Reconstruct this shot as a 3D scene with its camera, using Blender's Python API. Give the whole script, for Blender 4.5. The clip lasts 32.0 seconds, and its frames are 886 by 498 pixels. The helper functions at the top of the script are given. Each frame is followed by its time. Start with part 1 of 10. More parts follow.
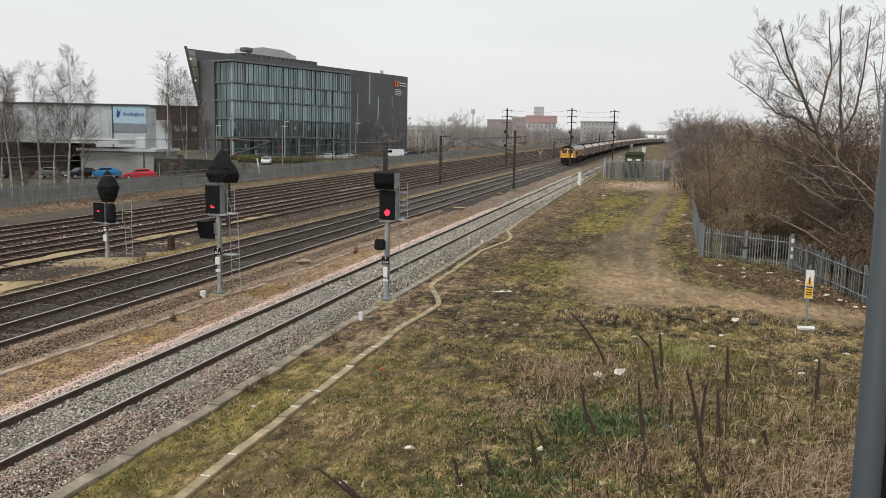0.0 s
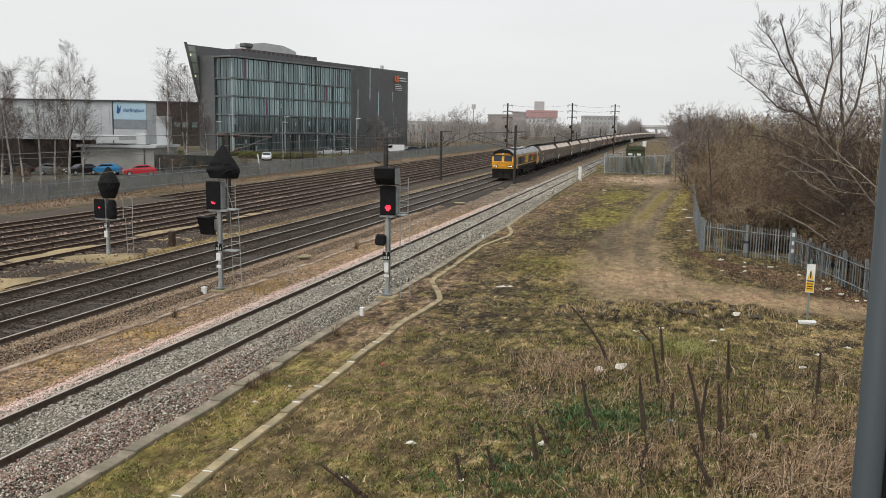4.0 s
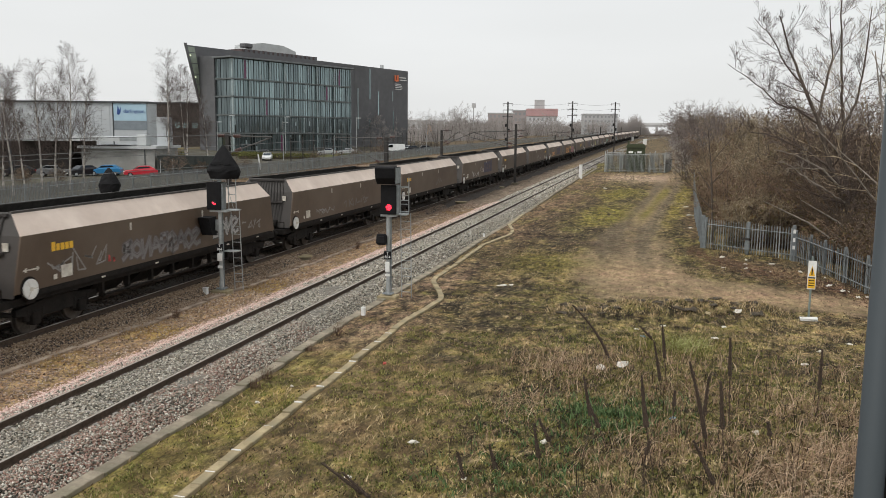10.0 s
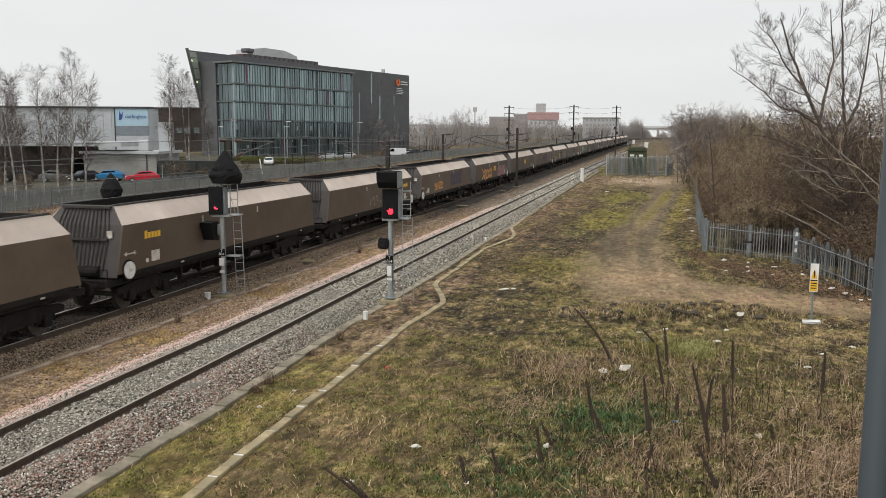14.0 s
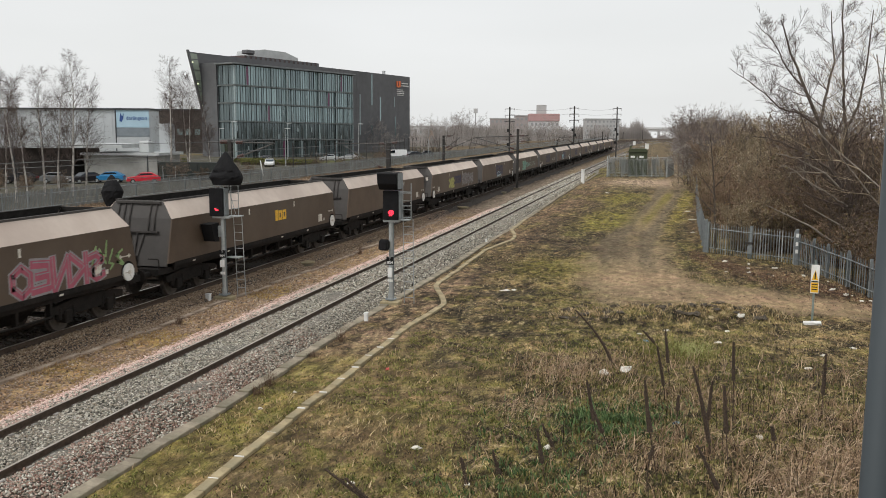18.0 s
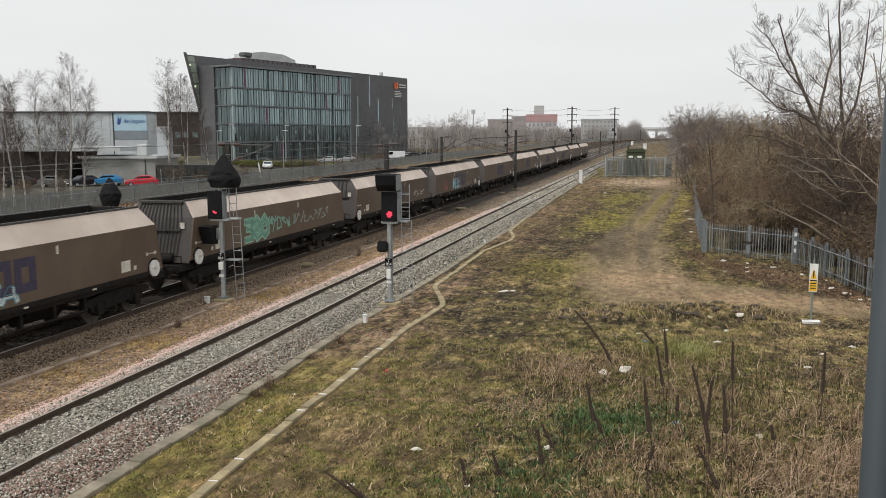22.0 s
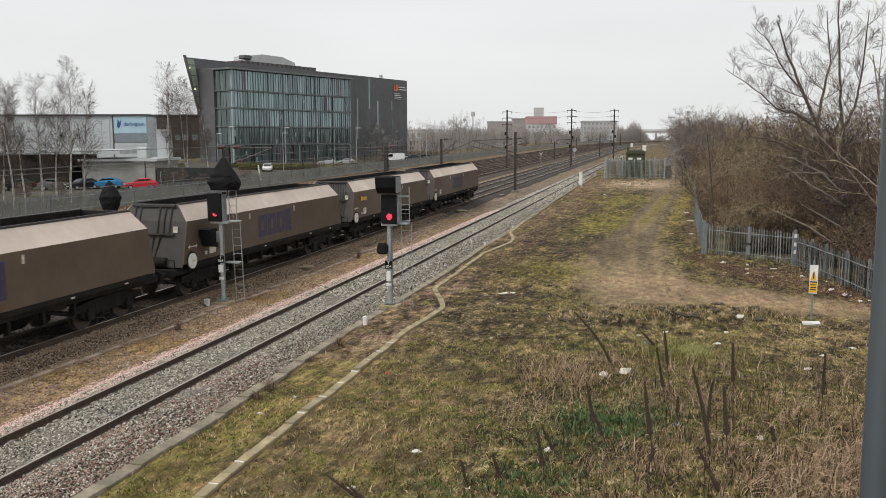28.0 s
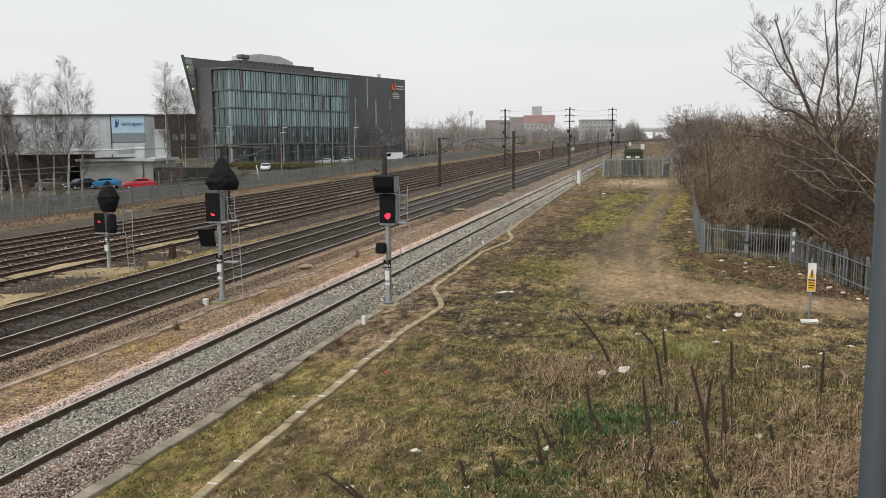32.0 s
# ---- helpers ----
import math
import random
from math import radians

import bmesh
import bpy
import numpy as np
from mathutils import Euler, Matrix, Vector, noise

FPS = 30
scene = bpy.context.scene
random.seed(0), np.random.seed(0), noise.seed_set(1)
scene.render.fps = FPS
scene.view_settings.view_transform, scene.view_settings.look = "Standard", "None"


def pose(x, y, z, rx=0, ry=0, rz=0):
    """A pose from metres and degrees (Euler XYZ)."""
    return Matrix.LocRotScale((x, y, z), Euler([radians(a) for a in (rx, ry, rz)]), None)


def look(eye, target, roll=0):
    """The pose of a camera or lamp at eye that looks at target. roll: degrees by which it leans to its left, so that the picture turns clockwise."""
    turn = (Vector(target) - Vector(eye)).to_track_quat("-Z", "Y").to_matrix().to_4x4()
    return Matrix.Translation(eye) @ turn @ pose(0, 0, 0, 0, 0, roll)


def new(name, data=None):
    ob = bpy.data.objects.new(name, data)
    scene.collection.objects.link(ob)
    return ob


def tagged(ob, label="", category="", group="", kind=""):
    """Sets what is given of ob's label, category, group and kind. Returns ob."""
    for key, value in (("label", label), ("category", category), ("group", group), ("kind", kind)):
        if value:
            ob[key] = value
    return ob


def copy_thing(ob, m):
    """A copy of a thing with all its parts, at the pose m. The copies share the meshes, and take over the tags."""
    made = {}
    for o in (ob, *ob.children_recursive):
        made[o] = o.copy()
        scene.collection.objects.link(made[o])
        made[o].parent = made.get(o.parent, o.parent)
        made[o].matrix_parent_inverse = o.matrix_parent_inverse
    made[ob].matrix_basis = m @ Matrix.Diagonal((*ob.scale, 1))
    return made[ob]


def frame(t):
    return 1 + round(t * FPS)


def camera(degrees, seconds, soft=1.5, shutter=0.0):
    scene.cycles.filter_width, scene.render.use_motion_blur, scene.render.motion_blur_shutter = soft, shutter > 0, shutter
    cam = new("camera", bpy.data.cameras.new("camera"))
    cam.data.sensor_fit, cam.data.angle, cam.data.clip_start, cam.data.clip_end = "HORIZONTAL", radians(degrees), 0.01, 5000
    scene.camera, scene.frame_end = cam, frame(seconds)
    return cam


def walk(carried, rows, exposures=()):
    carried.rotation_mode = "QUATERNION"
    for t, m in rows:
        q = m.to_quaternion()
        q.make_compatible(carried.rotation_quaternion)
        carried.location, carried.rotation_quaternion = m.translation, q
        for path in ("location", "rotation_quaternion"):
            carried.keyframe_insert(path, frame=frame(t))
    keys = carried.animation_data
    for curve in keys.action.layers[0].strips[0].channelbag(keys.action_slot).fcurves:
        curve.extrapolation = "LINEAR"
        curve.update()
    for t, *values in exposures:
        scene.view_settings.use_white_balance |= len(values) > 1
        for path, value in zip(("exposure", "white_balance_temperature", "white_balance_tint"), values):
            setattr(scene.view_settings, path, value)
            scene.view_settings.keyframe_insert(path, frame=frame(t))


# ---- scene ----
# camera: held by hand on a footbridge, it turns but does not travel
EYE_Z = 5.75
cam = camera(55.19, 32.0, soft=0.9, shutter=0.12)
TURNS = [
    (0, 82.488, -1.103, 13.878), (0.5, 82.469, -1.074, 13.874), (1, 82.442, -1.049, 13.880), (1.5, 82.345, -1.047, 13.911),
    (2, 82.329, -1.026, 13.913), (2.5, 82.288, -1.039, 13.927), (3, 82.228, -1.005, 13.920), (3.5, 82.200, -0.970, 13.911),
    (5.5, 82.076, -0.727, 13.910), (6, 82.092, -0.688, 13.893), (6.5, 82.088, -0.613, 13.876), (7, 82.101, -0.499, 13.885),
    (7.5, 82.051, -0.505, 13.882), (8, 81.995, -0.493, 13.885), (8.5, 81.985, -0.574, 13.923), (9, 82.042, -0.571, 13.928),
    (9.5, 82.099, -0.570, 13.928), (10, 82.101, -0.549, 13.930), (10.5, 82.154, -0.491, 13.928), (11, 82.218, -0.449, 13.941),
    (11.5, 82.340, -0.406, 13.962), (12, 82.342, -0.390, 13.969), (12.5, 82.303, -0.361, 13.984), (13, 82.311, -0.380, 13.986),
    (13.5, 82.322, -0.328, 14.007), (14, 82.367, -0.330, 14.023), (14.5, 82.375, -0.282, 14.010), (16.5, 82.623, -0.383, 14.038),
    (17, 82.597, -0.304, 14.061), (17.5, 82.518, -0.303, 14.065), (18, 82.461, -0.303, 14.065), (18.5, 82.391, -0.297, 14.055),
    (19, 82.380, -0.270, 14.030), (19.5, 82.395, -0.256, 14.012), (20, 82.341, -0.205, 13.993), (20.5, 82.310, -0.198, 13.966),
    (21, 82.413, -0.135, 13.904), (21.5, 82.542, -0.049, 13.895), (22, 82.540, 0.040, 13.924), (22.5, 82.500, 0.045, 13.936),
    (23, 82.478, 0.047, 13.940), (23.5, 82.517, 0.101, 13.957), (24, 82.633, 0.181, 14.017), (24.5, 82.696, 0.206, 14.040),
    (25, 82.716, 0.184, 14.031), (25.5, 82.731, 0.136, 13.992), (27.5, 82.690, 0.181, 13.918), (28, 82.688, 0.154, 13.904),
    (28.5, 82.673, 0.116, 13.886), (29, 82.631, 0.152, 13.887), (29.5, 82.648, 0.134, 13.901), (30, 82.631, 0.156, 13.903),
    (30.5, 82.568, 0.140, 13.857), (31, 82.541, 0.195, 13.825), (31.5, 82.579, 0.235, 13.795), (32, 82.628, 0.298, 13.780),
]
walk(cam, [(t, pose(0, 0, EYE_Z, rx, ry, rz)) for t, rx, ry, rz in TURNS])

# ---- light: bright overcast sky, weak wide sun ----
world = bpy.data.worlds.new("overcast")
scene.world = world
world.use_nodes = True
wn, wl = world.node_tree.nodes, world.node_tree.links
wn.clear()
w_out = wn.new("ShaderNodeOutputWorld")
w_bg = wn.new("ShaderNodeBackground")
w_sky = wn.new("ShaderNodeTexSky")
w_sky.sky_type = "NISHITA"
w_sky.sun_disc = False
w_sky.sun_elevation = radians(52)
w_sky.sun_rotation = radians(200)
w_sky.dust_density = 4.0
w_scale = wn.new("ShaderNodeMixRGB")
w_scale.blend_type = "MULTIPLY"
w_scale.inputs[0].default_value = 1.0
w_scale.inputs[2].default_value = (0.10, 0.10, 0.10, 1)
w_co = wn.new("ShaderNodeTexCoord")
w_map = wn.new("ShaderNodeMapping")
w_map.inputs["Scale"].default_value = (1.2, 1.2, 5.0)
w_noise = wn.new("ShaderNodeTexNoise")
w_noise.inputs["Scale"].default_value = 1.6
w_noise.inputs["Detail"].default_value = 4.0
w_ramp = wn.new("ShaderNodeValToRGB")
w_ramp.color_ramp.elements[0].position = 0.3
w_ramp.color_ramp.elements[0].color = (0.755, 0.765, 0.76, 1)
w_ramp.color_ramp.elements[1].position = 0.75
w_ramp.color_ramp.elements[1].color = (0.825, 0.835, 0.835, 1)
w_mix = wn.new("ShaderNodeMixRGB")
w_mix.inputs[0].default_value = 0.92
wl.new(w_sky.outputs[0], w_scale.inputs[1])
wl.new(w_co.outputs["Generated"], w_map.inputs[0])
wl.new(w_map.outputs[0], w_noise.inputs["Vector"])
wl.new(w_noise.outputs["Fac"], w_ramp.inputs[0])
wl.new(w_scale.outputs[0], w_mix.inputs[1])
wl.new(w_ramp.outputs[0], w_mix.inputs[2])
wl.new(w_mix.outputs[0], w_bg.inputs[0])
w_bg.inputs[1].default_value = 1.1
wl.new(w_bg.outputs[0], w_out.inputs[0])
sun_data = bpy.data.lights.new("sun", "SUN")
sun_data.energy = 1.9
sun_data.angle = radians(20)
sun_data.color = (1.0, 0.97, 0.93)
sun = new("sun", sun_data)
sun.matrix_world = look((0, 0, 100), (28, 48, 28))

# ---- materials ----
def surface(name, a, b, scale=6.0, rough=0.8, metal=0.0, bump=0.15, bump_scale=None, stain=None, stain_scale=0.5,
            stain_amount=0.5, spread=0.0, spec=0.5, glow=None):
    """A worn surface: two tones of grain, large stains, fine relief; spread varies the tone from object to object."""
    m = bpy.data.materials.new(name)
    m.use_nodes = True
    n, l = m.node_tree.nodes, m.node_tree.links
    bsdf = n["Principled BSDF"]
    co = n.new("ShaderNodeTexCoord")
    grain = n.new("ShaderNodeTexNoise")
    grain.inputs["Scale"].default_value = scale
    grain.inputs["Detail"].default_value = 6.0
    grain.inputs["Roughness"].default_value = 0.65
    l.new(co.outputs["Object"], grain.inputs["Vector"])
    ramp = n.new("ShaderNodeValToRGB")
    ramp.color_ramp.elements[0].position, ramp.color_ramp.elements[1].position = 0.32, 0.68
    ramp.color_ramp.elements[0].color, ramp.color_ramp.elements[1].color = (*a, 1), (*b, 1)
    l.new(grain.outputs["Fac"], ramp.inputs[0])
    colour = ramp.outputs[0]
    if stain:
        big = n.new("ShaderNodeTexNoise")
        big.inputs["Scale"].default_value = stain_scale
        big.inputs["Detail"].default_value = 5.0
        l.new(co.outputs["Object"], big.inputs["Vector"])
        cut = n.new("ShaderNodeMapRange")
        cut.inputs["From Min"].default_value, cut.inputs["From Max"].default_value = 0.45, 0.7
        cut.inputs["To Max"].default_value = stain_amount
        l.new(big.outputs["Fac"], cut.inputs["Value"])
        mix = n.new("ShaderNodeMixRGB")
        mix.inputs[2].default_value = (*stain, 1)
        l.new(cut.outputs[0], mix.inputs[0])
        l.new(colour, mix.inputs[1])
        colour = mix.outputs[0]
    if spread:
        info = n.new("ShaderNodeObjectInfo")
        rng = n.new("ShaderNodeMapRange")
        rng.inputs["To Min"].default_value, rng.inputs["To Max"].default_value = 1 - spread, 1 + spread
        l.new(info.outputs["Random"], rng.inputs["Value"])
        hsv = n.new("ShaderNodeHueSaturation")
        l.new(rng.outputs[0], hsv.inputs["Value"])
        l.new(colour, hsv.inputs["Color"])
        colour = hsv.outputs[0]
    l.new(colour, bsdf.inputs["Base Color"])
    bsdf.inputs["Roughness"].default_value = rough
    bsdf.inputs["Metallic"].default_value = metal
    bsdf.inputs["Specular IOR Level"].default_value = spec
    if bump:
        fine = n.new("ShaderNodeTexNoise")
        fine.inputs["Scale"].default_value = bump_scale or scale * 4
        fine.inputs["Detail"].default_value = 5.0
        l.new(co.outputs["Object"], fine.inputs["Vector"])
        bp = n.new("ShaderNodeBump")
        bp.inputs["Strength"].default_value = bump
        bp.inputs["Distance"].default_value = 0.03
        l.new(fine.outputs["Fac"], bp.inputs["Height"])
        l.new(bp.outputs[0], bsdf.inputs["Normal"])
    if glow:
        bsdf.inputs["Emission Color"].default_value = (*glow[:3], 1)
        bsdf.inputs["Emission Strength"].default_value = glow[3]
    return m


def islands(name, tones, rough=0.9, spread=0.0):
    """Loose small pieces (stones, blades, twigs): each takes a tone of its own."""
    m = bpy.data.materials.new(name)
    m.use_nodes = True
    n, l = m.node_tree.nodes, m.node_tree.links
    geo = n.new("ShaderNodeNewGeometry")
    ramp = n.new("ShaderNodeValToRGB")
    el = ramp.color_ramp.elements
    while len(el) < len(tones):
        el.new(0.5)
    for i, c in enumerate(tones):
        el[i].position = i / max(1, len(tones) - 1)
        el[i].color = (*c, 1)
    l.new(geo.outputs["Random Per Island"], ramp.inputs[0])
    colour = ramp.outputs[0]
    if spread:
        info = n.new("ShaderNodeObjectInfo")
        rng = n.new("ShaderNodeMapRange")
        rng.inputs["To Min"].default_value, rng.inputs["To Max"].default_value = 1 - spread, 1 + spread
        l.new(info.outputs["Random"], rng.inputs["Value"])
        hsv = n.new("ShaderNodeHueSaturation")
        l.new(rng.outputs[0], hsv.inputs["Value"])
        l.new(colour, hsv.inputs["Color"])
        colour = hsv.outputs[0]
    l.new(colour, n["Principled BSDF"].inputs["Base Color"])
    n["Principled BSDF"].inputs["Roughness"].default_value = rough
    n["Principled BSDF"].inputs["Specular IOR Level"].default_value = 0.2
    return m


def glass(name, tint, rough=0.05, ior=1.5, sheen=(1, 1, 1)):
    """Dark window glass: a glossy coat over a dim interior tone."""
    m = bpy.data.materials.new(name)
    m.use_nodes = True
    n, l = m.node_tree.nodes, m.node_tree.links
    b = n["Principled BSDF"]
    info = n.new("ShaderNodeObjectInfo")
    rng = n.new("ShaderNodeMapRange")
    rng.inputs["To Min"].default_value, rng.inputs["To Max"].default_value = 0.2, 2.3
    l.new(info.outputs["Random"], rng.inputs["Value"])
    hsv = n.new("ShaderNodeHueSaturation")
    hsv.inputs["Color"].default_value = (*tint, 1)
    l.new(rng.outputs[0], hsv.inputs["Value"])
    l.new(hsv.outputs[0], b.inputs["Base Color"])
    b.inputs["Roughness"].default_value = rough
    b.inputs["Specular IOR Level"].default_value = 0.6
    b.inputs["IOR"].default_value = ior
    b.inputs["Specular Tint"].default_value = (*sheen, 1)
    return m


M_RAIL = surface("rail_steel", (0.042, 0.028, 0.019), (0.100, 0.068, 0.048), 9, 0.65, 0.25, 0.1)
M_RAILTOP = surface("polished_rail_head", (0.40, 0.36, 0.31), (0.56, 0.51, 0.45), 3, 0.34, 0.6, 0.02)
M_RUSTRAIL = surface("rusty_rail", (0.030, 0.017, 0.012), (0.075, 0.045, 0.032), 5, 0.9, 0.1, 0.1)
M_RUSTTOP = surface("dull_rail_head", (0.28, 0.195, 0.125), (0.44, 0.33, 0.23), 3, 0.6, 0.1, 0.02)
M_SLEEPER_C = surface("concrete_sleeper", (0.24, 0.22, 0.20), (0.36, 0.34, 0.31), 5, 0.9, 0, 0.2, spread=0.2)
M_SLEEPER_W = surface("timber_sleeper", (0.048, 0.036, 0.029), (0.115, 0.088, 0.072), 7, 0.9, 0, 0.3, spread=0.35)
M_BED_A = surface("grey_ballast", (0.030, 0.027, 0.022), (0.27, 0.25, 0.21), 13, 0.95, 0, 0.9, 22, (0.20, 0.15, 0.12), 0.35, 0.6)
M_BED_DARK = surface("oily_ballast", (0.018, 0.015, 0.012), (0.070, 0.056, 0.045), 13, 0.95, 0, 0.8, 22, (0.055, 0.045, 0.038), 0.4, 0.6)
M_BED_YARD = surface("brown_ballast", (0.015, 0.011, 0.008), (0.088, 0.064, 0.047), 11, 0.95, 0, 0.8, 20, (0.075, 0.058, 0.036), 0.3, 0.7)
M_STONES = islands("ballast_stones", [(0.040, 0.038, 0.032), (0.22, 0.208, 0.172), (0.50, 0.478, 0.41), (0.26, 0.212, 0.158), (0.74, 0.71, 0.63)])
M_STONES_P = islands("pink_ballast_stones", [(0.28, 0.17, 0.14), (0.64, 0.445, 0.39), (0.82, 0.63, 0.56), (0.46, 0.31, 0.265), (0.84, 0.72, 0.65)])
M_STONES_B = islands("brown_ballast_stones", [(0.085, 0.060, 0.045), (0.30, 0.215, 0.158), (0.44, 0.335, 0.255), (0.20, 0.138, 0.100), (0.56, 0.47, 0.38)])
M_STONES_R = islands("red_brown_ballast_stones", [(0.07, 0.046, 0.036), (0.27, 0.165, 0.130), (0.42, 0.29, 0.235), (0.18, 0.105, 0.082), (0.58, 0.47, 0.40)])
M_STONES_RB = islands("rusty_ballast_stones", [(0.11, 0.074, 0.046), (0.29, 0.205, 0.135), (0.41, 0.315, 0.22), (0.19, 0.130, 0.085), (0.54, 0.45, 0.35)])
M_STONES_Y = islands("yard_gravel_stones", [(0.05, 0.035, 0.027), (0.16, 0.115, 0.085), (0.26, 0.20, 0.15), (0.10, 0.07, 0.05), (0.38, 0.31, 0.24)])
M_STONES_D = islands("oily_ballast_stones", [(0.020, 0.016, 0.013), (0.062, 0.048, 0.038), (0.105, 0.080, 0.063), (0.036, 0.028, 0.022)])
M_CONCRETE = surface("weathered_concrete", (0.26, 0.205, 0.115), (0.41, 0.335, 0.20), 7, 0.92, 0, 0.25, 30, (0.16, 0.15, 0.10), 0.9, 0.6, spread=0.12)
M_CONC_DARK = surface("old_concrete_edging", (0.18, 0.150, 0.108), (0.32, 0.275, 0.205), 6, 0.92, 0, 0.3, 30, (0.10, 0.10, 0.06), 0.8, 0.6, spread=0.15)
M_GALV = surface("galvanised_steel", (0.33, 0.35, 0.35), (0.45, 0.47, 0.47), 8, 0.5, 0.45, 0.05, spread=0.08)
M_GALV_D = surface("dull_galvanised_steel", (0.17, 0.19, 0.195), (0.27, 0.295, 0.305), 6, 0.6, 0.35, 0.05, spread=0.15)
M_MAST = surface("dark_mast_steel", (0.018, 0.017, 0.016), (0.045, 0.040, 0.036), 4, 0.8, 0.0, 0.1)
M_BLACK = surface("black_paint", (0.006, 0.006, 0.007), (0.014, 0.014, 0.015), 9, 0.6, 0, 0.06, spec=0.25)
M_BACK = surface("matt_black_backplate", (0.005, 0.005, 0.006), (0.010, 0.010, 0.011), 5, 0.75, 0, 0.03, spec=0.2)
M_WHITE = surface("white_paint", (0.66, 0.66, 0.64), (0.80, 0.80, 0.78), 5, 0.6, 0, 0.05)
M_RED_LAMP = surface("red_signal_lamp", (0.6, 0.01, 0.02), (0.7, 0.015, 0.03), 30, 0.3, 0, 0, glow=(1.0, 0.03, 0.06, 2.6))
M_LENS = surface("dark_signal_lens", (0.015, 0.015, 0.016), (0.03, 0.03, 0.032), 20, 0.15, 0, 0)
M_YELLOW = surface("warning_yellow", (0.72, 0.40, 0.02), (0.80, 0.47, 0.03), 4, 0.5, 0, 0.04)
M_WIRE = surface("contact_wire", (0.10, 0.10, 0.10), (0.16, 0.16, 0.155), 4, 0.6, 0.4, 0)
M_INSUL = surface("brown_insulator", (0.06, 0.025, 0.02), (0.10, 0.045, 0.035), 8, 0.35, 0, 0.02)

# ---- shape helpers ----
def thing(name, m=None, label="", category="", group="", kind=""):
    ob = new(name)
    ob.empty_display_size = 0.3
    if m is not None:
        ob.matrix_basis = m
    return tagged(ob, label, category, group, kind)


def part(name, bm, material, parent=None, label="", smooth=False):
    me = bpy.data.meshes.new(name)
    bm.to_mesh(me)
    bm.free()
    return solid(name, me, material, parent, label, smooth)


def solid(name, me, material, parent=None, label="", smooth=False):
    for mt in material if isinstance(material, (list, tuple)) else [material]:
        me.materials.append(mt)
    if smooth:
        me.polygons.foreach_set("use_smooth", [True] * len(me.polygons))
    ob = new(name, me)
    ob.parent = parent
    return tagged(ob, label)


def big(name, verts, tris, material, parent=None, label="", mats=None):
    """A mesh out of numpy arrays of corners and triangles."""
    me = bpy.data.meshes.new(name)
    v, f = np.asarray(verts, np.float32), np.asarray(tris, np.int32)
    me.vertices.add(len(v))
    me.vertices.foreach_set("co", v.ravel())
    k = f.shape[1]
    me.loops.add(f.size)
    me.loops.foreach_set("vertex_index", f.ravel())
    me.polygons.add(len(f))
    me.polygons.foreach_set("loop_start", np.arange(0, f.size, k, dtype=np.int32))
    me.update(calc_edges=True)
    me.validate()
    return solid(name, me, material, parent, label)


def shared(name, me, parent, m):
    ob = new(name, me)
    ob.parent = parent
    ob.matrix_basis = m
    return ob


def block(bm, x0, x1, y0, y1, z0, z1, bevel=0.0):
    r = bmesh.ops.create_cube(bm, size=1.0)
    for v in r["verts"]:
        v.co = Vector(((x0 + x1) / 2 + v.co.x * (x1 - x0), (y0 + y1) / 2 + v.co.y * (y1 - y0), (z0 + z1) / 2 + v.co.z * (z1 - z0)))
    if bevel:
        edges = list({e for v in r["verts"] for e in v.link_edges})
        bmesh.ops.bevel(bm, geom=edges, offset=bevel, segments=1, affect="EDGES")
    return bm


def rod(bm, p, q, r0, r1=None, n=8, caps=True):
    p, q = Vector(p), Vector(q)
    d = q - p
    m = Matrix.Translation((p + q) / 2) @ d.to_track_quat("Z", "Y").to_matrix().to_4x4()
    bmesh.ops.create_cone(bm, cap_ends=caps, segments=n, radius1=r0, radius2=r0 if r1 is None else r1, depth=d.length, matrix=m)
    return bm


def prism(bm, outline, axis, a, b):
    """Extrudes a closed outline of (u, v) along an axis from a to b. axis x: (y, z); y: (x, z); z: (x, y)."""
    def at(u, v, w):
        return {"x": (w, u, v), "y": (u, w, v), "z": (u, v, w)}[axis]
    lo = [bm.verts.new(at(u, v, a)) for u, v in outline]
    hi = [bm.verts.new(at(u, v, b)) for u, v in outline]
    k = len(outline)
    fs = [bm.faces.new(lo), bm.faces.new(hi)] + [bm.faces.new((lo[i], lo[(i + 1) % k], hi[(i + 1) % k], hi[i])) for i in range(k)]
    bmesh.ops.recalc_face_normals(bm, faces=fs)
    return bm


def B():
    return bmesh.new()


def words(name, text, size, material, parent, m, label="", thick=0.004):
    """Lettering as a mesh, upright in its own xy plane, centred."""
    cu = bpy.data.curves.new(name, "FONT")
    cu.body, cu.size, cu.align_x, cu.align_y, cu.extrude = text, size, "CENTER", "CENTER", thick
    tmp = bpy.data.objects.new(name, cu)
    scene.collection.objects.link(tmp)
    me = bpy.data.meshes.new_from_object(tmp.evaluated_get(bpy.context.evaluated_depsgraph_get()))
    bpy.data.objects.remove(tmp)
    ob = solid(name, me, material, parent, label)
    ob.matrix_basis = m
    return ob


def wobble(x, y, s=1.0, seed=0.0):
    return noise.noise(Vector((x * s + seed, y * s - seed, seed * 1.7)))


def fbm(x, y, s, octaves=4, seed=0):
    """Smooth random field over arrays, about -1 to 1."""
    rng = np.random.RandomState(seed)
    out, amp = np.zeros(np.shape(x)), 1.0
    for o in range(octaves):
        for k in range(5):
            a = rng.uniform(0, 2 * np.pi)
            f = s * (2 ** o) * rng.uniform(0.7, 1.4)
            out = out + amp * 0.4 * np.sin((x * np.cos(a) + y * np.sin(a)) * f + rng.uniform(0, 6.28))
        amp *= 0.55
    return out

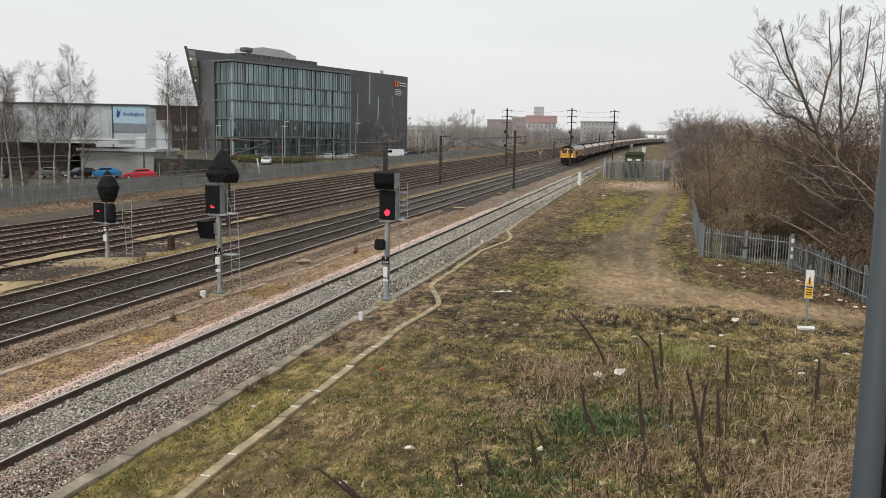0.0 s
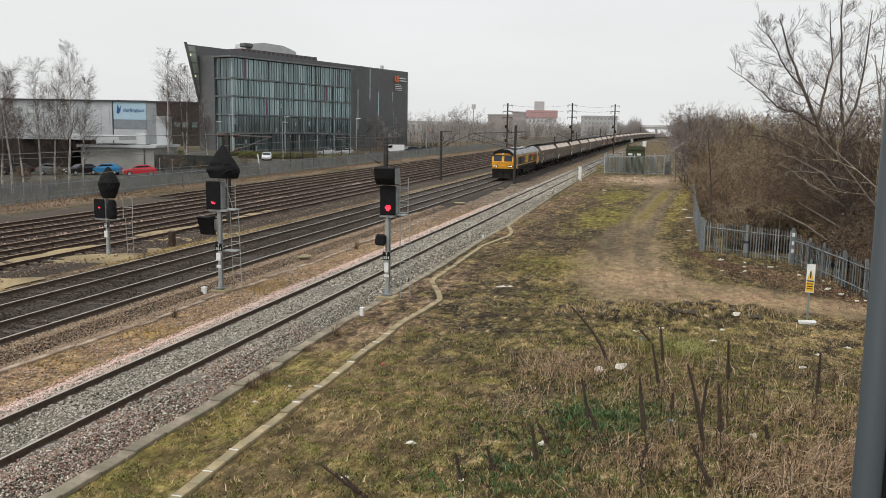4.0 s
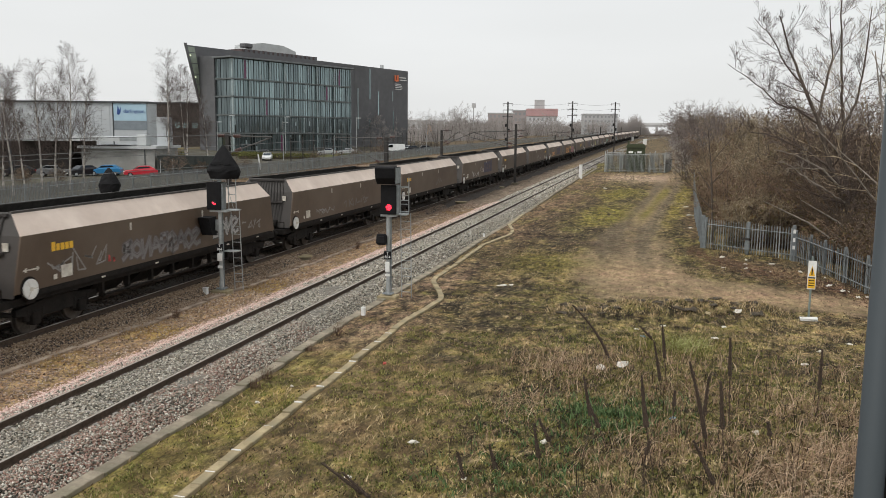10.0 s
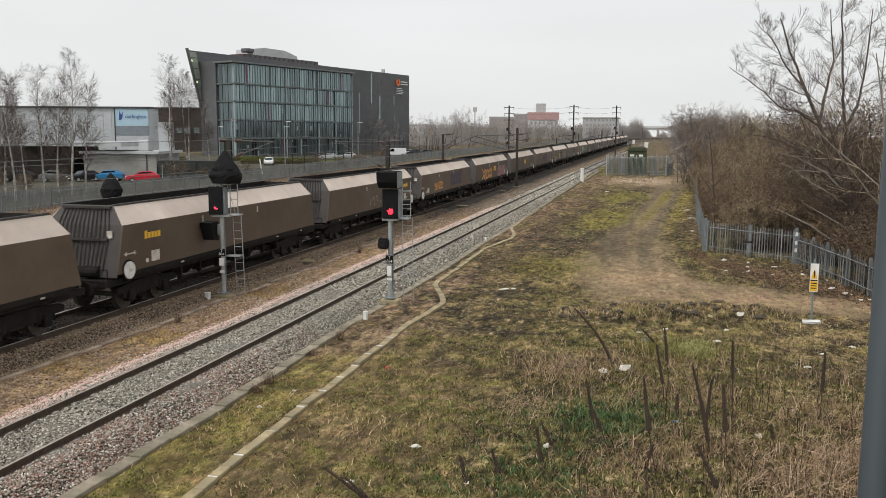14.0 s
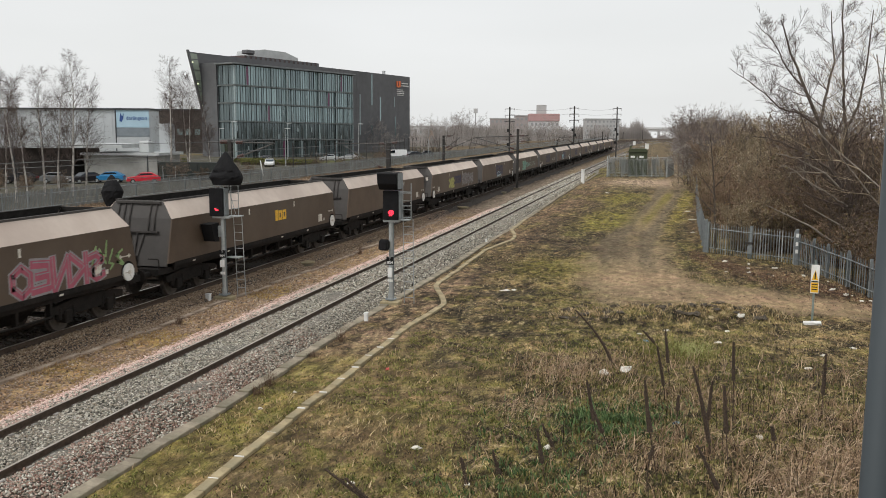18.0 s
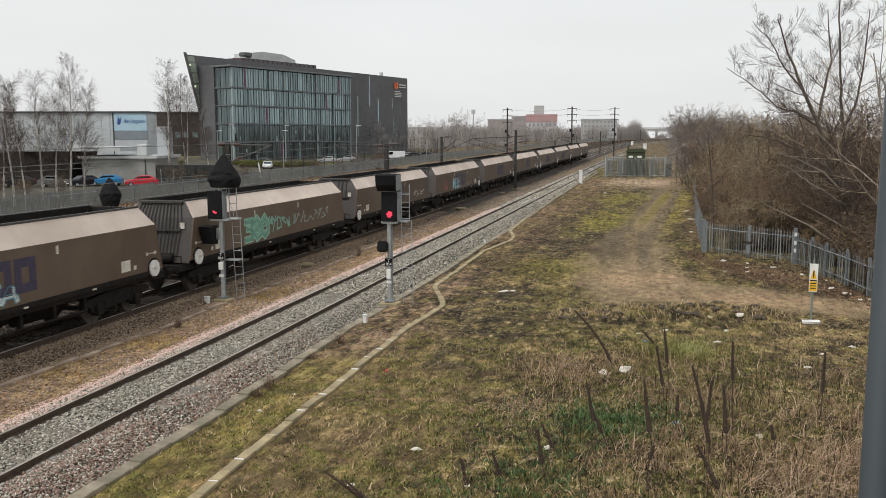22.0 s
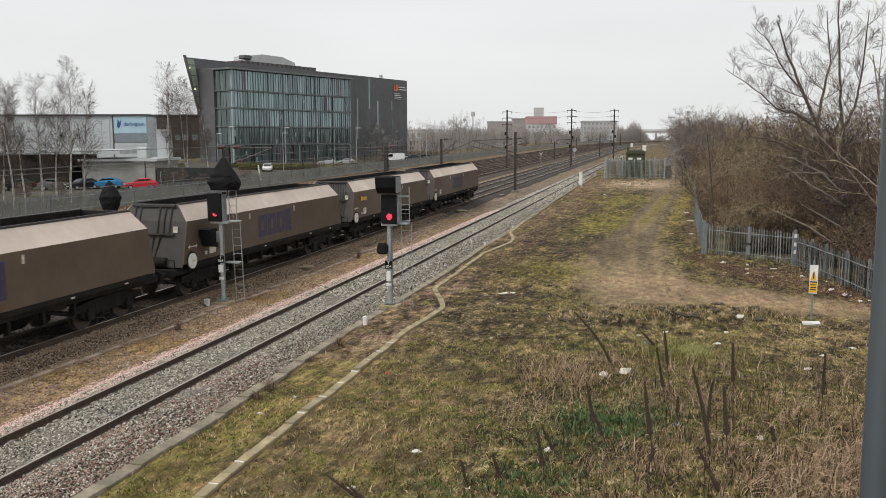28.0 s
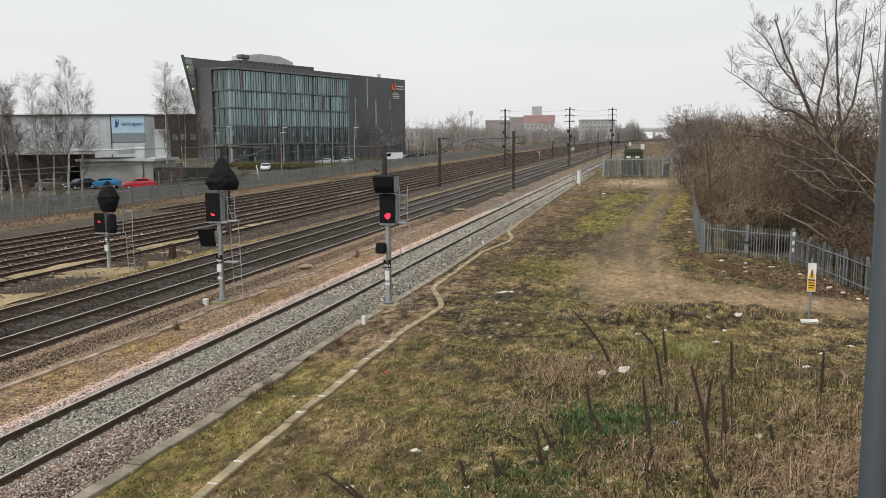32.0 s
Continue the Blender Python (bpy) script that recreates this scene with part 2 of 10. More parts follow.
# ---- ground: one sheet to the horizon ----
def step(v, a, b):
    t = np.clip((v - a) / (b - a), 0, 1)
    return t * t * (3 - 2 * t)


def bend(y):
    """The line's course far off: it bears to the right and climbs. Sideways shift and rise at y."""
    y = np.asarray(y, float)
    s = 5.0 * np.logaddexp(0, (y - 59.8) / 5.0)
    dx = 0.0205 * s + np.clip(y - 250, 0, 330) ** 2 / 7000.0 + np.clip(y - 580, 0, None) * 0.094
    dz = np.where(s < 330, 0.0103 * s, 3.4 + 1.55 * (1 - np.exp(-np.clip(s - 330, 0, None) / 150.0)))
    return dx, dz


def course(s, x, z=0.0):
    dx, dz = bend(s)
    return x + float(dx), s, z + float(dz)


def ground_z(x, y):
    x, y = np.asarray(x, float), np.asarray(y, float)
    z = np.full(np.broadcast(x, y).shape, -0.42)
    field = step(x, -9.3, -8.9)
    z = z + field * (0.27 + 0.03 * fbm(x, y, 0.9, 4, 3) + 0.05 * fbm(x, y, 0.25, 2, 5))
    near = step(x, -3.5, 2.0) * (1 - step(y, 12, 25))
    z = z + 0.75 * near
    ridge = np.exp(-((y - 28.4 - 0.25 * x) / 1.1) ** 2) * step(x, -3.2, -0.8) * (1 - step(x, 3.4, 4.6))
    z = z + ridge * (0.38 + 0.12 * fbm(x, y, 2.2, 3, 8))
    # the yard falls away to the car park beyond the boundary fence
    z = z - 0.35 * step(-x, 49, 60) + 0.9 * step(-x, 70, 95) * step(y, 120, 180)
    z = z + 0.05 * fbm(x, y, 0.5, 3, 11) * (1 - step(-x, 60, 70)) * step(-x, 38, 42)
    z = z + 0.06 * fbm(x, y, 1.1, 3, 12) * step(x, -16.2, -15.4) * (1 - step(x, -14.2, -13.6))
    return z + bend(y)[1] * step(x, -150, -95)


def way_mid(y):
    """Middle of the vehicle track, which swings right towards the cage."""
    return np.interp(y, [30, 36, 41, 49, 57, 68, 82, 100, 122], [-0.6, -0.8, -1.3, -1.35, -0.85, -0.25, 0.5, 1.2, 1.0])


def way_at(x, y):
    """Trodden earth: two ruts far off, widening to the bare turning place inside the gate."""
    ragged = 0.5 * fbm(x, y, 0.7, 4, 41)
    cx = way_mid(y)
    half = np.interp(y, [30, 33, 38, 44, 50, 57, 75, 93, 125], [2.2, 2.9, 2.9, 2.6, 1.9, 1.6, 1.45, 1.4, 1.3])
    lane = (1 - step(np.abs(x - cx) + ragged, half * 0.55, half * 1.15)) * step(y + ragged, 30.2, 31.8)
    mid = np.interp(x, [0, 3.4, 5.6, 9], [33.8, 33.4, 32.2, 30.6])
    turn = (1 - step(np.abs(y - mid) + ragged, 1.5, 2.9)) * step(x, -1.5, 1.0)
    return np.clip(np.maximum(lane, turn), 0, 1)


def zone(x, y):
    """Base colour of the bare ground: moss, thin dead grass, soil, trodden earth, cess gravel."""
    def over(c, tone, k):
        return c * (1 - k[..., None]) + np.array(tone) * k[..., None]

    def patch(px_, py_, sx_, sy_):
        return np.exp(-((x - px_) / sx_) ** 2 - ((y - py_) / sy_) ** 2)
    x = x - np.clip(bend(y)[0], 0, 60)
    full_y = y
    y = np.where(y < 34, y, 34 + (y - 34) * 0.28)
    n1, n2, n3 = fbm(x, y, 0.35, 5, 21), fbm(x, y, 0.9, 4, 22), fbm(x, y, 0.12, 4, 23)
    n4 = fbm(x, y, 1.9, 3, 24)
    y = full_y
    c = np.zeros(np.shape(x) + (3,)) + np.array((0.150, 0.118, 0.072))
    c = over(c, (0.205, 0.165, 0.095), step(n2, 0.0, 0.9) * 0.8)
    c = over(c, (0.120, 0.122, 0.040), step(n1, -0.1, 0.6) * 0.7)
    # mossy turf beside the cable route
    turf = (1 - step(y, 22, 30)) * (1 - step(x, -4.5, -1.5))
    c = over(c, (0.205, 0.188, 0.068), np.clip(turf * (0.55 + 0.45 * n1), 0, 0.8))
    lane = step(x, -9.1, -8.9) * (1 - step(x, -7.6, -7.3)) * (1 - step(y, 18, 23))
    c = over(c, (0.220, 0.202, 0.068), np.clip(lane * (0.7 + 0.4 * n2), 0, 0.85))
    gravel = step(x, -9.1, -8.9) * (1 - step(x, -7.6, -6.6)) * step(y, 19, 24) * (1 - step(y, 33, 40))
    c = over(c, (0.215, 0.155, 0.122), np.clip(gravel * (0.8 + 0.4 * n4), 0, 0.9))
    c = over(c, (0.050, 0.041, 0.031), step(-n2 + 0.5 * n4, 0.25, 0.9) * 0.75 * (1 - 0.75 * turf))
    # dark sooty soil round the bend of the cable route, and along the low bank
    c = over(c, (0.052, 0.042, 0.033), np.clip(patch(-5.7, 29.4, 1.7, 4.6) * (1.05 + 0.9 * n4), 0, 0.88))
    c = over(c, (0.048, 0.040, 0.030), np.clip(patch(-3.6, 24.6, 1.4, 1.1) * (0.8 + 0.9 * n4), 0, 0.8))
    c = over(c, (0.060, 0.048, 0.036), np.clip(patch(-4.8, 22.0, 1.3, 1.6) * (0.8 + 0.8 * n4), 0, 0.8))
    c = over(c, (0.055, 0.043, 0.033), np.clip(patch(-2.9, 26.9, 2.2, 0.9) * (0.8 + 0.6 * n4), 0, 0.8))
    c = over(c, (0.095, 0.064, 0.045), np.clip(patch(-7.0, 68, 1.7, 32) * (0.95 + 0.6 * n4), 0, 0.9))
    c = over(c, (0.062, 0.052, 0.030), np.clip(patch(-2.0, 17.8, 2.4, 3.6) * (0.65 + 0.6 * n4), 0, 0.75))
    # brown worn ground right of the bank
    c = over(c, (0.185, 0.142, 0.092), np.clip(patch(4.2, 23.5, 2.6, 4.5) * (0.75 + 0.5 * n2), 0, 0.85))
    c = over(c, (0.100, 0.066, 0.046), np.clip(patch(3.0, 20.5, 1.4, 1.2) * (0.7 + 0.6 * n2), 0, 0.8))
    c = over(c, (0.255, 0.215, 0.120), np.clip(patch(1.6, 26.6, 3.4, 2.2) * (0.5 + 0.6 * n4), 0, 0.7))
    c = over(c, (0.170, 0.180, 0.062), np.clip(patch(0.9, 24.2, 1.6, 1.8) * (0.75 + 0.5 * n2), 0, 0.85))
    # ragged patches a stride or two across: bare soil, moss, bleached straw
    field = step(x, -8.9, -8.6)
    q1, q2, q3 = (fbm(x, np.where(y < 34, y, 34 + (y - 34) * 0.35), s_, 4, k_) for s_, k_ in ((3.4, 25), (2.6, 26), (4.6, 27)))
    c = over(c, (0.128, 0.120, 0.040), np.clip(field * step(q2, 0.1, 0.8) * 0.6, 0, 1))
    c = over(c, (0.275, 0.205, 0.120), np.clip(field * step(q3, 0.25, 0.9) * 0.6, 0, 1))
    c = over(c, (0.030, 0.024, 0.017), np.clip(field * step(q1 + 0.3 * q3, 0.05, 0.6) * 0.85 * (1 - 0.55 * turf), 0, 1))
    c = over(c, (0.200, 0.148, 0.120), np.clip(gravel * (0.75 + 0.5 * n4), 0, 0.85))
    c = over(c, (0.045, 0.037, 0.028), np.clip((patch(-4.9, 22.2, 1.2, 1.3) + 0.9 * patch(-4.3, 25.5, 0.9, 1.0) + 0.8 * patch(-5.6, 28.8, 1.2, 2.6)) * (0.7 + 1.1 * q1), 0, 0.85))
    # yellow moss along the vehicle track
    spot = patch(-4.0, 72, 1.6, 24) + 0.45 * patch(-4.2, 44, 1.4, 6) + np.exp(-((x - way_mid(y) - 2.0) / 0.6) ** 2) * step(y, 44, 50)
    c = over(c, (0.195, 0.168, 0.040), np.clip(spot * (0.55 + 0.8 * n2), 0, 0.75))
    c = over(c, (0.115, 0.078, 0.055), np.clip(patch(2.9, 66, 0.7, 26) * (0.8 + 0.5 * n4), 0, 0.85))
    way = way_at(x, y)
    c = over(c, (0.225, 0.180, 0.140), np.clip(way * (0.82 + 0.25 * n2), 0, 0.95))
    off = x - way_mid(y)
    crown = np.exp(-(off / 0.42) ** 2) * step(y, 52, 70) * (1 - step(y, 104, 112))
    c = over(c, (0.165, 0.150, 0.048), np.clip(crown * (0.75 + 0.6 * n2), 0, 0.85))
    rut = 1 - step(np.abs(np.abs(off) - 0.95) + 0.15 * n2, 0.25, 0.55)
    c = over(c, (0.128, 0.108, 0.088), np.clip(rut * step(y, 36, 42) * (1 - step(y, 106, 114)), 0, 1) * 0.85)
    c = over(c, (0.42, 0.33, 0.30), np.clip(patch(-2.8, 106, 4.4, 8) * 1.1, 0, 0.9))
    # bare brown strip between the edging and the moss, sooty at its near end
    strip = np.exp(-((x + 7.7) / 1.3) ** 2) * step(y, 40, 50) * (1 - step(y, 112, 120))
    c = over(c, (0.185, 0.128, 0.098), np.clip(strip * (0.75 + 0.5 * n4), 0, 0.9))
    c = over(c, (0.050, 0.036, 0.028), np.clip((patch(-6.6, 56, 1.3, 9) + patch(-4.6, 45, 1.6, 2.4) + 0.8 * patch(-5.2, 66, 0.9, 8) + patch(-6.9, 38, 1.0, 2.6)) * (0.75 + 1.2 * n4), 0, 0.88))
    c = over(c, (0.150, 0.142, 0.034), np.clip((patch(-3.3, 61, 1.5, 9) + patch(-3.2, 84, 1.2, 9) + 0.4 * patch(-4.2, 38.5, 1.9, 3.0)) * (0.7 + 0.7 * n2), 0, 0.85))
    c = over(c, (0.205, 0.180, 0.050), np.clip(np.exp(-((x - way_mid(y) - 1.9) / 0.55) ** 2) * step(y, 46, 54) * (1 - step(y, 100, 110)) * (0.7 + 0.5 * n2), 0, 0.85))
    c = over(c, (0.110, 0.090, 0.072), np.clip((patch(-1.6, 48, 1.0, 4) + 0.9 * patch(-2.9, 42.5, 1.5, 2.0)) * (0.75 + 0.6 * n4), 0, 0.8))
    c = over(c, (0.320, 0.238, 0.180), np.clip((patch(4.0, 32.2, 3.6, 1.8) + 0.6 * patch(-0.2, 36.5, 2.2, 2.0)) * (0.75 + 0.4 * n2), 0, 0.8))
    # the low bank: dark soil and painted-in overhang shadow on its near face, bleached grass along its crest
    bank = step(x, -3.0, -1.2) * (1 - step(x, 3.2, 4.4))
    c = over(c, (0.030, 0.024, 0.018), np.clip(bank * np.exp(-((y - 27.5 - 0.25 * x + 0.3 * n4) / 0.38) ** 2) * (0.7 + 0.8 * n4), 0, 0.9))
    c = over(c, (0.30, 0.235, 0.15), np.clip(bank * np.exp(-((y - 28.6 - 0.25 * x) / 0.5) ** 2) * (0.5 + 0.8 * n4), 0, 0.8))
    # rubbish and red-brown leaf litter before the gate
    band = np.exp(-((y - np.interp(x, [2, 3.5, 6.6, 8], [44.5, 40.2, 36.0, 33.2])) / 2.0) ** 2) * step(x, 1.6, 2.6)
    c = over(c, (0.120, 0.078, 0.060), np.clip(band * (0.8 + 0.6 * n4), 0, 0.85))
    c = over(c, (0.265, 0.205, 0.125), np.clip(patch(1.6, 17.5, 1.7, 7.0) * (0.30 + 0.9 * n4 + 0.4 * n2), 0, 0.6))
    # rough growth below the bridge
    rough = step(x, -3.0, 0.0) * (1 - step(y, 19, 25))
    c = over(c, (0.112, 0.086, 0.053), np.clip(rough * (0.5 + 0.5 * n2), 0, 0.7))
    c = over(c, (0.085, 0.092, 0.030), np.clip(rough * step(n4 + 0.5 * n2, 0.1, 0.7), 0, 0.7))
    c = over(c, (0.040, 0.062, 0.020), np.clip(patch(-0.6, 16.6, 1.7, 1.3) * (0.9 + 0.4 * n2), 0, 0.9))
    # beside the fast lines: pinkish gravel with dead grass
    cess = step(x, -17.2, -16.75) * (1 - step(x, -13.4, -13.0))
    c = over(c, (0.31, 0.225, 0.160), cess)
    c = over(c, (0.160, 0.140, 0.145), np.clip(cess * step(y, 42, 75), 0, 1) * 0.85)
    c = over(c, (0.30, 0.225, 0.095), np.clip(cess * step(n1 + 0.5 * n2, -0.1, 0.6), 0, 0.9) * step(x, -15.5, -15.0) * (1 - 0.75 * step(y, 38, 70)))
    six = step(-x, 22.3, 22.6) * (1 - step(-x, 25.0, 25.3))
    c = over(c, (0.19, 0.150, 0.115), six * np.clip(0.8 + 0.4 * n4, 0, 1))
    c = over(c, (0.30, 0.245, 0.105), np.clip(six * step(n1 + 0.6 * step(-x, 23.6, 24.6), 0.1, 0.6), 0, 0.85) * (1 - step(y, 40, 60)))
    cinder = step(-x, 39.0, 39.6) * (1 - step(-x, 44.0, 45.0))
    c = over(c, (0.082, 0.074, 0.068), cinder * np.clip(0.9 + 0.2 * n2, 0, 1))
    verge = step(-x, 43.8, 45.0) * (1 - step(-x, 49.0, 50.0))
    c = over(c, (0.190, 0.148, 0.132), verge * np.clip(0.75 + 0.5 * n2, 0, 1))
    lot = step(-x, 49.0, 50.0)
    c = over(c, (0.085, 0.085, 0.085), lot * (1 - step(-x, 100, 110)))
    c = over(c, (0.10, 0.115, 0.045), lot * step(n3 - 0.2, 0.2, 0.5) * step(y, 125, 150) * (1 - step(y, 170, 190)) * 0.8)
    far = step(y, 135, 200)
    c = over(c, (0.13, 0.105, 0.082), far * 0.85 * (1 - lot * (1 - step(y, 230, 300))))
    return np.clip(c * np.array((1.02, 0.96, 0.74)), 0.01, 0.7)


def cover(x, y):
    """How broken the ground's cover is: full on turf and waste ground, little on trodden earth and tarmac."""
    k = step(x, -9.2, -9.0) * (1 - 0.95 * way_at(x, y))
    k = k * (1 - 0.5 * (1 - step(y, 20, 25)) * (1 - step(x, -4.5, -2.5)))
    return np.clip(k + 0.35 * (1 - step(x, -9.3, -9.1)) * step(x, -53, -52), 0, 1)


def spaced(*runs):
    out = []
    for a, b, d in runs:
        out.append(np.arange(a, b, d))
    return np.concatenate(out + [[runs[-1][1]]])


gx = spaced((-3000, -600, 400), (-600, -140, 40), (-140, -60, 4), (-60, -17, 0.9), (-17, -9.6, 0.35), (-9.6, 8.0, 0.17), (8, 40, 2), (40, 200, 20), (200, 3000, 400))
gy = spaced((-200, 0, 25), (0, 9, 1.5), (9, 34, 0.17), (34, 60, 0.35), (60, 140, 1.2), (140, 400, 10), (400, 1000, 60), (1000, 4000, 500))
GX, GY = np.meshgrid(gx, gy)
gverts = np.stack([GX, GY, ground_z(GX, GY)], -1).reshape(-1, 3)
ii, jj = np.meshgrid(np.arange(len(gx) - 1), np.arange(len(gy) - 1))
k0 = (jj * len(gx) + ii).ravel()
gquads = np.stack([k0, k0 + 1, k0 + 1 + len(gx), k0 + len(gx)], -1)


def ground_material():
    m = bpy.data.materials.new("rough_ground")
    m.use_nodes = True
    n, l = m.node_tree.nodes, m.node_tree.links
    b = n["Principled BSDF"]
    b.inputs["Roughness"].default_value = 0.97
    b.inputs["Specular IOR Level"].default_value = 0.15
    att = n.new("ShaderNodeAttribute")
    att.attribute_name = "soil"
    geo = n.new("ShaderNodeNewGeometry")
    hs = n.new("ShaderNodeHueSaturation")
    drawn = n.new("ShaderNodeMapping")
    drawn.inputs["Scale"].default_value = (1, 0.42, 1)
    l.new(geo.outputs["Position"], drawn.inputs["Vector"])
    brk = n.new("ShaderNodeAttribute")
    brk.attribute_name = "cover"
    prev = None
    for sc, lo, hi in ((4.0, 0.30, 1.88), (24.0, 0.48, 1.55), (0.9, 0.70, 1.36)):
        t = n.new("ShaderNodeTexNoise")
        t.inputs["Scale"].default_value = sc
        t.inputs["Detail"].default_value = 6.0
        t.inputs["Roughness"].default_value = 0.7
        l.new(drawn.outputs[0], t.inputs["Vector"])
        r = n.new("ShaderNodeMapRange")
        r.inputs["From Min"].default_value, r.inputs["From Max"].default_value = 0.36, 0.64
        r.inputs["To Min"].default_value, r.inputs["To Max"].default_value = lo, hi
        l.new(t.outputs["Fac"], r.inputs["Value"])
        if prev is None:
            prev = r.outputs[0]
        else:
            mu = n.new("ShaderNodeMath")
            mu.operation = "MULTIPLY"
            l.new(prev, mu.inputs[0])
            l.new(r.outputs[0], mu.inputs[1])
            prev = mu.outputs[0]
    calm = n.new("ShaderNodeMapRange")
    calm.inputs["To Min"].default_value, calm.inputs["To Max"].default_value = 0.45, 1.0
    l.new(brk.outputs["Fac"], calm.inputs["Value"])
    even = n.new("ShaderNodeMixRGB")
    even.inputs[1].default_value = (0.97, 0.97, 0.97, 1)
    l.new(calm.outputs[0], even.inputs[0])
    l.new(prev, even.inputs[2])
    l.new(even.outputs[0], hs.inputs["Value"])
    # scraps of bare soil and bleached straw that break the turf
    colour = att.outputs["Color"]
    for sc, lo, hi, most, tone, off in ((2.2, 0.48, 0.60, 0.85, (0.026, 0.021, 0.015), 0.0), (6.5, 0.52, 0.62, 0.70, (0.31, 0.245, 0.135), 7.0), (9.0, 0.53, 0.61, 0.80, (0.020, 0.018, 0.012), 13.0)):
        mv = n.new("ShaderNodeMapping")
        mv.inputs["Location"].default_value = (off, off * 1.7, 0)
        mv.inputs["Scale"].default_value = (1, 0.55, 1)
        l.new(geo.outputs["Position"], mv.inputs["Vector"])
        t = n.new("ShaderNodeTexNoise")
        t.inputs["Scale"].default_value = sc
        t.inputs["Detail"].default_value = 9.0
        t.inputs["Roughness"].default_value = 0.72
        l.new(mv.outputs[0], t.inputs["Vector"])
        r = n.new("ShaderNodeMapRange")
        r.inputs["From Min"].default_value, r.inputs["From Max"].default_value = lo, hi
        r.inputs["To Max"].default_value = most
        l.new(t.outputs["Fac"], r.inputs["Value"])
        mu = n.new("ShaderNodeMath")
        mu.operation = "MULTIPLY"
        l.new(r.outputs[0], mu.inputs[0])
        l.new(brk.outputs["Fac"], mu.inputs[1])
        mx = n.new("ShaderNodeMixRGB")
        mx.inputs[2].default_value = (*tone, 1)
        l.new(mu.outputs[0], mx.inputs[0])
        l.new(colour, mx.inputs[1])
        colour = mx.outputs[0]
    l.new(colour, hs.inputs["Color"])
    tint = n.new("ShaderNodeTexNoise")
    tint.inputs["Scale"].default_value = 2.3
    tint.inputs["Detail"].default_value = 4.0
    l.new(geo.outputs["Position"], tint.inputs["Vector"])
    tr = n.new("ShaderNodeMapRange")
    tr.inputs["To Min"].default_value, tr.inputs["To Max"].default_value = 0.455, 0.535
    l.new(tint.outputs["Fac"], tr.inputs["Value"])
    l.new(tr.outputs[0], hs.inputs["Hue"])
    l.new(hs.outputs[0], b.inputs["Base Color"])
    fine = n.new("ShaderNodeTexNoise")
    fine.inputs["Scale"].default_value = 24.0
    fine.inputs["Detail"].default_value = 6.0
    l.new(geo.outputs["Position"], fine.inputs["Vector"])
    bp = n.new("ShaderNodeBump")
    bp.inputs["Strength"].default_value = 0.7
    bp.inputs["Distance"].default_value = 0.06
    l.new(fine.outputs["Fac"], bp.inputs["Height"])
    l.new(bp.outputs[0], b.inputs["Normal"])
    return m


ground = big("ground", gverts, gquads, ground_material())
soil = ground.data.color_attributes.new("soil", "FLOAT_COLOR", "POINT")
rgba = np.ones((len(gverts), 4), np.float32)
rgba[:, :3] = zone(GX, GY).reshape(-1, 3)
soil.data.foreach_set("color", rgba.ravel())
broken = ground.data.attributes.new("cover", "FLOAT", "POINT")
broken.data.foreach_set("value", cover(GX, GY).ravel().astype(np.float32))
tagged(ground, "uneven lineside ground of moss, dead grass, soil and gravel", "ground", kind="structure")

# ---- railway tracks ----
GAUGE = 1.435 / 2 + 0.035
FAST_A, FAST_C, FAST_B = -11.53, -17.74, -21.0
YARD = (-26.85, -29.75, -33.2, -36.5)
R_LO, R_HI = -60.0, 900.0


def rail_mesh(name, mats, worn=False, lo=None):
    """Flat-bottomed rail: foot, web and head, its running top at z = 0; worn: the head is bright on its sides too."""
    prof = [(-0.07, -0.16), (0.07, -0.16), (0.07, -0.148), (0.012, -0.125), (0.012, -0.045), (0.036, -0.035), (0.036, -0.006), (0.028, 0.0),
            (-0.028, 0.0), (-0.036, -0.006), (-0.036, -0.035), (-0.012, -0.045), (-0.012, -0.125), (-0.07, -0.148)]
    bm = B()
    rings = []
    for yy in spaced((lo, 110, 10), (110, R_HI, 20)) if lo else spaced((R_LO, 20, 40), (20, 110, 10), (110, R_HI, 20)):
        ox, _, oz = course(float(yy), 0.0)
        rings.append([bm.verts.new((x + ox, yy, z + oz)) for x, z in prof])
    n_p = len(prof)
    for r0, r1 in zip(rings, rings[1:]):
        for i in range(n_p):
            bm.faces.new((r0[i], r0[(i + 1) % n_p], r1[(i + 1) % n_p], r1[i]))
    bm.faces.new(rings[0])
    bm.faces.new(rings[-1][::-1])
    bmesh.ops.recalc_face_normals(bm, faces=bm.faces[:])
    me = bpy.data.meshes.new(name)
    bm.to_mesh(me)
    bm.free()
    for mt in mats:
        me.materials.append(mt)
    for p in me.polygons:
        p.material_index = 1 if p.normal.z > (0.3 if worn else 0.9) and p.center.z - float(bend(p.center.y)[1]) > -0.03 else 0
    return me


RAIL_DULL = rail_mesh("rail", (M_RAIL, M_RAILTOP))
RAIL_BRIGHT = rail_mesh("rail", (M_RAIL, M_RAILTOP), True)
RAIL_RUSTY = rail_mesh("rail", (M_RUSTRAIL, M_RUSTTOP), True)


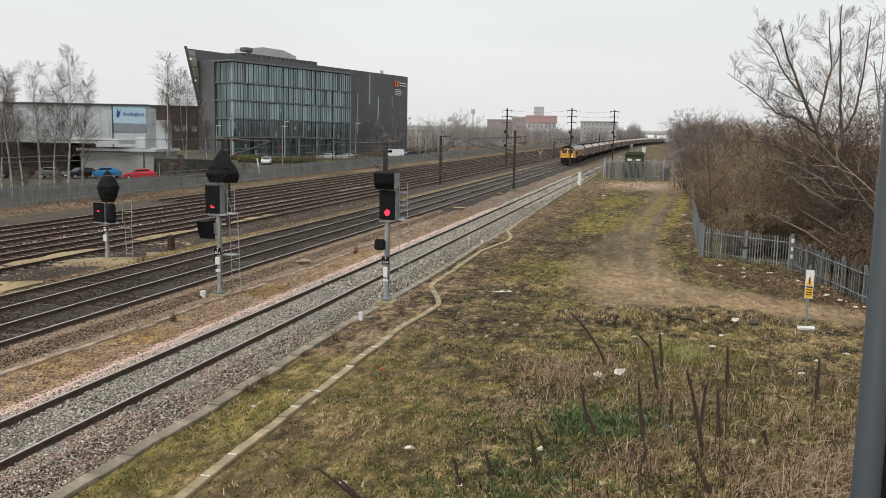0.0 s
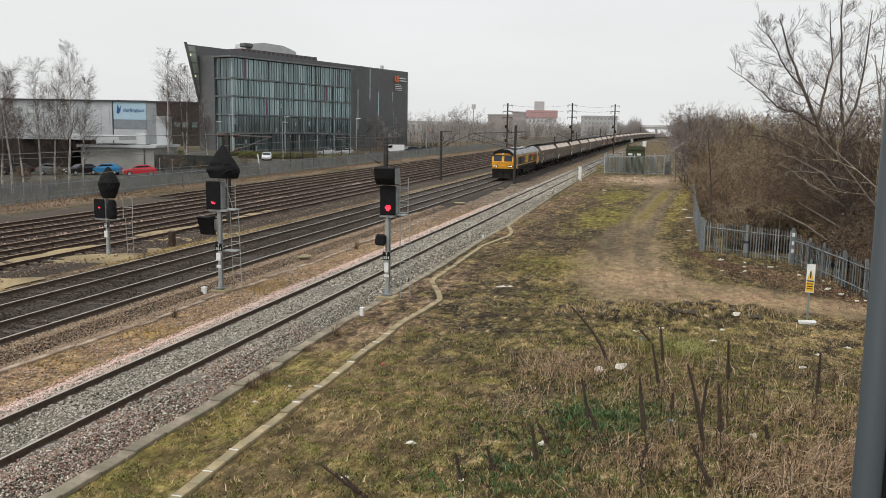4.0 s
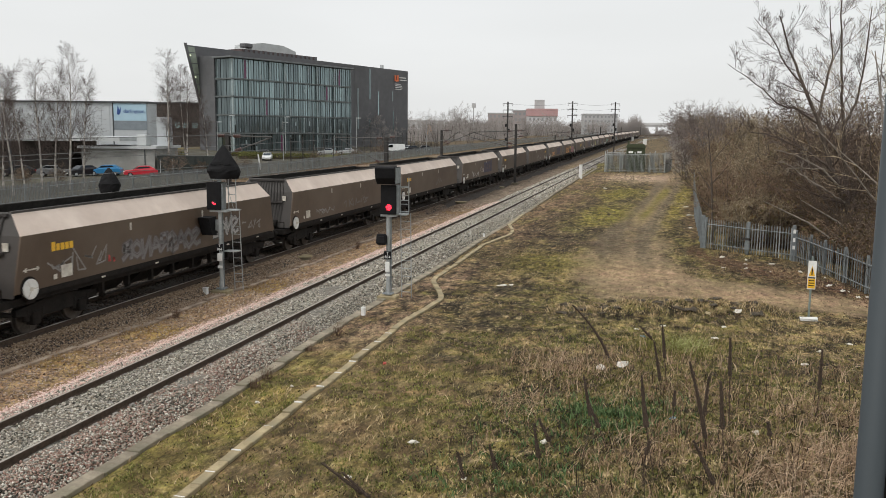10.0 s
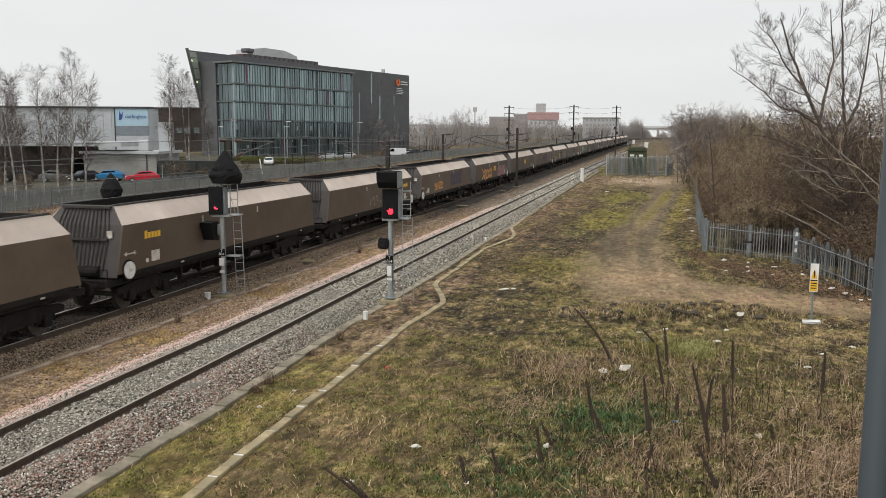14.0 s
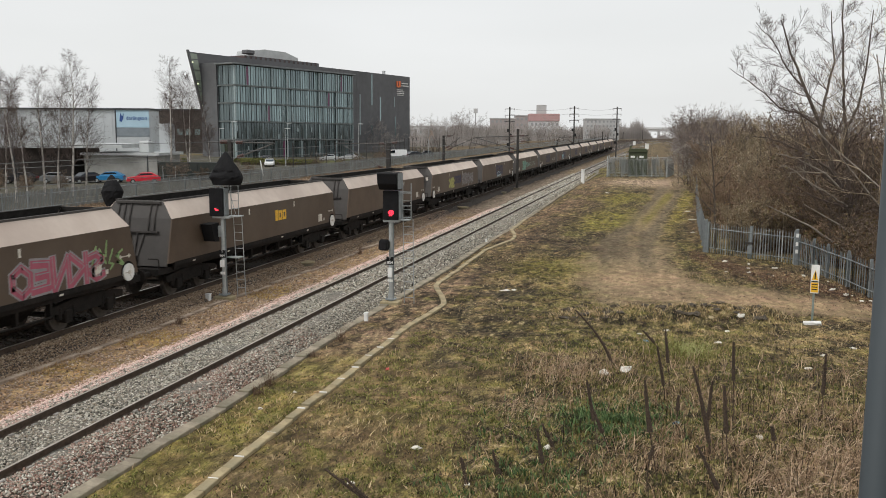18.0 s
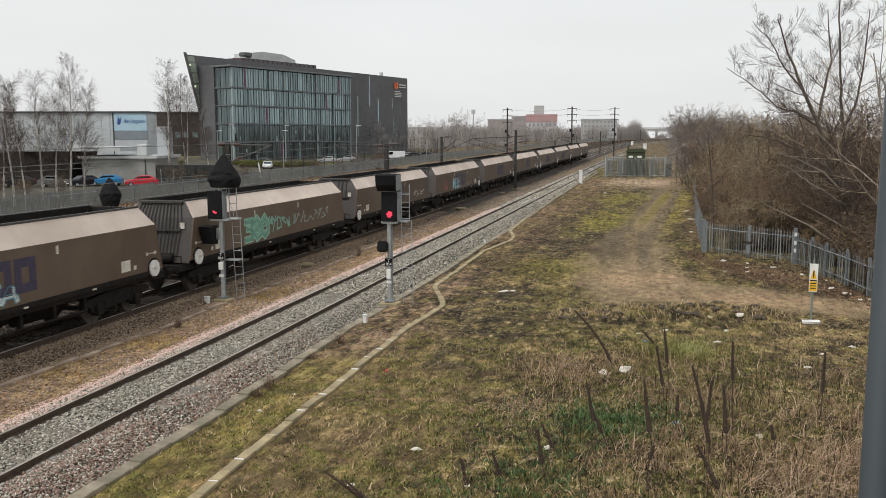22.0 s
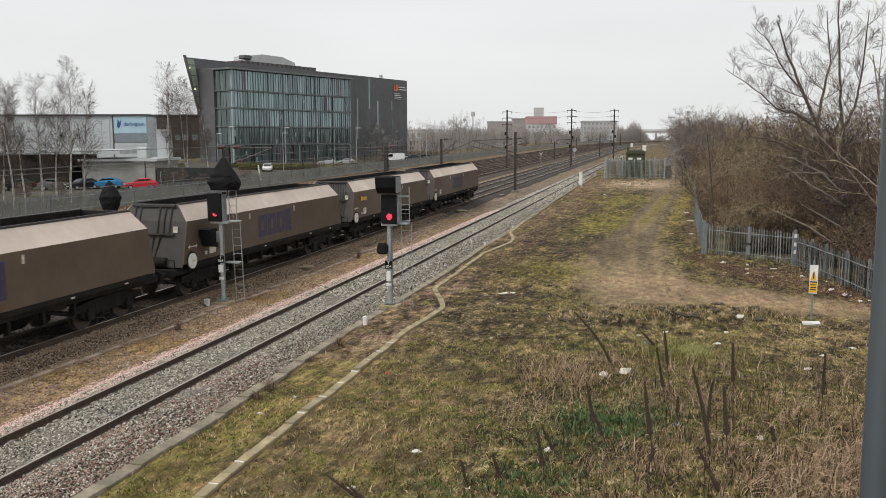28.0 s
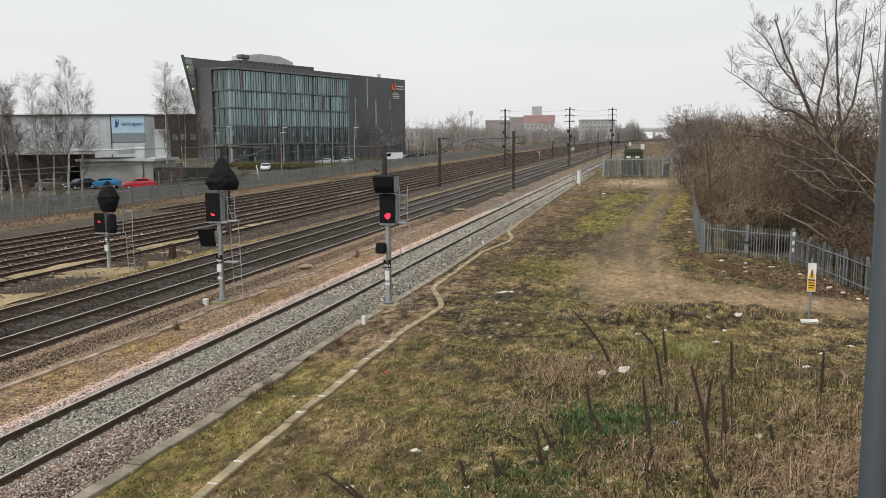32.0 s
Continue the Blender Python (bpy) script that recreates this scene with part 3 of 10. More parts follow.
def sleeper_mesh(wood):
    bm = B()
    if wood:
        block(bm, -1.3, 1.3, -0.125, 0.125, -0.30, -0.155, bevel=0.015)
    else:
        prism(bm, [(-0.14, -0.36), (0.14, -0.36), (0.11, -0.158), (-0.11, -0.158)], "x", -1.25, 1.25)
    for sx in (-1, 1):
        for o in (-0.12, 0.12):
            block(bm, sx * GAUGE + o - 0.03, sx * GAUGE + o + 0.03, -0.06, 0.06, -0.16, -0.115)
    me = bpy.data.meshes.new("sleeper")
    bm.to_mesh(me)
    bm.free()
    me.materials.append(M_SLEEPER_W if wood else M_SLEEPER_C)
    return me


SLEEPER_C, SLEEPER_W = sleeper_mesh(False), sleeper_mesh(True)


def bed(name, x0, top, half, foot, material, label):
    """Ballast bed: a crest with shoulders, its surface uneven."""
    xs = np.array([-foot, -half - 0.08, -half + 0.15, -half * 0.5, 0, half * 0.5, half - 0.15, half + 0.08, foot])
    zs = np.array([-0.46, top - 0.07, top, top, top, top, top, top - 0.07, -0.46])
    ys = spaced((R_LO, 8, 4), (8, 80, 0.5), (80, 200, 3), (200, R_HI, 12))
    X, Y = np.meshgrid(xs, ys)
    Z = np.broadcast_to(zs, X.shape) + 0.022 * fbm(X * 2.0, Y, 1.5, 3, int(abs(x0) * 10))
    DX, DZ = bend(Y)
    v = np.stack([X + x0 + DX, Y, Z + DZ], -1).reshape(-1, 3)
    a, b = np.meshgrid(np.arange(len(xs) - 1), np.arange(len(ys) - 1))
    k = (b * len(xs) + a).ravel()
    q = np.stack([k, k + 1, k + 1 + len(xs), k + len(xs)], -1)
    ob = big(name, v, q, material)
    return tagged(ob, label, "ballast", kind="structure")


bed("ballast_near", FAST_A, -0.152, 1.40, 2.16, M_BED_A, "grey crushed-stone ballast bed with pink stones on one shoulder")
bed("ballast_fast", (FAST_B + FAST_C) / 2, -0.172, 3.02, 3.4, M_BED_DARK, "oil-darkened ballast under the two fast lines")
bed("ballast_yard", -33.2, -0.24, 8.4, 9.2, M_BED_YARD, "brown weedy ballast under the yard tracks")


sand = surface("yellow_sand_spill", (0.27, 0.205, 0.105), (0.42, 0.33, 0.185), 6, 0.95, 0, 0.5, 20, (0.12, 0.09, 0.06), 0.5, 0.7)


def sand_sheet(label, xs, zs, y0, y1, seed):
    """A ragged sheet of spilt sand: its edges and thin places sink below the ballast."""
    ys = np.arange(y0, y1, 0.22)
    X, Y = np.meshgrid(np.array(xs), ys)
    thick = 0.06 * fbm(X * 1.3, Y * 0.5, 1.6, 4, seed) - 0.10 * step(Y, y1 - 26, y1) - 0.06 * (1 - step(Y, y0, y0 + 3))
    Z = np.broadcast_to(np.array(zs), X.shape) + thick
    X = X + 0.05 * fbm(X, Y, 2.5, 2, seed + 1)
    a, b = np.meshgrid(np.arange(len(xs) - 1), np.arange(len(ys) - 1))
    k = (b * len(xs) + a).ravel()
    q = np.stack([k, k + 1, k + 1 + len(xs), k + len(xs)], -1)
    tagged(big("sand_spill", np.stack([X, Y, Z], -1).reshape(-1, 3), q, sand), label, "sand", kind="stuff")


sand_sheet("yellow sand spilt between the rails of the yard track", (-27.56, -27.4, -27.15, -26.85, -26.55, -26.3, -26.14), (-0.20, -0.165, -0.15, -0.148, -0.15, -0.165, -0.20), 12, 78, 81)
sand_sheet("mossy yellow sand beside the yard track", (-26.02, -25.7, -25.3, -24.9, -24.5, -24.1, -23.7), (-0.25, -0.23, -0.235, -0.26, -0.34, -0.40, -0.46), 12, 54, 83)
sand_sheet("thin yellow sand between two yard tracks", (-28.95, -28.7, -28.4, -28.1, -27.8), (-0.29, -0.235, -0.23, -0.235, -0.29), 16, 48, 85)


def track(x0, me_rail, me_sleeper, y_near, y_mid, y_far, gap, label, rest):
    t = thing("railway_track", pose(x0, 0, 0), label, "railway track", "parallel railway tracks")
    for s in (-GAUGE, GAUGE):
        shared("rail", me_rail, t, pose(s, 0, 0))
    rng = random.Random(int(abs(x0) * 100))
    y = y_near
    while y < y_mid:
        ox, _, oz = course(y, 0.0)
        shared("sleeper", me_sleeper, t, pose(ox + rng.uniform(-0.02, 0.02), y + rng.uniform(-0.03, 0.03), oz + rng.uniform(-0.006, 0.006), 0, 0, rng.uniform(-0.6, 0.6)))
        y += gap
    ys = np.arange(y, y_far, gap)
    base = np.array([(-1.25, -0.12, -0.158), (1.25, -0.12, -0.158), (1.25, 0.12, -0.158), (-1.25, 0.12, -0.158),
                     (-1.25, -0.12, -0.28), (1.25, -0.12, -0.28), (1.25, 0.12, -0.28), (-1.25, 0.12, -0.28)])
    dxs, dzs = bend(ys)
    v = (base[None] + np.stack([dxs, ys, dzs], -1)[:, None]).reshape(-1, 3)
    f = np.array([(0, 1, 2, 3), (4, 5, 1, 0), (6, 7, 3, 2), (5, 6, 2, 1), (7, 4, 0, 3)])
    q = (f[None] + (np.arange(len(ys)) * 8)[:, None, None]).reshape(-1, 4)
    far = big("sleeper_row", v, q, rest, t)
    tagged(far, kind="stuff")
    return t


track(FAST_A, RAIL_DULL, SLEEPER_C, 9.0, 74, 330, 0.65, "single track of steel rails on concrete sleepers sunk in grey ballast", M_SLEEPER_C)
track(FAST_C, RAIL_BRIGHT, SLEEPER_W, 14.0, 92, 330, 0.70, "fast line of bright-topped rails on dark timber sleepers", M_SLEEPER_W)
track(FAST_B, RAIL_BRIGHT, SLEEPER_W, 18.0, 90, 330, 0.70, "fast line of bright-topped rails in oily dark ballast", M_SLEEPER_W)
for yx in YARD:
    track(yx, RAIL_RUSTY, SLEEPER_W, 22.0, 85, 320, 0.75, "disused yard track of rusty rails on brown timber sleepers", M_SLEEPER_W)

track(-39.9, rail_mesh("rail", (M_RUSTRAIL, M_RUSTTOP), True, 64.0), SLEEPER_W, 64.0, 85, 320, 0.75, "disused siding of rusty rails that ends short of the signals", M_SLEEPER_W)

# ---- the freight train ----
M_BLUE = surface("dark_blue_paint", (0.006, 0.010, 0.019), (0.011, 0.017, 0.031), 3, 0.32, 0, 0.03, stain=(0.014, 0.015, 0.020), stain_scale=0.6, stain_amount=0.5, spec=0.4)
M_CAB = surface("cab_yellow_paint", (0.74, 0.345, 0.022), (0.82, 0.41, 0.035), 2, 0.42, 0, 0.03, stain=(0.50, 0.25, 0.03), stain_scale=1.1, stain_amount=0.45)
M_ORANGE = surface("orange_stripe_paint", (0.78, 0.30, 0.02), (0.84, 0.38, 0.03), 3, 0.45, 0, 0.02)
M_ROOF = surface("grey_blue_roof_paint", (0.085, 0.090, 0.108), (0.135, 0.140, 0.158), 2.5, 0.28, 0.1, 0.04, stain=(0.055, 0.055, 0.060), stain_scale=1.2, spec=0.6)
M_HATCH = surface("silver_grey_hatch_paint", (0.24, 0.25, 0.275), (0.34, 0.35, 0.37), 2.5, 0.34, 0.1, 0.03)
M_ROOF_D = surface("sooty_roof_grille", (0.02, 0.02, 0.022), (0.06, 0.06, 0.062), 14, 0.7, 0.1, 0.3)
M_GRIME = surface("black_running_gear", (0.005, 0.0045, 0.004), (0.018, 0.015, 0.013), 5, 0.85, 0.0, 0.3, stain=(0.024, 0.018, 0.014), stain_scale=1.2, stain_amount=0.45, spec=0.25)
M_TYRE = surface("wheel_steel", (0.05, 0.045, 0.04), (0.12, 0.105, 0.09), 7, 0.55, 0.4, 0.1)
M_SCREEN = glass("cab_glass", (0.018, 0.025, 0.032), 0.04, 1.3)
M_SEAL = surface("black_rubber", (0.01, 0.01, 0.01), (0.02, 0.02, 0.02), 9, 0.7, 0, 0)
M_HEADLAMP = surface("lit_headlamp", (0.9, 0.88, 0.8), (0.95, 0.93, 0.85), 20, 0.2, 0, 0, glow=(1.0, 0.93, 0.78, 1.5))
M_PLATE_RED = surface("red_nameplate", (0.55, 0.02, 0.025), (0.65, 0.035, 0.04), 8, 0.4, 0, 0)
M_RAILWHITE = surface("white_handrail", (0.68, 0.68, 0.66), (0.8, 0.8, 0.78), 8, 0.5, 0, 0)
M_BROWN = surface("brown_wagon_paint", (0.076, 0.050, 0.032), (0.108, 0.075, 0.050), 0.9, 0.6, 0, 0.05, 9, (0.130, 0.099, 0.074), 0.22, 0.5, spread=0.13)
M_TOPBAND = surface("dusty_hopper_top", (0.56, 0.465, 0.40), (0.67, 0.575, 0.50), 1.1, 0.8, 0, 0.05, 12, (0.40, 0.315, 0.27), 0.35, 0.5, spread=0.10)
M_ENDGREY = surface("grey_wagon_end_paint", (0.039, 0.035, 0.032), (0.060, 0.054, 0.050), 1.5, 0.65, 0, 0.06, 12, (0.058, 0.050, 0.045), 0.5, 0.5, spread=0.12)
M_ENDRIB = surface("dark_grey_end_ribs", (0.032, 0.028, 0.026), (0.052, 0.047, 0.043), 3, 0.7, 0, 0.06)
M_COAL = surface("empty_hopper_inside", (0.02, 0.018, 0.016), (0.05, 0.045, 0.04), 6, 0.9, 0, 0.2)
M_PANEL = surface("white_data_panel", (0.55, 0.52, 0.45), (0.68, 0.65, 0.58), 9, 0.6, 0, 0, stain=(0.25, 0.2, 0.16), stain_scale=4, stain_amount=0.6)
M_LOGO_Y = surface("yellow_lettering_paint", (0.75, 0.42, 0.03), (0.82, 0.5, 0.05), 5, 0.5, 0, 0)
M_LOGO_B = surface("faded_blue_lettering", (0.028, 0.024, 0.055), (0.055, 0.046, 0.085), 5, 0.6, 0, 0)
SPRAY = {}


def spray(c):
    if c not in SPRAY:
        SPRAY[c] = surface("spray_paint", tuple(v * 0.8 for v in c), c, 4, 0.55, 0, 0)
    return SPRAY[c]


PITCH, W_LEN = 17.7, 15.2
# seconds and the place of the first wagon's leading edge along the line
RUN = [(0, 181.8), (1, 166.1), (2, 150.4), (3, 134.5), (4.5, 110.2), (6, 85.2), (7.5, 60.0), (8.5, 43.6), (9, 35.4), (10, 19.1), (11, 2.65), (12, -14.1),
       (13, -30.7), (14, -47.3), (15.5, -72.7), (17, -98.3), (18, -115.3), (19, -132.4), (20, -149.7), (21, -167.1), (22, -184.55), (23, -202.05),
       (24, -219.65), (25, -237.35), (26.5, -264.2), (28, -291.2), (29, -309.55), (30, -327.7), (31, -345.9), (32, -364.2)]
LOCO_LEAD = 20.8
train, axles = [], []


def plate(bm, side, x, y0, y1, z0, z1, d=0.006):
    block(bm, *sorted((side * x, side * (x + d))), y0, y1, z0, z1)


def hollow(bm, side, x, y0, y1, z0, z1, w):
    """A hollow rectangle, a plain stand-in for one big letter."""
    plate(bm, side, x, y0, y1, z1 - w, z1)
    plate(bm, side, x, y0, y1, z0, z0 + w)
    plate(bm, side, x, y0, y0 + w, z0 + w, z1 - w)
    plate(bm, side, x, y1 - w, y1, z0 + w, z1 - w)


def axle(parent, y, r, mat):
    """A wheelset: two flanged wheels on an axle, turning on its bogie."""
    bm = B()
    rod(bm, (-0.85, 0, 0), (0.85, 0, 0), 0.08, n=8)
    for s in (-1, 1):
        rod(bm, (s * 0.69, 0, 0), (s * 0.82, 0, 0), r, n=20)
        rod(bm, (s * 0.66, 0, 0), (s * 0.69, 0, 0), r + 0.03, n=20)
        rod(bm, (s * 0.82, 0, 0), (s * 0.84, 0, 0), r * 0.45, n=12)
        for k in range(4):
            a = k * math.pi / 2
            block(bm, *sorted((s * 0.82, s * 0.832)), r * 0.62 * math.cos(a) - 0.04, r * 0.62 * math.cos(a) + 0.04, r * 0.62 * math.sin(a) - 0.04, r * 0.62 * math.sin(a) + 0.04)
    ob = part("wheelset", bm, mat, parent, smooth=False)
    ob.matrix_parent_inverse = pose(0, y, r)
    axles.append((ob, r))
    return ob


def bogie(parent, y, spread, n, r):
    bm = B()
    for s in (-1, 1):
        x = s * 1.02
        prism(bm, [(-spread - 0.75, 0.62), (-spread - 0.75, 0.80), (-spread * 0.5, 0.95), (spread * 0.5, 0.95), (spread + 0.75, 0.80), (spread + 0.75, 0.62), (spread * 0.45, 0.48), (-spread * 0.45, 0.48)], "x", x - 0.07, x + 0.07)
        for k in range(n):
            yy = -spread + 2 * spread * k / (n - 1)
            block(bm, x - 0.14, x + 0.14, yy - 0.16, yy + 0.16, r - 0.18, r + 0.2, bevel=0.03)
            for o in (-0.3, 0.3):
                rod(bm, (x, yy + o, r - 0.05), (x, yy + o, 0.75), 0.09, n=8)
    block(bm, -1.0, 1.0, -0.25, 0.25, 0.55, 0.95)
    ob = part("bogie_frame", bm, M_GRIME, parent)
    ob.matrix_basis = pose(0, y, 0)
    for k in range(n):
        axle(parent, y - spread + 2 * spread * k / (n - 1), r, M_TYRE)
    return ob


def buffers(parent, y, s, z=0.98):
    for x in (-0.87, 0.87):
        bm = B()
        rod(bm, (x, y, z), (x, y + s * 0.35, z), 0.10, n=10)
        rod(bm, (x, y + s * 0.35, z), (x, y + s * 0.52, z), 0.07, n=10)
        rod(bm, (x, y + s * 0.52, z), (x, y + s * 0.56, z), 0.24, n=16)
        part("buffer", bm, M_GRIME, parent)
    bm = B()
    rod(bm, (0, y, 0.95), (0, y + s * 0.75, 0.85), 0.06, n=8)
    block(bm, -0.08, 0.08, *sorted((y, y + s * 0.3)), 0.8, 1.05)
    part("coupling", bm, M_GRIME, parent)


def locomotive():
    lo = thing("locomotive", label="diesel freight locomotive, dark blue sides, yellow cabs, silver roof, headlamps lit", category="locomotive")
    L, X = 19.15, 1.32
    # body between the cabs
    bm = B()
    block(bm, -X + 0.02, X - 0.02, 2.35, L - 2.35, 1.30, 2.72)
    part("body", bm, M_BLUE, lo, "dark blue ribbed bodyside")
    roof_line = [(-X * math.cos(math.pi * k / 22), 2.70 + 0.82 * math.sin(math.pi * k / 22)) for k in range(23)]
    part("roof", prism(B(), roof_line, "y", 1.35, L - 1.35), M_ROOF, lo, "silver-grey curved roof")
    # grille ribs along the sides
    for s in (-1, 1):
        bm = B()
        for k in range(15):
            z = 1.74 + k * 0.06
            block(bm, *sorted((s * (X - 0.02), s * (X - 0.002))), 5.3, 16.4, z, z + 0.028)
        part("side_grille", bm, M_BLUE, lo, "fine horizontal grille ribs")
        for nm, z0, z1 in (("upper_stripe", 2.61, 2.715), ("lower_stripe", 1.57, 1.65)):
            bm = B()
            plate(bm, s, X - 0.018, 2.3, L - 2.3, z0, z1, 0.03)
            part(nm, bm, M_CAB, lo, "yellow stripe along the bodyside")
        bm = B()
        plate(bm, s, X - 0.018, 2.3, L - 2.3, 1.28, 1.575, 0.016)
        part("lower_valance", bm, M_GRIME, lo, "black lower edge of the body")
        bm = B()
        plate(bm, s, X - 0.018, 2.45, 5.1, 1.72, 2.55, 0.022)
        part("equipment_door", bm, M_BLACK, lo, "plain black equipment-room side panel")
        # plain hollow blocks for the operator's lettering
        for y0, y1 in ((7.42, 8.10), (8.18, 8.82), (8.90, 9.52), (9.58, 9.98)):
            bm = B()
            if s > 0:
                hollow(bm, s, X + 0.002, y0, y1, 1.78, 2.56 if y1 < 9.8 else 2.60, 0.19)
            else:
                hollow(bm, s, X + 0.002, L - y1, L - y0, 1.78, 2.56, 0.19)
            part("lettering_block", bm, M_LOGO_Y, lo, "yellow operator lettering block")
        m = Matrix.Translation((s * (X + 0.006), 13.12 if s > 0 else L - 13.12, 2.02)) @ Euler((radians(90), 0, radians(90 * s))).to_matrix().to_4x4()
        words("number", "66703", 0.66, M_LOGO_Y, lo, m, "yellow painted running number")
        bm = B()
        yc = 13.4 if s > 0 else L - 13.4
        plate(bm, s, X + 0.002, yc - 0.65, yc + 0.65, 2.33, 2.61, 0.02)
        part("nameplate", bm, M_PLATE_RED, lo, "small red nameplate")
    # cabs at both ends
    for end in (0, 1):
        def Y(v):
            return v if end == 0 else L - v
        bm = B()
        shell = [(0.06, 1.30), (0.0, 1.95), (0.02, 2.10), (0.26, 2.92), (2.36, 2.92), (2.36, 1.30)]
        pts = [(Y(a), b) for a, b in shell]
        prism(bm, pts, "x", -X + 0.02, X - 0.02)
        edges = [e for e in bm.edges if all(abs(v.co.y - Y(0.1)) < 0.25 for v in e.verts) and abs(e.verts[0].co.x - e.verts[1].co.x) < 0.01]
        bmesh.ops.bevel(bm, geom=edges, offset=0.10, segments=3, affect="EDGES")
        cab = part("cab", bm, M_CAB, lo, "yellow driving cab")
        # roof over the cab, with a black crescent visor at its front
        part("cab_roof", prism(B(), [(x, z) for x, z in roof_line], "y", *sorted((Y(0.20), Y(1.34)))), M_ROOF, cab, "grey cab roof")
        crest = [(1.12, 2.84), (0.82, 3.00), (0.42, 3.10), (-0.42, 3.10), (-0.82, 3.00), (-1.12, 2.84)]
        rim = [(-X + 0.03, 2.80), (-1.13, 3.09), (-0.81, 3.37), (-0.40, 3.535), (0.40, 3.535), (0.81, 3.37), (1.13, 3.09), (X - 0.03, 2.80)]
        part("visor", prism(B(), rim + crest, "y", *sorted((Y(0.04), Y(0.24)))), M_BLACK if end == 0 else M_ROOF, cab, "black crescent over the windscreens" if end == 0 else "")
        part("cab_brow", prism(B(), crest, "y", *sorted((Y(0.12), Y(0.5)))), M_CAB, cab)
        # windscreens, leaning back
        lean = math.atan2(0.24, 0.82)
        for sx in (-0.61, 0.61):
            bm = B()
            block(bm, -0.46, 0.46, -0.012, 0.0, -0.37, 0.37, bevel=0.004)
            seal = part("windscreen_seal", bm, M_SEAL, cab)
            bm = B()
            block(bm, -0.41, 0.41, -0.022, -0.010, -0.32, 0.32, bevel=0.004)
            pane = part("windscreen", bm, M_SCREEN, cab, "tinted windscreen")
            for o in (seal, pane):
                o.matrix_basis = pose(sx, Y(0.125), 2.50, 0, 0, 0 if end == 0 else 180) @ Euler((-lean, 0, 0)).to_matrix().to_4x4()
            bm = B()
            rod(bm, (0, -0.035, -0.36), (0.22 * (1 if sx < 0 else -1), -0.035, 0.2), 0.012, n=5)
            wp = part("wiper", bm, M_SEAL, cab)
            wp.matrix_basis = pose(sx, Y(0.125), 2.50, 0, 0, 0 if end == 0 else 180) @ Euler((-lean, 0, 0)).to_matrix().to_4x4()
        sg = -1 if end == 0 else 1
        bm = B()
        rod(bm, (0, Y(0.16), 2.99), (0, Y(0.16) + sg * 0.12, 2.99), 0.11, n=16)
        part("lamp_housing", bm, M_BLACK, cab)
        bm = B()
        rod(bm, (0, Y(0.16) + sg * 0.115, 2.99), (0, Y(0.16) + sg * 0.13, 2.99), 0.065, n=16)
        part("top_lamp", bm, M_HEADLAMP if end == 0 else M_LENS, cab, "round lit lamp under the roof peak" if end == 0 else "")
        for sx in (-1, 1):
            bm = B()
            block(bm, sx * 0.88 - 0.29, sx * 0.88 + 0.29, *sorted((Y(0.10), Y(0.0) + sg * 0.05)), 1.46, 1.70, bevel=0.03)
            part("lamp_cluster", bm, M_BLACK, cab)
            for o, lit in ((-0.13, True), (0.13, True)):
                bm = B()
                rod(bm, (sx * 0.88 + o, Y(0.0) + sg * 0.04, 1.58), (sx * 0.88 + o, Y(0.0) + sg * 0.07, 1.58), 0.066, n=14)
                part("headlamp", bm, M_HEADLAMP if end == 0 else M_PLATE_RED, cab, "lit headlamp" if end == 0 else "red tail lamp")
            # cab side window, door edge and white handrails
            bm = B()
            plate(bm, sx, X - 0.018, *sorted((Y(0.30), Y(1.28))), 2.20, 2.76, 0.012)
            part("side_window_seal", bm, M_SEAL, cab)
            bm = B()
            plate(bm, sx, X - 0.004, *sorted((Y(0.36), Y(1.22))), 2.26, 2.70, 0.006)
            part("side_window", bm, M_SCREEN, cab, "cab side window")
            bm = B()
            plate(bm, sx, X - 0.018, *sorted((Y(1.66), Y(1.72))), 1.5, 2.66, 0.01)
            plate(bm, sx, X - 0.018, *sorted((Y(1.72), Y(2.30))), 1.72, 2.60, 0.008)
            part("cab_door", bm, M_BLUE, cab, "dark blue cab side door")
            for hy in (1.70, 2.34):
                bm = B()
                rod(bm, (sx * (X + 0.06), Y(hy), 1.22), (sx * (X + 0.06), Y(hy), 2.70), 0.016, n=6)
                rod(bm, (sx * (X + 0.06), Y(hy), 2.70), (sx * (X - 0.05), Y(hy), 2.74), 0.016, n=6)
                rod(bm, (sx * (X + 0.06), Y(hy), 1.24), (sx * (X - 0.05), Y(hy), 1.40), 0.016, n=6)
                part("handrail", bm, M_RAILWHITE, cab, "white vertical handrail")
            bm = B()
            for z in (0.52, 0.80, 1.08):
                block(bm, *sorted((sx * (X - 0.22), sx * (X + 0.03))), *sorted((Y(1.78), Y(2.28))), z, z + 0.03)
            rod(bm, (sx * (X - 0.02), Y(1.80), 0.5), (sx * (X - 0.02), Y(1.80), 1.3), 0.02, n=5)
            rod(bm, (sx * (X - 0.02), Y(2.26), 0.5), (sx * (X - 0.02), Y(2.26), 1.3), 0.02, n=5)
            part("step", bm, M_GRIME, cab)
            for nm, c0, c1, ink in (("door_edge_stripe", 2.52, 2.40, M_ORANGE), ("door_edge_band", 2.40, 2.32, M_RUSTTOP)):
                bm = B()
                arc = [(Y(c0 - 0.34 * math.sin(math.pi * k / 10)), 1.62 + 1.0 * k / 10) for k in range(11)]
                arc += [(Y(c1 - 0.34 * math.sin(math.pi * k / 10)), 1.62 + 1.0 * k / 10) for k in range(10, -1, -1)]
                prism(bm, arc, "x", *sorted((sx * (X - 0.01), sx * (X + 0.010))))
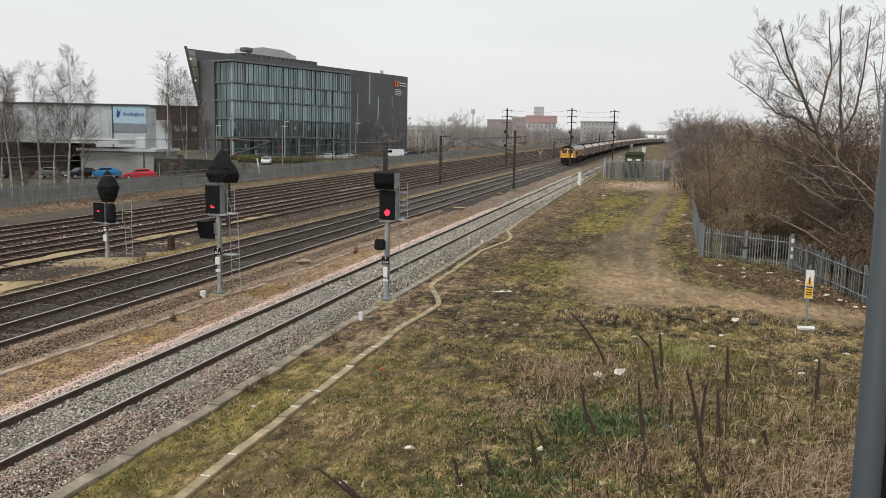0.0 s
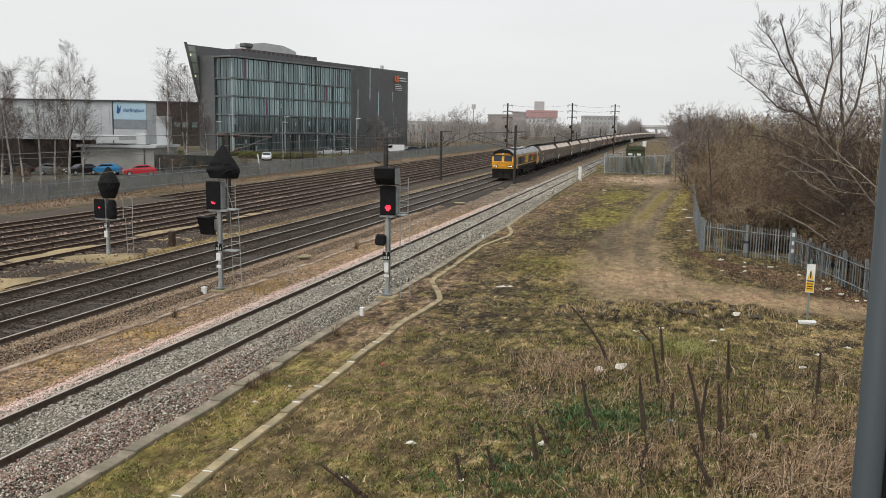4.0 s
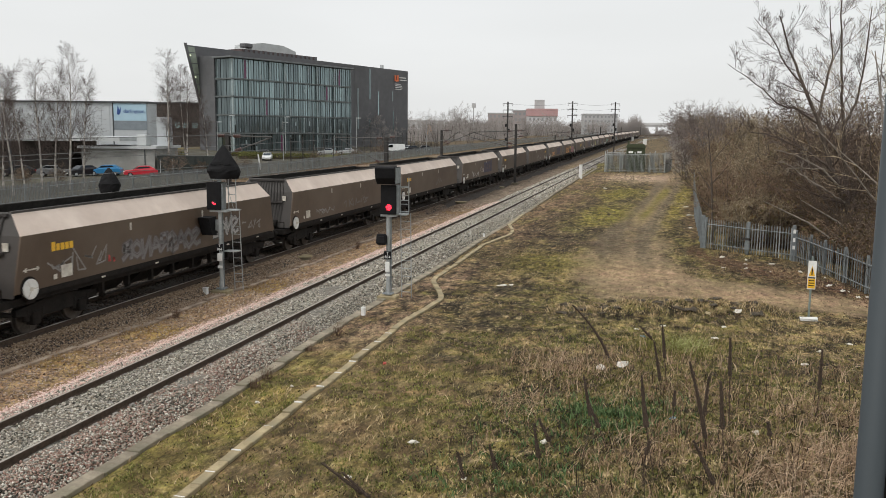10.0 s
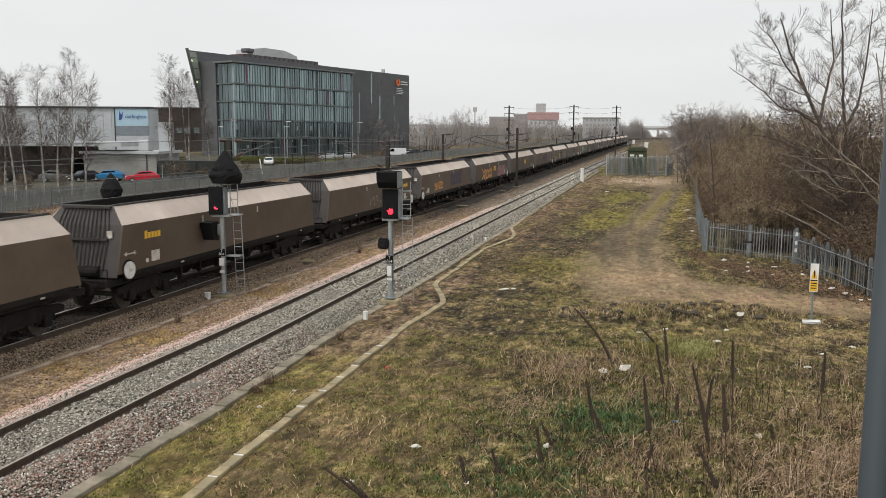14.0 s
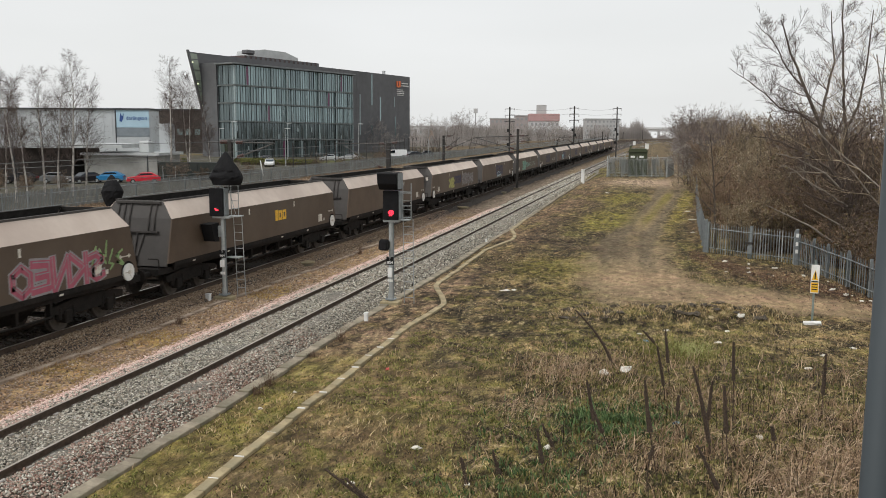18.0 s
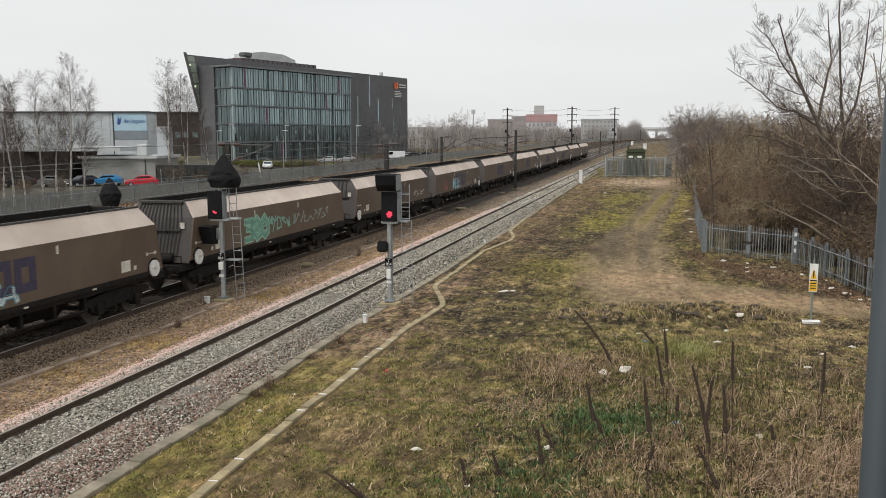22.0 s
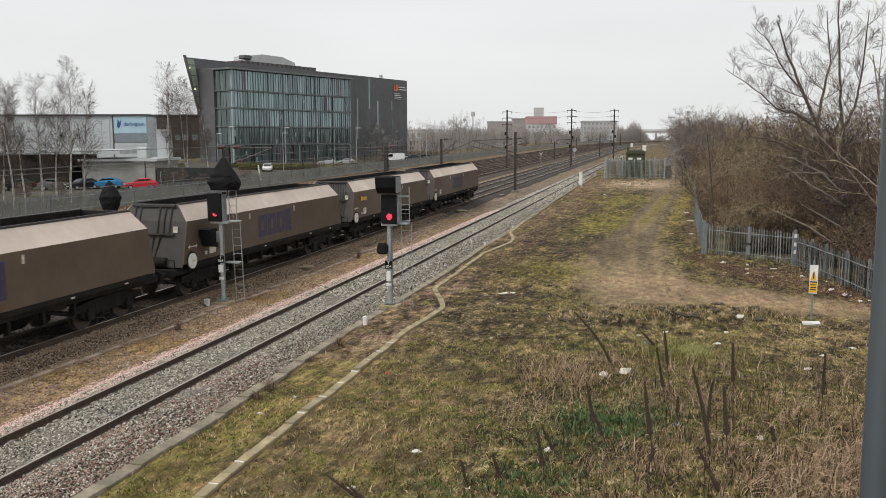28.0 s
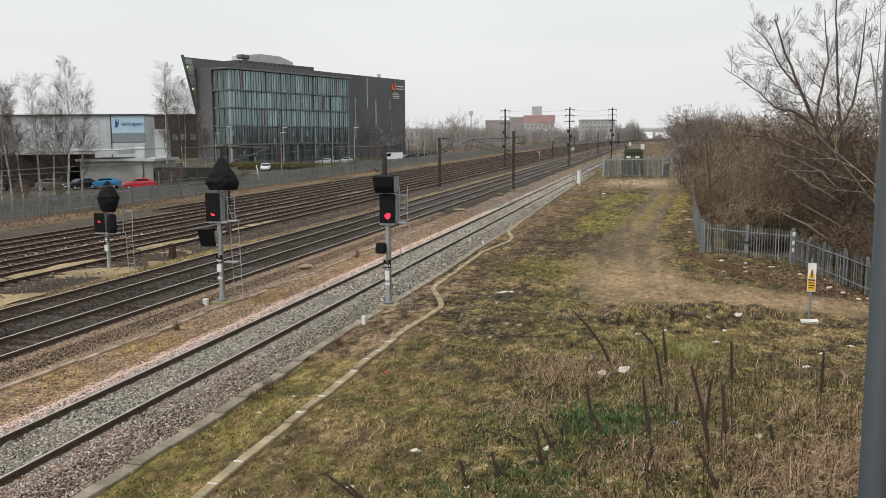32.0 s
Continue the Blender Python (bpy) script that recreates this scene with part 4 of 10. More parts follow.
                bmesh.ops.triangulate(bm, faces=[f for f in bm.faces if len(f.verts) > 4])
                part(nm, bm, ink, cab, "curved orange edge stripe" if ink is M_ORANGE else "curved dull band")
        bm = B()
        rod(bm, (-1.1, Y(0.0) + sg * 0.07, 2.06), (1.1, Y(0.0) + sg * 0.07, 2.06), 0.02, n=6)
        rod(bm, (-1.1, Y(0.0) + sg * 0.07, 2.06), (-1.1, Y(0.0), 1.98), 0.02, n=6)
        rod(bm, (1.1, Y(0.0) + sg * 0.07, 2.06), (1.1, Y(0.0), 1.98), 0.02, n=6)
        part("front_handrail", bm, M_CAB, cab)
        bm = B()
        for sx in (-0.22, 0.18):
            block(bm, sx, sx + 0.16, *sorted((Y(0.03), Y(0) + sg * 0.05)), 1.42, 1.50, bevel=0.02)
        block(bm, -0.10, 0.10, *sorted((Y(0.03), Y(0) + sg * 0.06)), 1.56, 1.70, bevel=0.02)
        part("jumper_socket", bm, M_ORANGE, cab)
        # snowplough and bufferbeam
        bm = B()
        block(bm, -1.25, 1.25, *sorted((Y(0.02), Y(0.5))), 0.80, 1.30)
        prism(bm, [(Y(-0.30), 0.20), (Y(0.05), 0.80), (Y(0.30), 0.80), (Y(0.20), 0.20)], "x", -1.2, 1.2)
        part("snowplough", bm, M_GRIME, lo, "black bufferbeam and snowplough")
        buffers(lo, Y(0.04), sg)
    # underframe, tank, roof gear
    part("underframe", block(B(), -1.18, 1.18, 0.4, L - 0.4, 0.98, 1.32), M_GRIME, lo)
    bm = B()
    prism(bm, [(-1.22, 0.95), (-1.22, 0.55), (-0.9, 0.32), (0.9, 0.32), (1.22, 0.55), (1.22, 0.95)], "y", 6.9, 12.3)
    part("fuel_tank", bm, M_GRIME, lo, "black fuel tank slung between the bogies")
    for y in (3.4, L - 3.4):
        bogie(lo, y, 1.95, 3, 0.52)
    for s in (-1, 1):
        for y in (2.9, 5.2, 13.6, 16.0):
            bm = B()
            rod(bm, (s * 1.05, y, 0.4), (s * 1.05, y, 1.0), 0.05, n=6)
            block(bm, s * 1.1 - 0.09, s * 1.1 + 0.09, y - 0.25, y + 0.25, 0.35, 0.55)
            part("brake_hanger", bm, M_GRIME, lo)
    part("roof_radiator", block(B(), -0.72, 0.72, 3.0, 5.6, 3.40, 3.56, bevel=0.02), M_ROOF_D, lo, "black roof grille")
    for y in (7.6, 9.4):
        part("roof_hatch", block(B(), -0.70, 0.70, y, y + 1.7, 3.46, 3.555, bevel=0.015), M_HATCH, lo, "raised silver roof hatch")
    bm = B()
    prism(bm, [(-0.62, 3.42), (-0.5, 3.62), (0.5, 3.62), (0.62, 3.42)], "y", 11.7, 13.3)
    part("silencer", bm, M_ROOF_D, lo, "sooty exhaust silencer")
    part("silencer_lid", block(B(), 0.05, 0.55, 11.25, 12.2, 3.50, 3.60, bevel=0.03), M_PANEL, lo, "cream heat-stained cover")
    for s in (-1, 1):
        bm = B()
        plate(bm, s, X * 0.955, 2.4, L - 2.4, 2.93, 2.955, 0.012)
        part("roof_line", bm, M_TOPBAND, lo, "thin pinkish line along the roof edge")
    for y in (14.2, 15.7):
        bm = B()
        rod(bm, (0, y, 3.45), (0, y, 3.60), 0.62, n=24)
        part("roof_fan", bm, M_ROOF_D, lo, "black cooling fan cowl")
    for y in (2.4, 6.2, 11.5, 16.8):
        part("roof_seam", prism(B(), [(x * 1.004, z + 0.012) for x, z in roof_line], "y", y, y + 0.04), M_ROOF_D, lo)
    train.append((lo, -LOCO_LEAD, False))


def hopper_wagon(slatted=False):
    w = thing("hopper_wagon", label="brown bogie coal hopper wagon with a dusty pale top", category="wagon", group="hopper wagons of the train")
    L, X, ZB, ZS, ZT, XT = W_LEN, 1.42, 1.22, 2.86, 3.46, 0.93
    # side sheets
    for s in (-1, 1):
        bm = B()
        block(bm, *sorted((s * (X - 0.05), s * X)), 0.0, L, ZB + 0.10, ZS)
        for v in bm.verts:
            if v.co.z < 2.0:
                v.co.y += 0.36 if v.co.y > L / 2 else -0.36
        part("side_sheet", bm, M_BROWN, w, "brown hopper side")
        bm = B()
        block(bm, *sorted((s * (X - 0.09), s * (X + 0.012))), 0.05, L - 0.05, ZB - 0.04, ZB + 0.12)
        part("side_sill", bm, M_GRIME, w)
        bm = B()
        prism(bm, [(s * X, ZS), (s * XT, ZT), (s * (XT - 0.06), ZT - 0.02), (s * (X - 0.06), ZS - 0.04)], "y", 0.0, L)
        for v in bm.verts:
            if v.co.z > ZT - 0.1:
                v.co.y += -0.25 if v.co.y > L / 2 else 0.25
        part("top_slope", bm, M_TOPBAND, w, "dusty sloping upper side")
        # Dark sheet added under the slope to blacken the open hopper's inside.
        bm = B()
        prism(bm, [(s * (XT - 0.065), ZT + 0.03), (s * (X - 0.09), ZS - 0.03), (s * (X - 0.09), 2.4), (s * (X - 0.12), 2.4), (s * (X - 0.12), ZS - 0.05), (s * (XT - 0.10), ZT + 0.03)], "y", 0.3, L - 0.3)
        part("hopper_liner", bm, M_COAL, w)
        bm = B()
        block(bm, *sorted((s * (XT - 0.05), s * (XT + 0.03))), 0.25, L - 0.25, ZT - 0.03, ZT + 0.035)
        part("top_rail", bm, M_ENDGREY, w)
    # end sheets with the ribbed chute, leaning out towards the foot
    def lean(z):
        return 0.25 * (z - ZS) / (ZT - ZS) if z > ZS else 0.39 * (z - ZS) / (ZS - ZB)
    for e in (0, 1):
        y0 = 0.0 if e == 0 else L
        d = 1 if e == 0 else -1
        bm = B()
        prism(bm, [(-X + 0.05, ZB), (X - 0.05, ZB), (X - 0.05, ZS), (XT, ZT), (-XT, ZT), (-X + 0.05, ZS)], "y", *sorted((y0, y0 + d * 0.06)))
        for v in bm.verts:
            v.co.y += d * lean(v.co.z)
        bmesh.ops.triangulate(bm, faces=[f for f in bm.faces if len(f.verts) > 4])
        part("end_sheet", bm, M_ENDGREY, w, "grey hopper end")
        for k in range(13 if slatted else 0):
            xa = -0.93 + k * 0.155
            bm = B()
            rod(bm, (xa, y0 - d * 0.16, 2.40), (xa, y0 - d * 0.03, ZS), 0.022, n=4)
            rod(bm, (xa, y0 - d * 0.03, ZS), (xa * 0.86, y0 + d * 0.18, ZT - 0.08), 0.022, n=4)
            rod(bm, (xa, y0 - d * 0.17, 2.36), (xa * 0.9, y0 - d * 0.38, ZB + 0.12), 0.022, n=4)
            part("end_slat", bm, M_ENDRIB, w)
        for xa, xb in () if slatted else ((-0.74, -0.74), (-0.52, -0.52), (0.26, 0.26), (0.50, 0.50), (0.74, 0.74)):
            bm = B()
            rod(bm, (xa, y0 - d * 0.16, 2.40), (xa, y0 - d * 0.03, ZS), 0.034, n=6)
            rod(bm, (xa, y0 - d * 0.03, ZS), (xa, y0 + d * 0.18, ZT - 0.10), 0.034, n=6)
            part("end_rib", bm, M_ENDRIB, w)
        for xa, xb in () if slatted else ((-0.42, -0.16), (-0.14, -0.05), (0.14, 0.05), (0.42, 0.16)):
            bm = B()
            rod(bm, (xa, y0 - d * 0.16, 2.38), (xb, y0 - d * 0.37, ZB + 0.12), 0.026, n=6)
            part("end_rib", bm, M_ENDRIB, w)
        bm = B()
        block(bm, 0.92, 1.10, *sorted((y0 - d * 0.14, y0 - d * 0.11)), 2.45, 2.68)
        part("end_panel", bm, M_PANEL, w, "small pale panel")
        bm = B()
        block(bm, -0.95, 0.95, *sorted((y0 - d * 0.22, y0 - d * 0.11)), 2.36, 2.42)
        part("end_beam", bm, M_ENDRIB, w)
        bm = B()
        block(bm, -XT + 0.05, XT - 0.05, *sorted((y0 + d * 0.12, y0 + d * 0.22)), ZT - 0.10, ZT - 0.02)
        part("end_beam", bm, M_ENDRIB, w)
        bm = B()
        block(bm, -1.25, 1.25, *sorted((y0 - d * 0.72, y0 + d * 0.6)), 0.95, 1.16)
        part("headstock", bm, M_GRIME, w)
        bm = B()
        rod(bm, (-0.2, y0 - d * 0.35, 1.38), (0.75, y0 - d * 0.35, 1.38), 0.19, n=12)
        part("air_reservoir", bm, M_GRIME, w)
        for sx in (-1, 1):
            bm = B()
            rod(bm, (sx * 1.2, y0 - d * 0.6, 1.1), (sx * 1.2, y0 - d * 0.6, 1.5), 0.02, n=5)
            rod(bm, (sx * 1.2, y0 - d * 0.6, 1.5), (sx * 0.8, y0 - d * 0.6, 1.5), 0.02, n=5)
            part("end_handrail", bm, M_GRIME, w)
        buffers(w, y0 - d * 0.68, -d, 0.99)
    part("hopper_floor", block(B(), -1.2, 1.2, 0.1, L - 0.1, 2.2, 2.5), M_COAL, w, "dark empty hopper inside")
    # underframe and door gear
    part("centre_sill", block(B(), -0.35, 0.35, -0.5, L + 0.5, 0.85, 1.22), M_GRIME, w)
    for s in (-1, 1):
        bm = B()
        block(bm, *sorted((s * 1.15, s * 1.30)), 0.2, L - 0.2, 1.02, 1.18)
        rod(bm, (s * 1.28, 3.6, 0.62), (s * 1.28, L - 3.6, 0.62), 0.035, n=6)
        for k in range(7):
            y = 3.6 + k * (L - 7.2) / 6
            block(bm, *sorted((s * 1.1, s * 1.26)), y - 0.05, y + 0.05, 0.55, 1.1)
        part("solebar", bm, M_GRIME, w)
        for y in (4.6, 7.1, 9.6):
            bm = B()
            prism(bm, [(s * 1.15, 1.15), (s * 0.35, 0.45), (s * 0.15, 0.45), (s * 0.15, 1.15)], "y", y - 0.9, y + 0.9)
            part("discharge_door", bm, M_GRIME, w)
    for y in (1.75, L - 1.75):
        bogie(w, y, 0.98, 2, 0.46)
    # white handbrake wheel, data panels and marks on both sides
    for s in (-1, 1):
        bm = B()
        rod(bm, (s * (X + 0.02), 0.20, 1.40), (s * (X + 0.06), 0.20, 1.40), 0.28, n=28)
        wheel = part("handbrake_wheel", bm, M_WHITE, w, "white disc handbrake wheel")
        bm = B()
        rod(bm, (s * (X + 0.002), 0.18, 1.42), (s * (X + 0.016), 0.18, 1.42), 0.33, n=28)
        part("wheel_recess", bm, M_GRIME, w)
        bm = B()
        rod(bm, (s * (X + 0.06), 0.20, 1.40), (s * (X + 0.10), 0.20, 1.40), 0.06, n=10)
        for k in range(3):
            a = k * 2.094
            rod(bm, (s * (X + 0.065), 0.20, 1.40), (s * (X + 0.065), 0.20 + 0.24 * math.cos(a), 1.40 + 0.24 * math.sin(a)), 0.012, n=4)
        part("hub", bm, M_PANEL, wheel)
        for y0, y1, z0, z1 in ((1.50, 1.98, 1.50, 1.86), (1.18, 1.32, 1.50, 1.64)):
            bm = B()
            plate(bm, s, X + 0.001, y0, y1, z0, z1)
            part("data_panel", bm, M_PANEL, w, "grubby white data panel")
        for y in (4.9, 9.4):
            bm = B()
            plate(bm, s, X + 0.001, y - 0.05, y + 0.05, 2.50, 2.74)
            part("white_tick", bm, M_PANEL, w)
        bm = B()
        rod(bm, (s * (X + 0.001), 0.20, 1.40), (s * (X + 0.018), 0.20, 1.40), 0.33, n=28)
        part("wheel_guard", bm, M_GRIME, w, "black ring behind the brake wheel")
        bm = B()
        plate(bm, s, X + 0.001, 0.0, 0.62, 1.90, 1.94)
        for y in (0.06, 0.52):
            plate(bm, s, X + 0.001, y, y + 0.07, 1.86, 1.98)
        part("arrow_mark", bm, M_PANEL, w)
        for y in (3.3, 6.2, 11.2, 13.8):
            part("lamp_bracket", block(B(), *sorted((s * (X + 0.012), s * (X + 0.032))), y, y + 0.16, 1.20, 1.25), M_PANEL, w)
    return w


def on_side(name, bm, material, w, label=""):
    return part(name, bm, material, w, label)


def stroke(bm, s, x, pts, w):
    for (ya, za), (yb, zb) in zip(pts, pts[1:]):
        d = Vector((yb - ya, zb - za))
        if d.length < 1e-4:
            continue
        d.normalize()
        nrm = Vector((-d.y, d.x)) * w / 2
        e = d * w * 0.3
        vs = [bm.verts.new((s * x, *q)) for q in ((ya - e.x + nrm.x, za - e.y + nrm.y), (yb + e.x + nrm.x, zb + e.y + nrm.y),
                                                 (yb + e.x - nrm.x, zb + e.y - nrm.y), (ya - e.x - nrm.x, za - e.y - nrm.y))]
        bm.faces.new(vs)


SKELETONS = ([[(0.0, 0.0), (0.15, 0.6), (0.45, 1.0), (0.7, 0.55), (0.95, 0.05)], [(0.2, 0.4), (0.75, 0.42)]],
             [[(0.9, 0.85), (0.5, 1.0), (0.12, 0.75), (0.5, 0.5), (0.9, 0.28), (0.5, 0.0), (0.05, 0.12)]],
             [[(0.95, 0.95), (0.1, 0.9), (0.15, 0.05), (0.95, 0.0)], [(0.15, 0.5), (0.75, 0.52)]],
             [[(0.1, 0.0), (0.12, 1.0), (0.75, 0.9), (0.8, 0.55), (0.2, 0.48), (0.9, 0.0)]],
             [[(0.5, 1.0), (0.08, 0.7), (0.1, 0.25), (0.5, 0.0), (0.9, 0.3), (0.9, 0.75), (0.5, 1.0)]],
             [[(0.08, 0.0), (0.1, 1.0), (0.85, 0.02), (0.9, 1.0)]],
             [[(0.1, 0.0), (0.12, 1.0)], [(0.95, 1.0), (0.2, 0.48), (0.95, 0.0)]])


def piece(w, s, y0, y1, z0, z1, fill, edge, seed, count):
    """Sprayed fat letter-like shapes: dark outlines under bright fills, with thin lines across."""
    rng = random.Random(seed)
    step_y = (y1 - y0) / count
    for k in range(count):
        skel = rng.choice(SKELETONS)
        a = y0 + step_y * (k - 0.06)
        zz0, zz1 = z0 + rng.uniform(-0.06, 0.10) * (z1 - z0), z1 - rng.uniform(-0.06, 0.12) * (z1 - z0)
        fat = min(step_y, z1 - z0) * rng.uniform(0.24, 0.32)
        out, mid, lines = B(), B(), B()
        for path in skel:
            pts = [(a + (1 - u if s > 0 else u) * step_y * 1.05, zz0 + v * (zz1 - zz0) + rng.uniform(-0.03, 0.03)) for u, v in path]
            stroke(out, s, 1.4235 + k * 0.0002, pts, fat * 1.55)
            stroke(mid, s, 1.427 + k * 0.0002, pts, fat)
            stroke(lines, s, 1.4305, [(p + rng.uniform(-0.2, 0.2) * fat, q + 0.25 * fat) for p, q in pts], fat * 0.14)
        shape = on_side("graffiti_shape", out, spray(edge), w, "sprayed graffiti shape")
        tagged(shape, kind="stuff")
        tagged(on_side("graffiti_fill", mid, spray(fill), shape), kind="stuff")
        tagged(on_side("graffiti_line", lines, spray(edge), shape), kind="stuff")


def tag(w, s, y0, y1, z0, z1, colour, seed, turns, width=0.05):
    rng = random.Random(seed)
    bm = B()
    for k in range(turns):
        y = y0 + (y1 - y0) * k / turns
        h = (y1 - y0) / turns
        pts = [(y + h * rng.uniform(-0.1, 1.1), rng.uniform(z0, z1)) for _ in range(rng.randint(3, 6))]
        stroke(bm, s, 1.4245, pts, width)
    tagged(on_side("graffiti_tag", bm, spray(colour), w, "scrawled graffiti strokes"), kind="stuff")


def letters(w, s, y0, z0, h, material, n=4, label="faded lettering block"):
    for k in range(n):
        bm = B()
        a = y0 + k * h * 0.98
        hollow(bm, s, 1.4225, a, a + h * (0.86 if k < n - 1 else 0.6), z0, z0 + h * (1.0 if k < n - 1 else 1.08), h * 0.27)
        part("lettering_block", bm, material, w, label)


def logo(w, s):
    bm = B()
    for k in range(5):
        plate(bm, s, 1.422, 1.15 + k * 0.19, 1.30 + k * 0.19, 2.30, 2.50 + (0.06 if k == 0 else 0))
    part("owner_mark", bm, M_LOGO_Y, w, "small yellow owner's mark")


SILVER, WHITE_S, TEAL, CYAN = (0.27, 0.26, 0.25), (0.62, 0.60, 0.58), (0.16, 0.42, 0.33), (0.25, 0.62, 0.72)
REVERSED = {6, 8, 9, 10, 12, 15, 16, 17}


def dress(w, i):
    """Lettering and graffiti that set one wagon apart. near: its side that faces the field."""
    rev = i in REVERSED
    s = -1 if rev else 1

    def at(y0, y1):
        return (W_LEN - y1, W_LEN - y0) if rev else (y0, y1)
    if i in (1, 3, 5, 6, 20):
        logo(w, s)
    if i == 1:
        piece(w, s, *at(4.4, 9.2), 1.55, 2.15, (0.22, 0.21, 0.21), (0.12, 0.10, 0.095), 11, 9)
        tag(w, s, *at(1.0, 3.6), 1.5, 2.3, SILVER, 12, 5)
        piece(w, s, *at(10.2, 12.2), 1.65, 2.25, (0.45, 0.44, 0.43), (0.05, 0.05, 0.05), 13, 4)
        tag(w, s, *at(3.6, 4.0), 1.6, 1.9, (0.5, 0.08, 0.07), 14, 2, 0.09)
        tag(w, s, *at(12.6, 14.2), 1.6, 2.0, SILVER, 15, 4)
    if i == 2:
        tag(w, s, *at(2.7, 5.2), 1.5, 1.85, SILVER, 21, 6)
        tag(w, s, *at(6.6, 10.8), 1.55, 2.0, (0.16, 0.14, 0.13), 22, 8, 0.07)
    if i == 3:
        tag(w, s, *at(8.8, 10.4), 1.6, 2.2, (0.17, 0.15, 0.14), 31, 3)
    if i == 4:
        tag(w, s, *at(3.5, 6.6), 1.5, 1.95, WHITE_S, 41, 5, 0.07)
        tag(w, s, *at(7.0, 8.4), 1.7, 2.3, WHITE_S, 42, 3, 0.06)
        letters(w, s, at(8.5, 12)[0], 1.62, 1.0, M_LOGO_B)
    if i == 6:
        tag(w, s, *at(6.0, 9.4), 1.55, 2.2, SILVER, 61, 5, 0.06)
    if i == 7:
        piece(w, s, *at(3.5, 6.0), 1.6, 2.1, (0.75, 0.36, 0.10), (0.10, 0.06, 0.05), 71, 4)
        letters(w, s, at(8.5, 12)[0], 1.62, 1.0, M_LOGO_B)
    if i == 8:
        piece(w, s, *at(2.7, 7.0), 1.38, 2.35, (0.80, 0.38, 0.10), (0.02, 0.015, 0.02), 81, 5)
        letters(w, s, at(7.9, 9.0)[0], 2.0, 0.42, M_LOGO_Y, 3, "yellow lettering block")
        piece(w, s, *at(9.9, 13.8), 1.42, 2.30, (0.42, 0.10, 0.15), (0.30, 0.29, 0.30), 82, 5)
        tag(w, s, *at(13.2, 14.9), 1.6, 2.6, (0.25, 0.38, 0.16), 83, 4, 0.07)
    if i == 9:
        letters(w, s, at(8.3, 9.4)[0], 2.0, 0.44, M_LOGO_Y, 3, "yellow lettering block")
    if i in (10, 12, 14, 15, 16, 17, 18, 19, 21):
        letters(w, s, at(5.7, 9.4)[0] if i != 18 else at(5.4, 9.1)[0], 1.64, 0.94, M_LOGO_B)
    if i == 11:
        piece(w, s, *at(4.9, 6.6), 1.6, 2.3, (0.55, 0.52, 0.16), (0.35, 0.35, 0.14), 111, 3)
        letters(w, s, at(6.7, 9.0)[0], 1.8, 0.62, M_LOGO_B)
        piece(w, s, *at(9.3, 13.4), 1.6, 2.4, (0.14, 0.12, 0.115), (0.42, 0.40, 0.40), 112, 6)
    if i == 12:
        piece(w, s, *at(6.4, 8.6), 1.5, 1.95, (0.60, 0.68, 0.70), (0.10, 0.30, 0.36), 121, 4)
    if i == 13:
        piece(w, s, *at(4.0, 6.2), 1.55, 2.4, (0.14, 0.33, 0.25), (0.30, 0.55, 0.42), 131, 3)
        tag(w, s, *at(5.6, 9.0), 1.6, 2.4, (0.22, 0.46, 0.38), 132, 7, 0.08)
        tag(w, s, *at(9.0, 13.4), 1.7, 2.3, (0.34, 0.42, 0.39), 133, 8, 0.05)
    if i == 14:
        tag(w, s, *at(7.0, 8.2), 1.5, 2.1, WHITE_S, 141, 3, 0.06)
        tag(w, s, *at(11.6, 14.4), 1.65, 2.1, WHITE_S, 142, 8, 0.05)
    if i == 15:
        piece(w, s, *at(5.2, 7.6), 1.55, 2.25, CYAN, (0.55, 0.60, 0.62), 151, 3)
        tag(w, s, *at(2.3, 3.4), 1.5, 2.3, (0.38, 0.07, 0.08), 152, 3, 0.12)
        tag(w, s, *at(9.2, 12.0), 1.45, 1.8, SILVER, 153, 7, 0.05)


locomotive()
plain_wagon, slat_wagon = hopper_wagon(), hopper_wagon(True)
SLATTED = {2, 3, 5, 6, 11, 13, 20}
wagons = []
for i in range(1, 22):
    base = slat_wagon if i in SLATTED else plain_wagon
    wagons.append(base if i in (1, 2) else copy_thing(base, pose(0, 0, 0)))
for i, wg in enumerate(wagons, 1):
    dress(wg, i)
    train.append((wg, PITCH * (i - 1), i in REVERSED))
for wg in wagons[2:]:
    axles += [(o, 0.46) for o in wg.children if o.name.startswith("wheelset")]
GRAFFITI_LABEL = {1: "brown hopper wagon with silver graffiti and a yellow mark", 8: "brown hopper wagon with orange and pink graffiti",
                  11: "brown hopper wagon with yellow and silver graffiti", 12: "brown hopper wagon with pale blue tag",
                  13: "brown hopper wagon with green graffiti", 15: "brown hopper wagon with sky-blue graffiti"}
for i, text in GRAFFITI_LABEL.items():
    tagged(wagons[i - 1], text)


def along(t):
    """Smooth place of the first wagon at any time."""
    ts, ss = [r[0] for r in RUN], [r[1] for r in RUN]
    return float(np.interp(t, ts, ss))


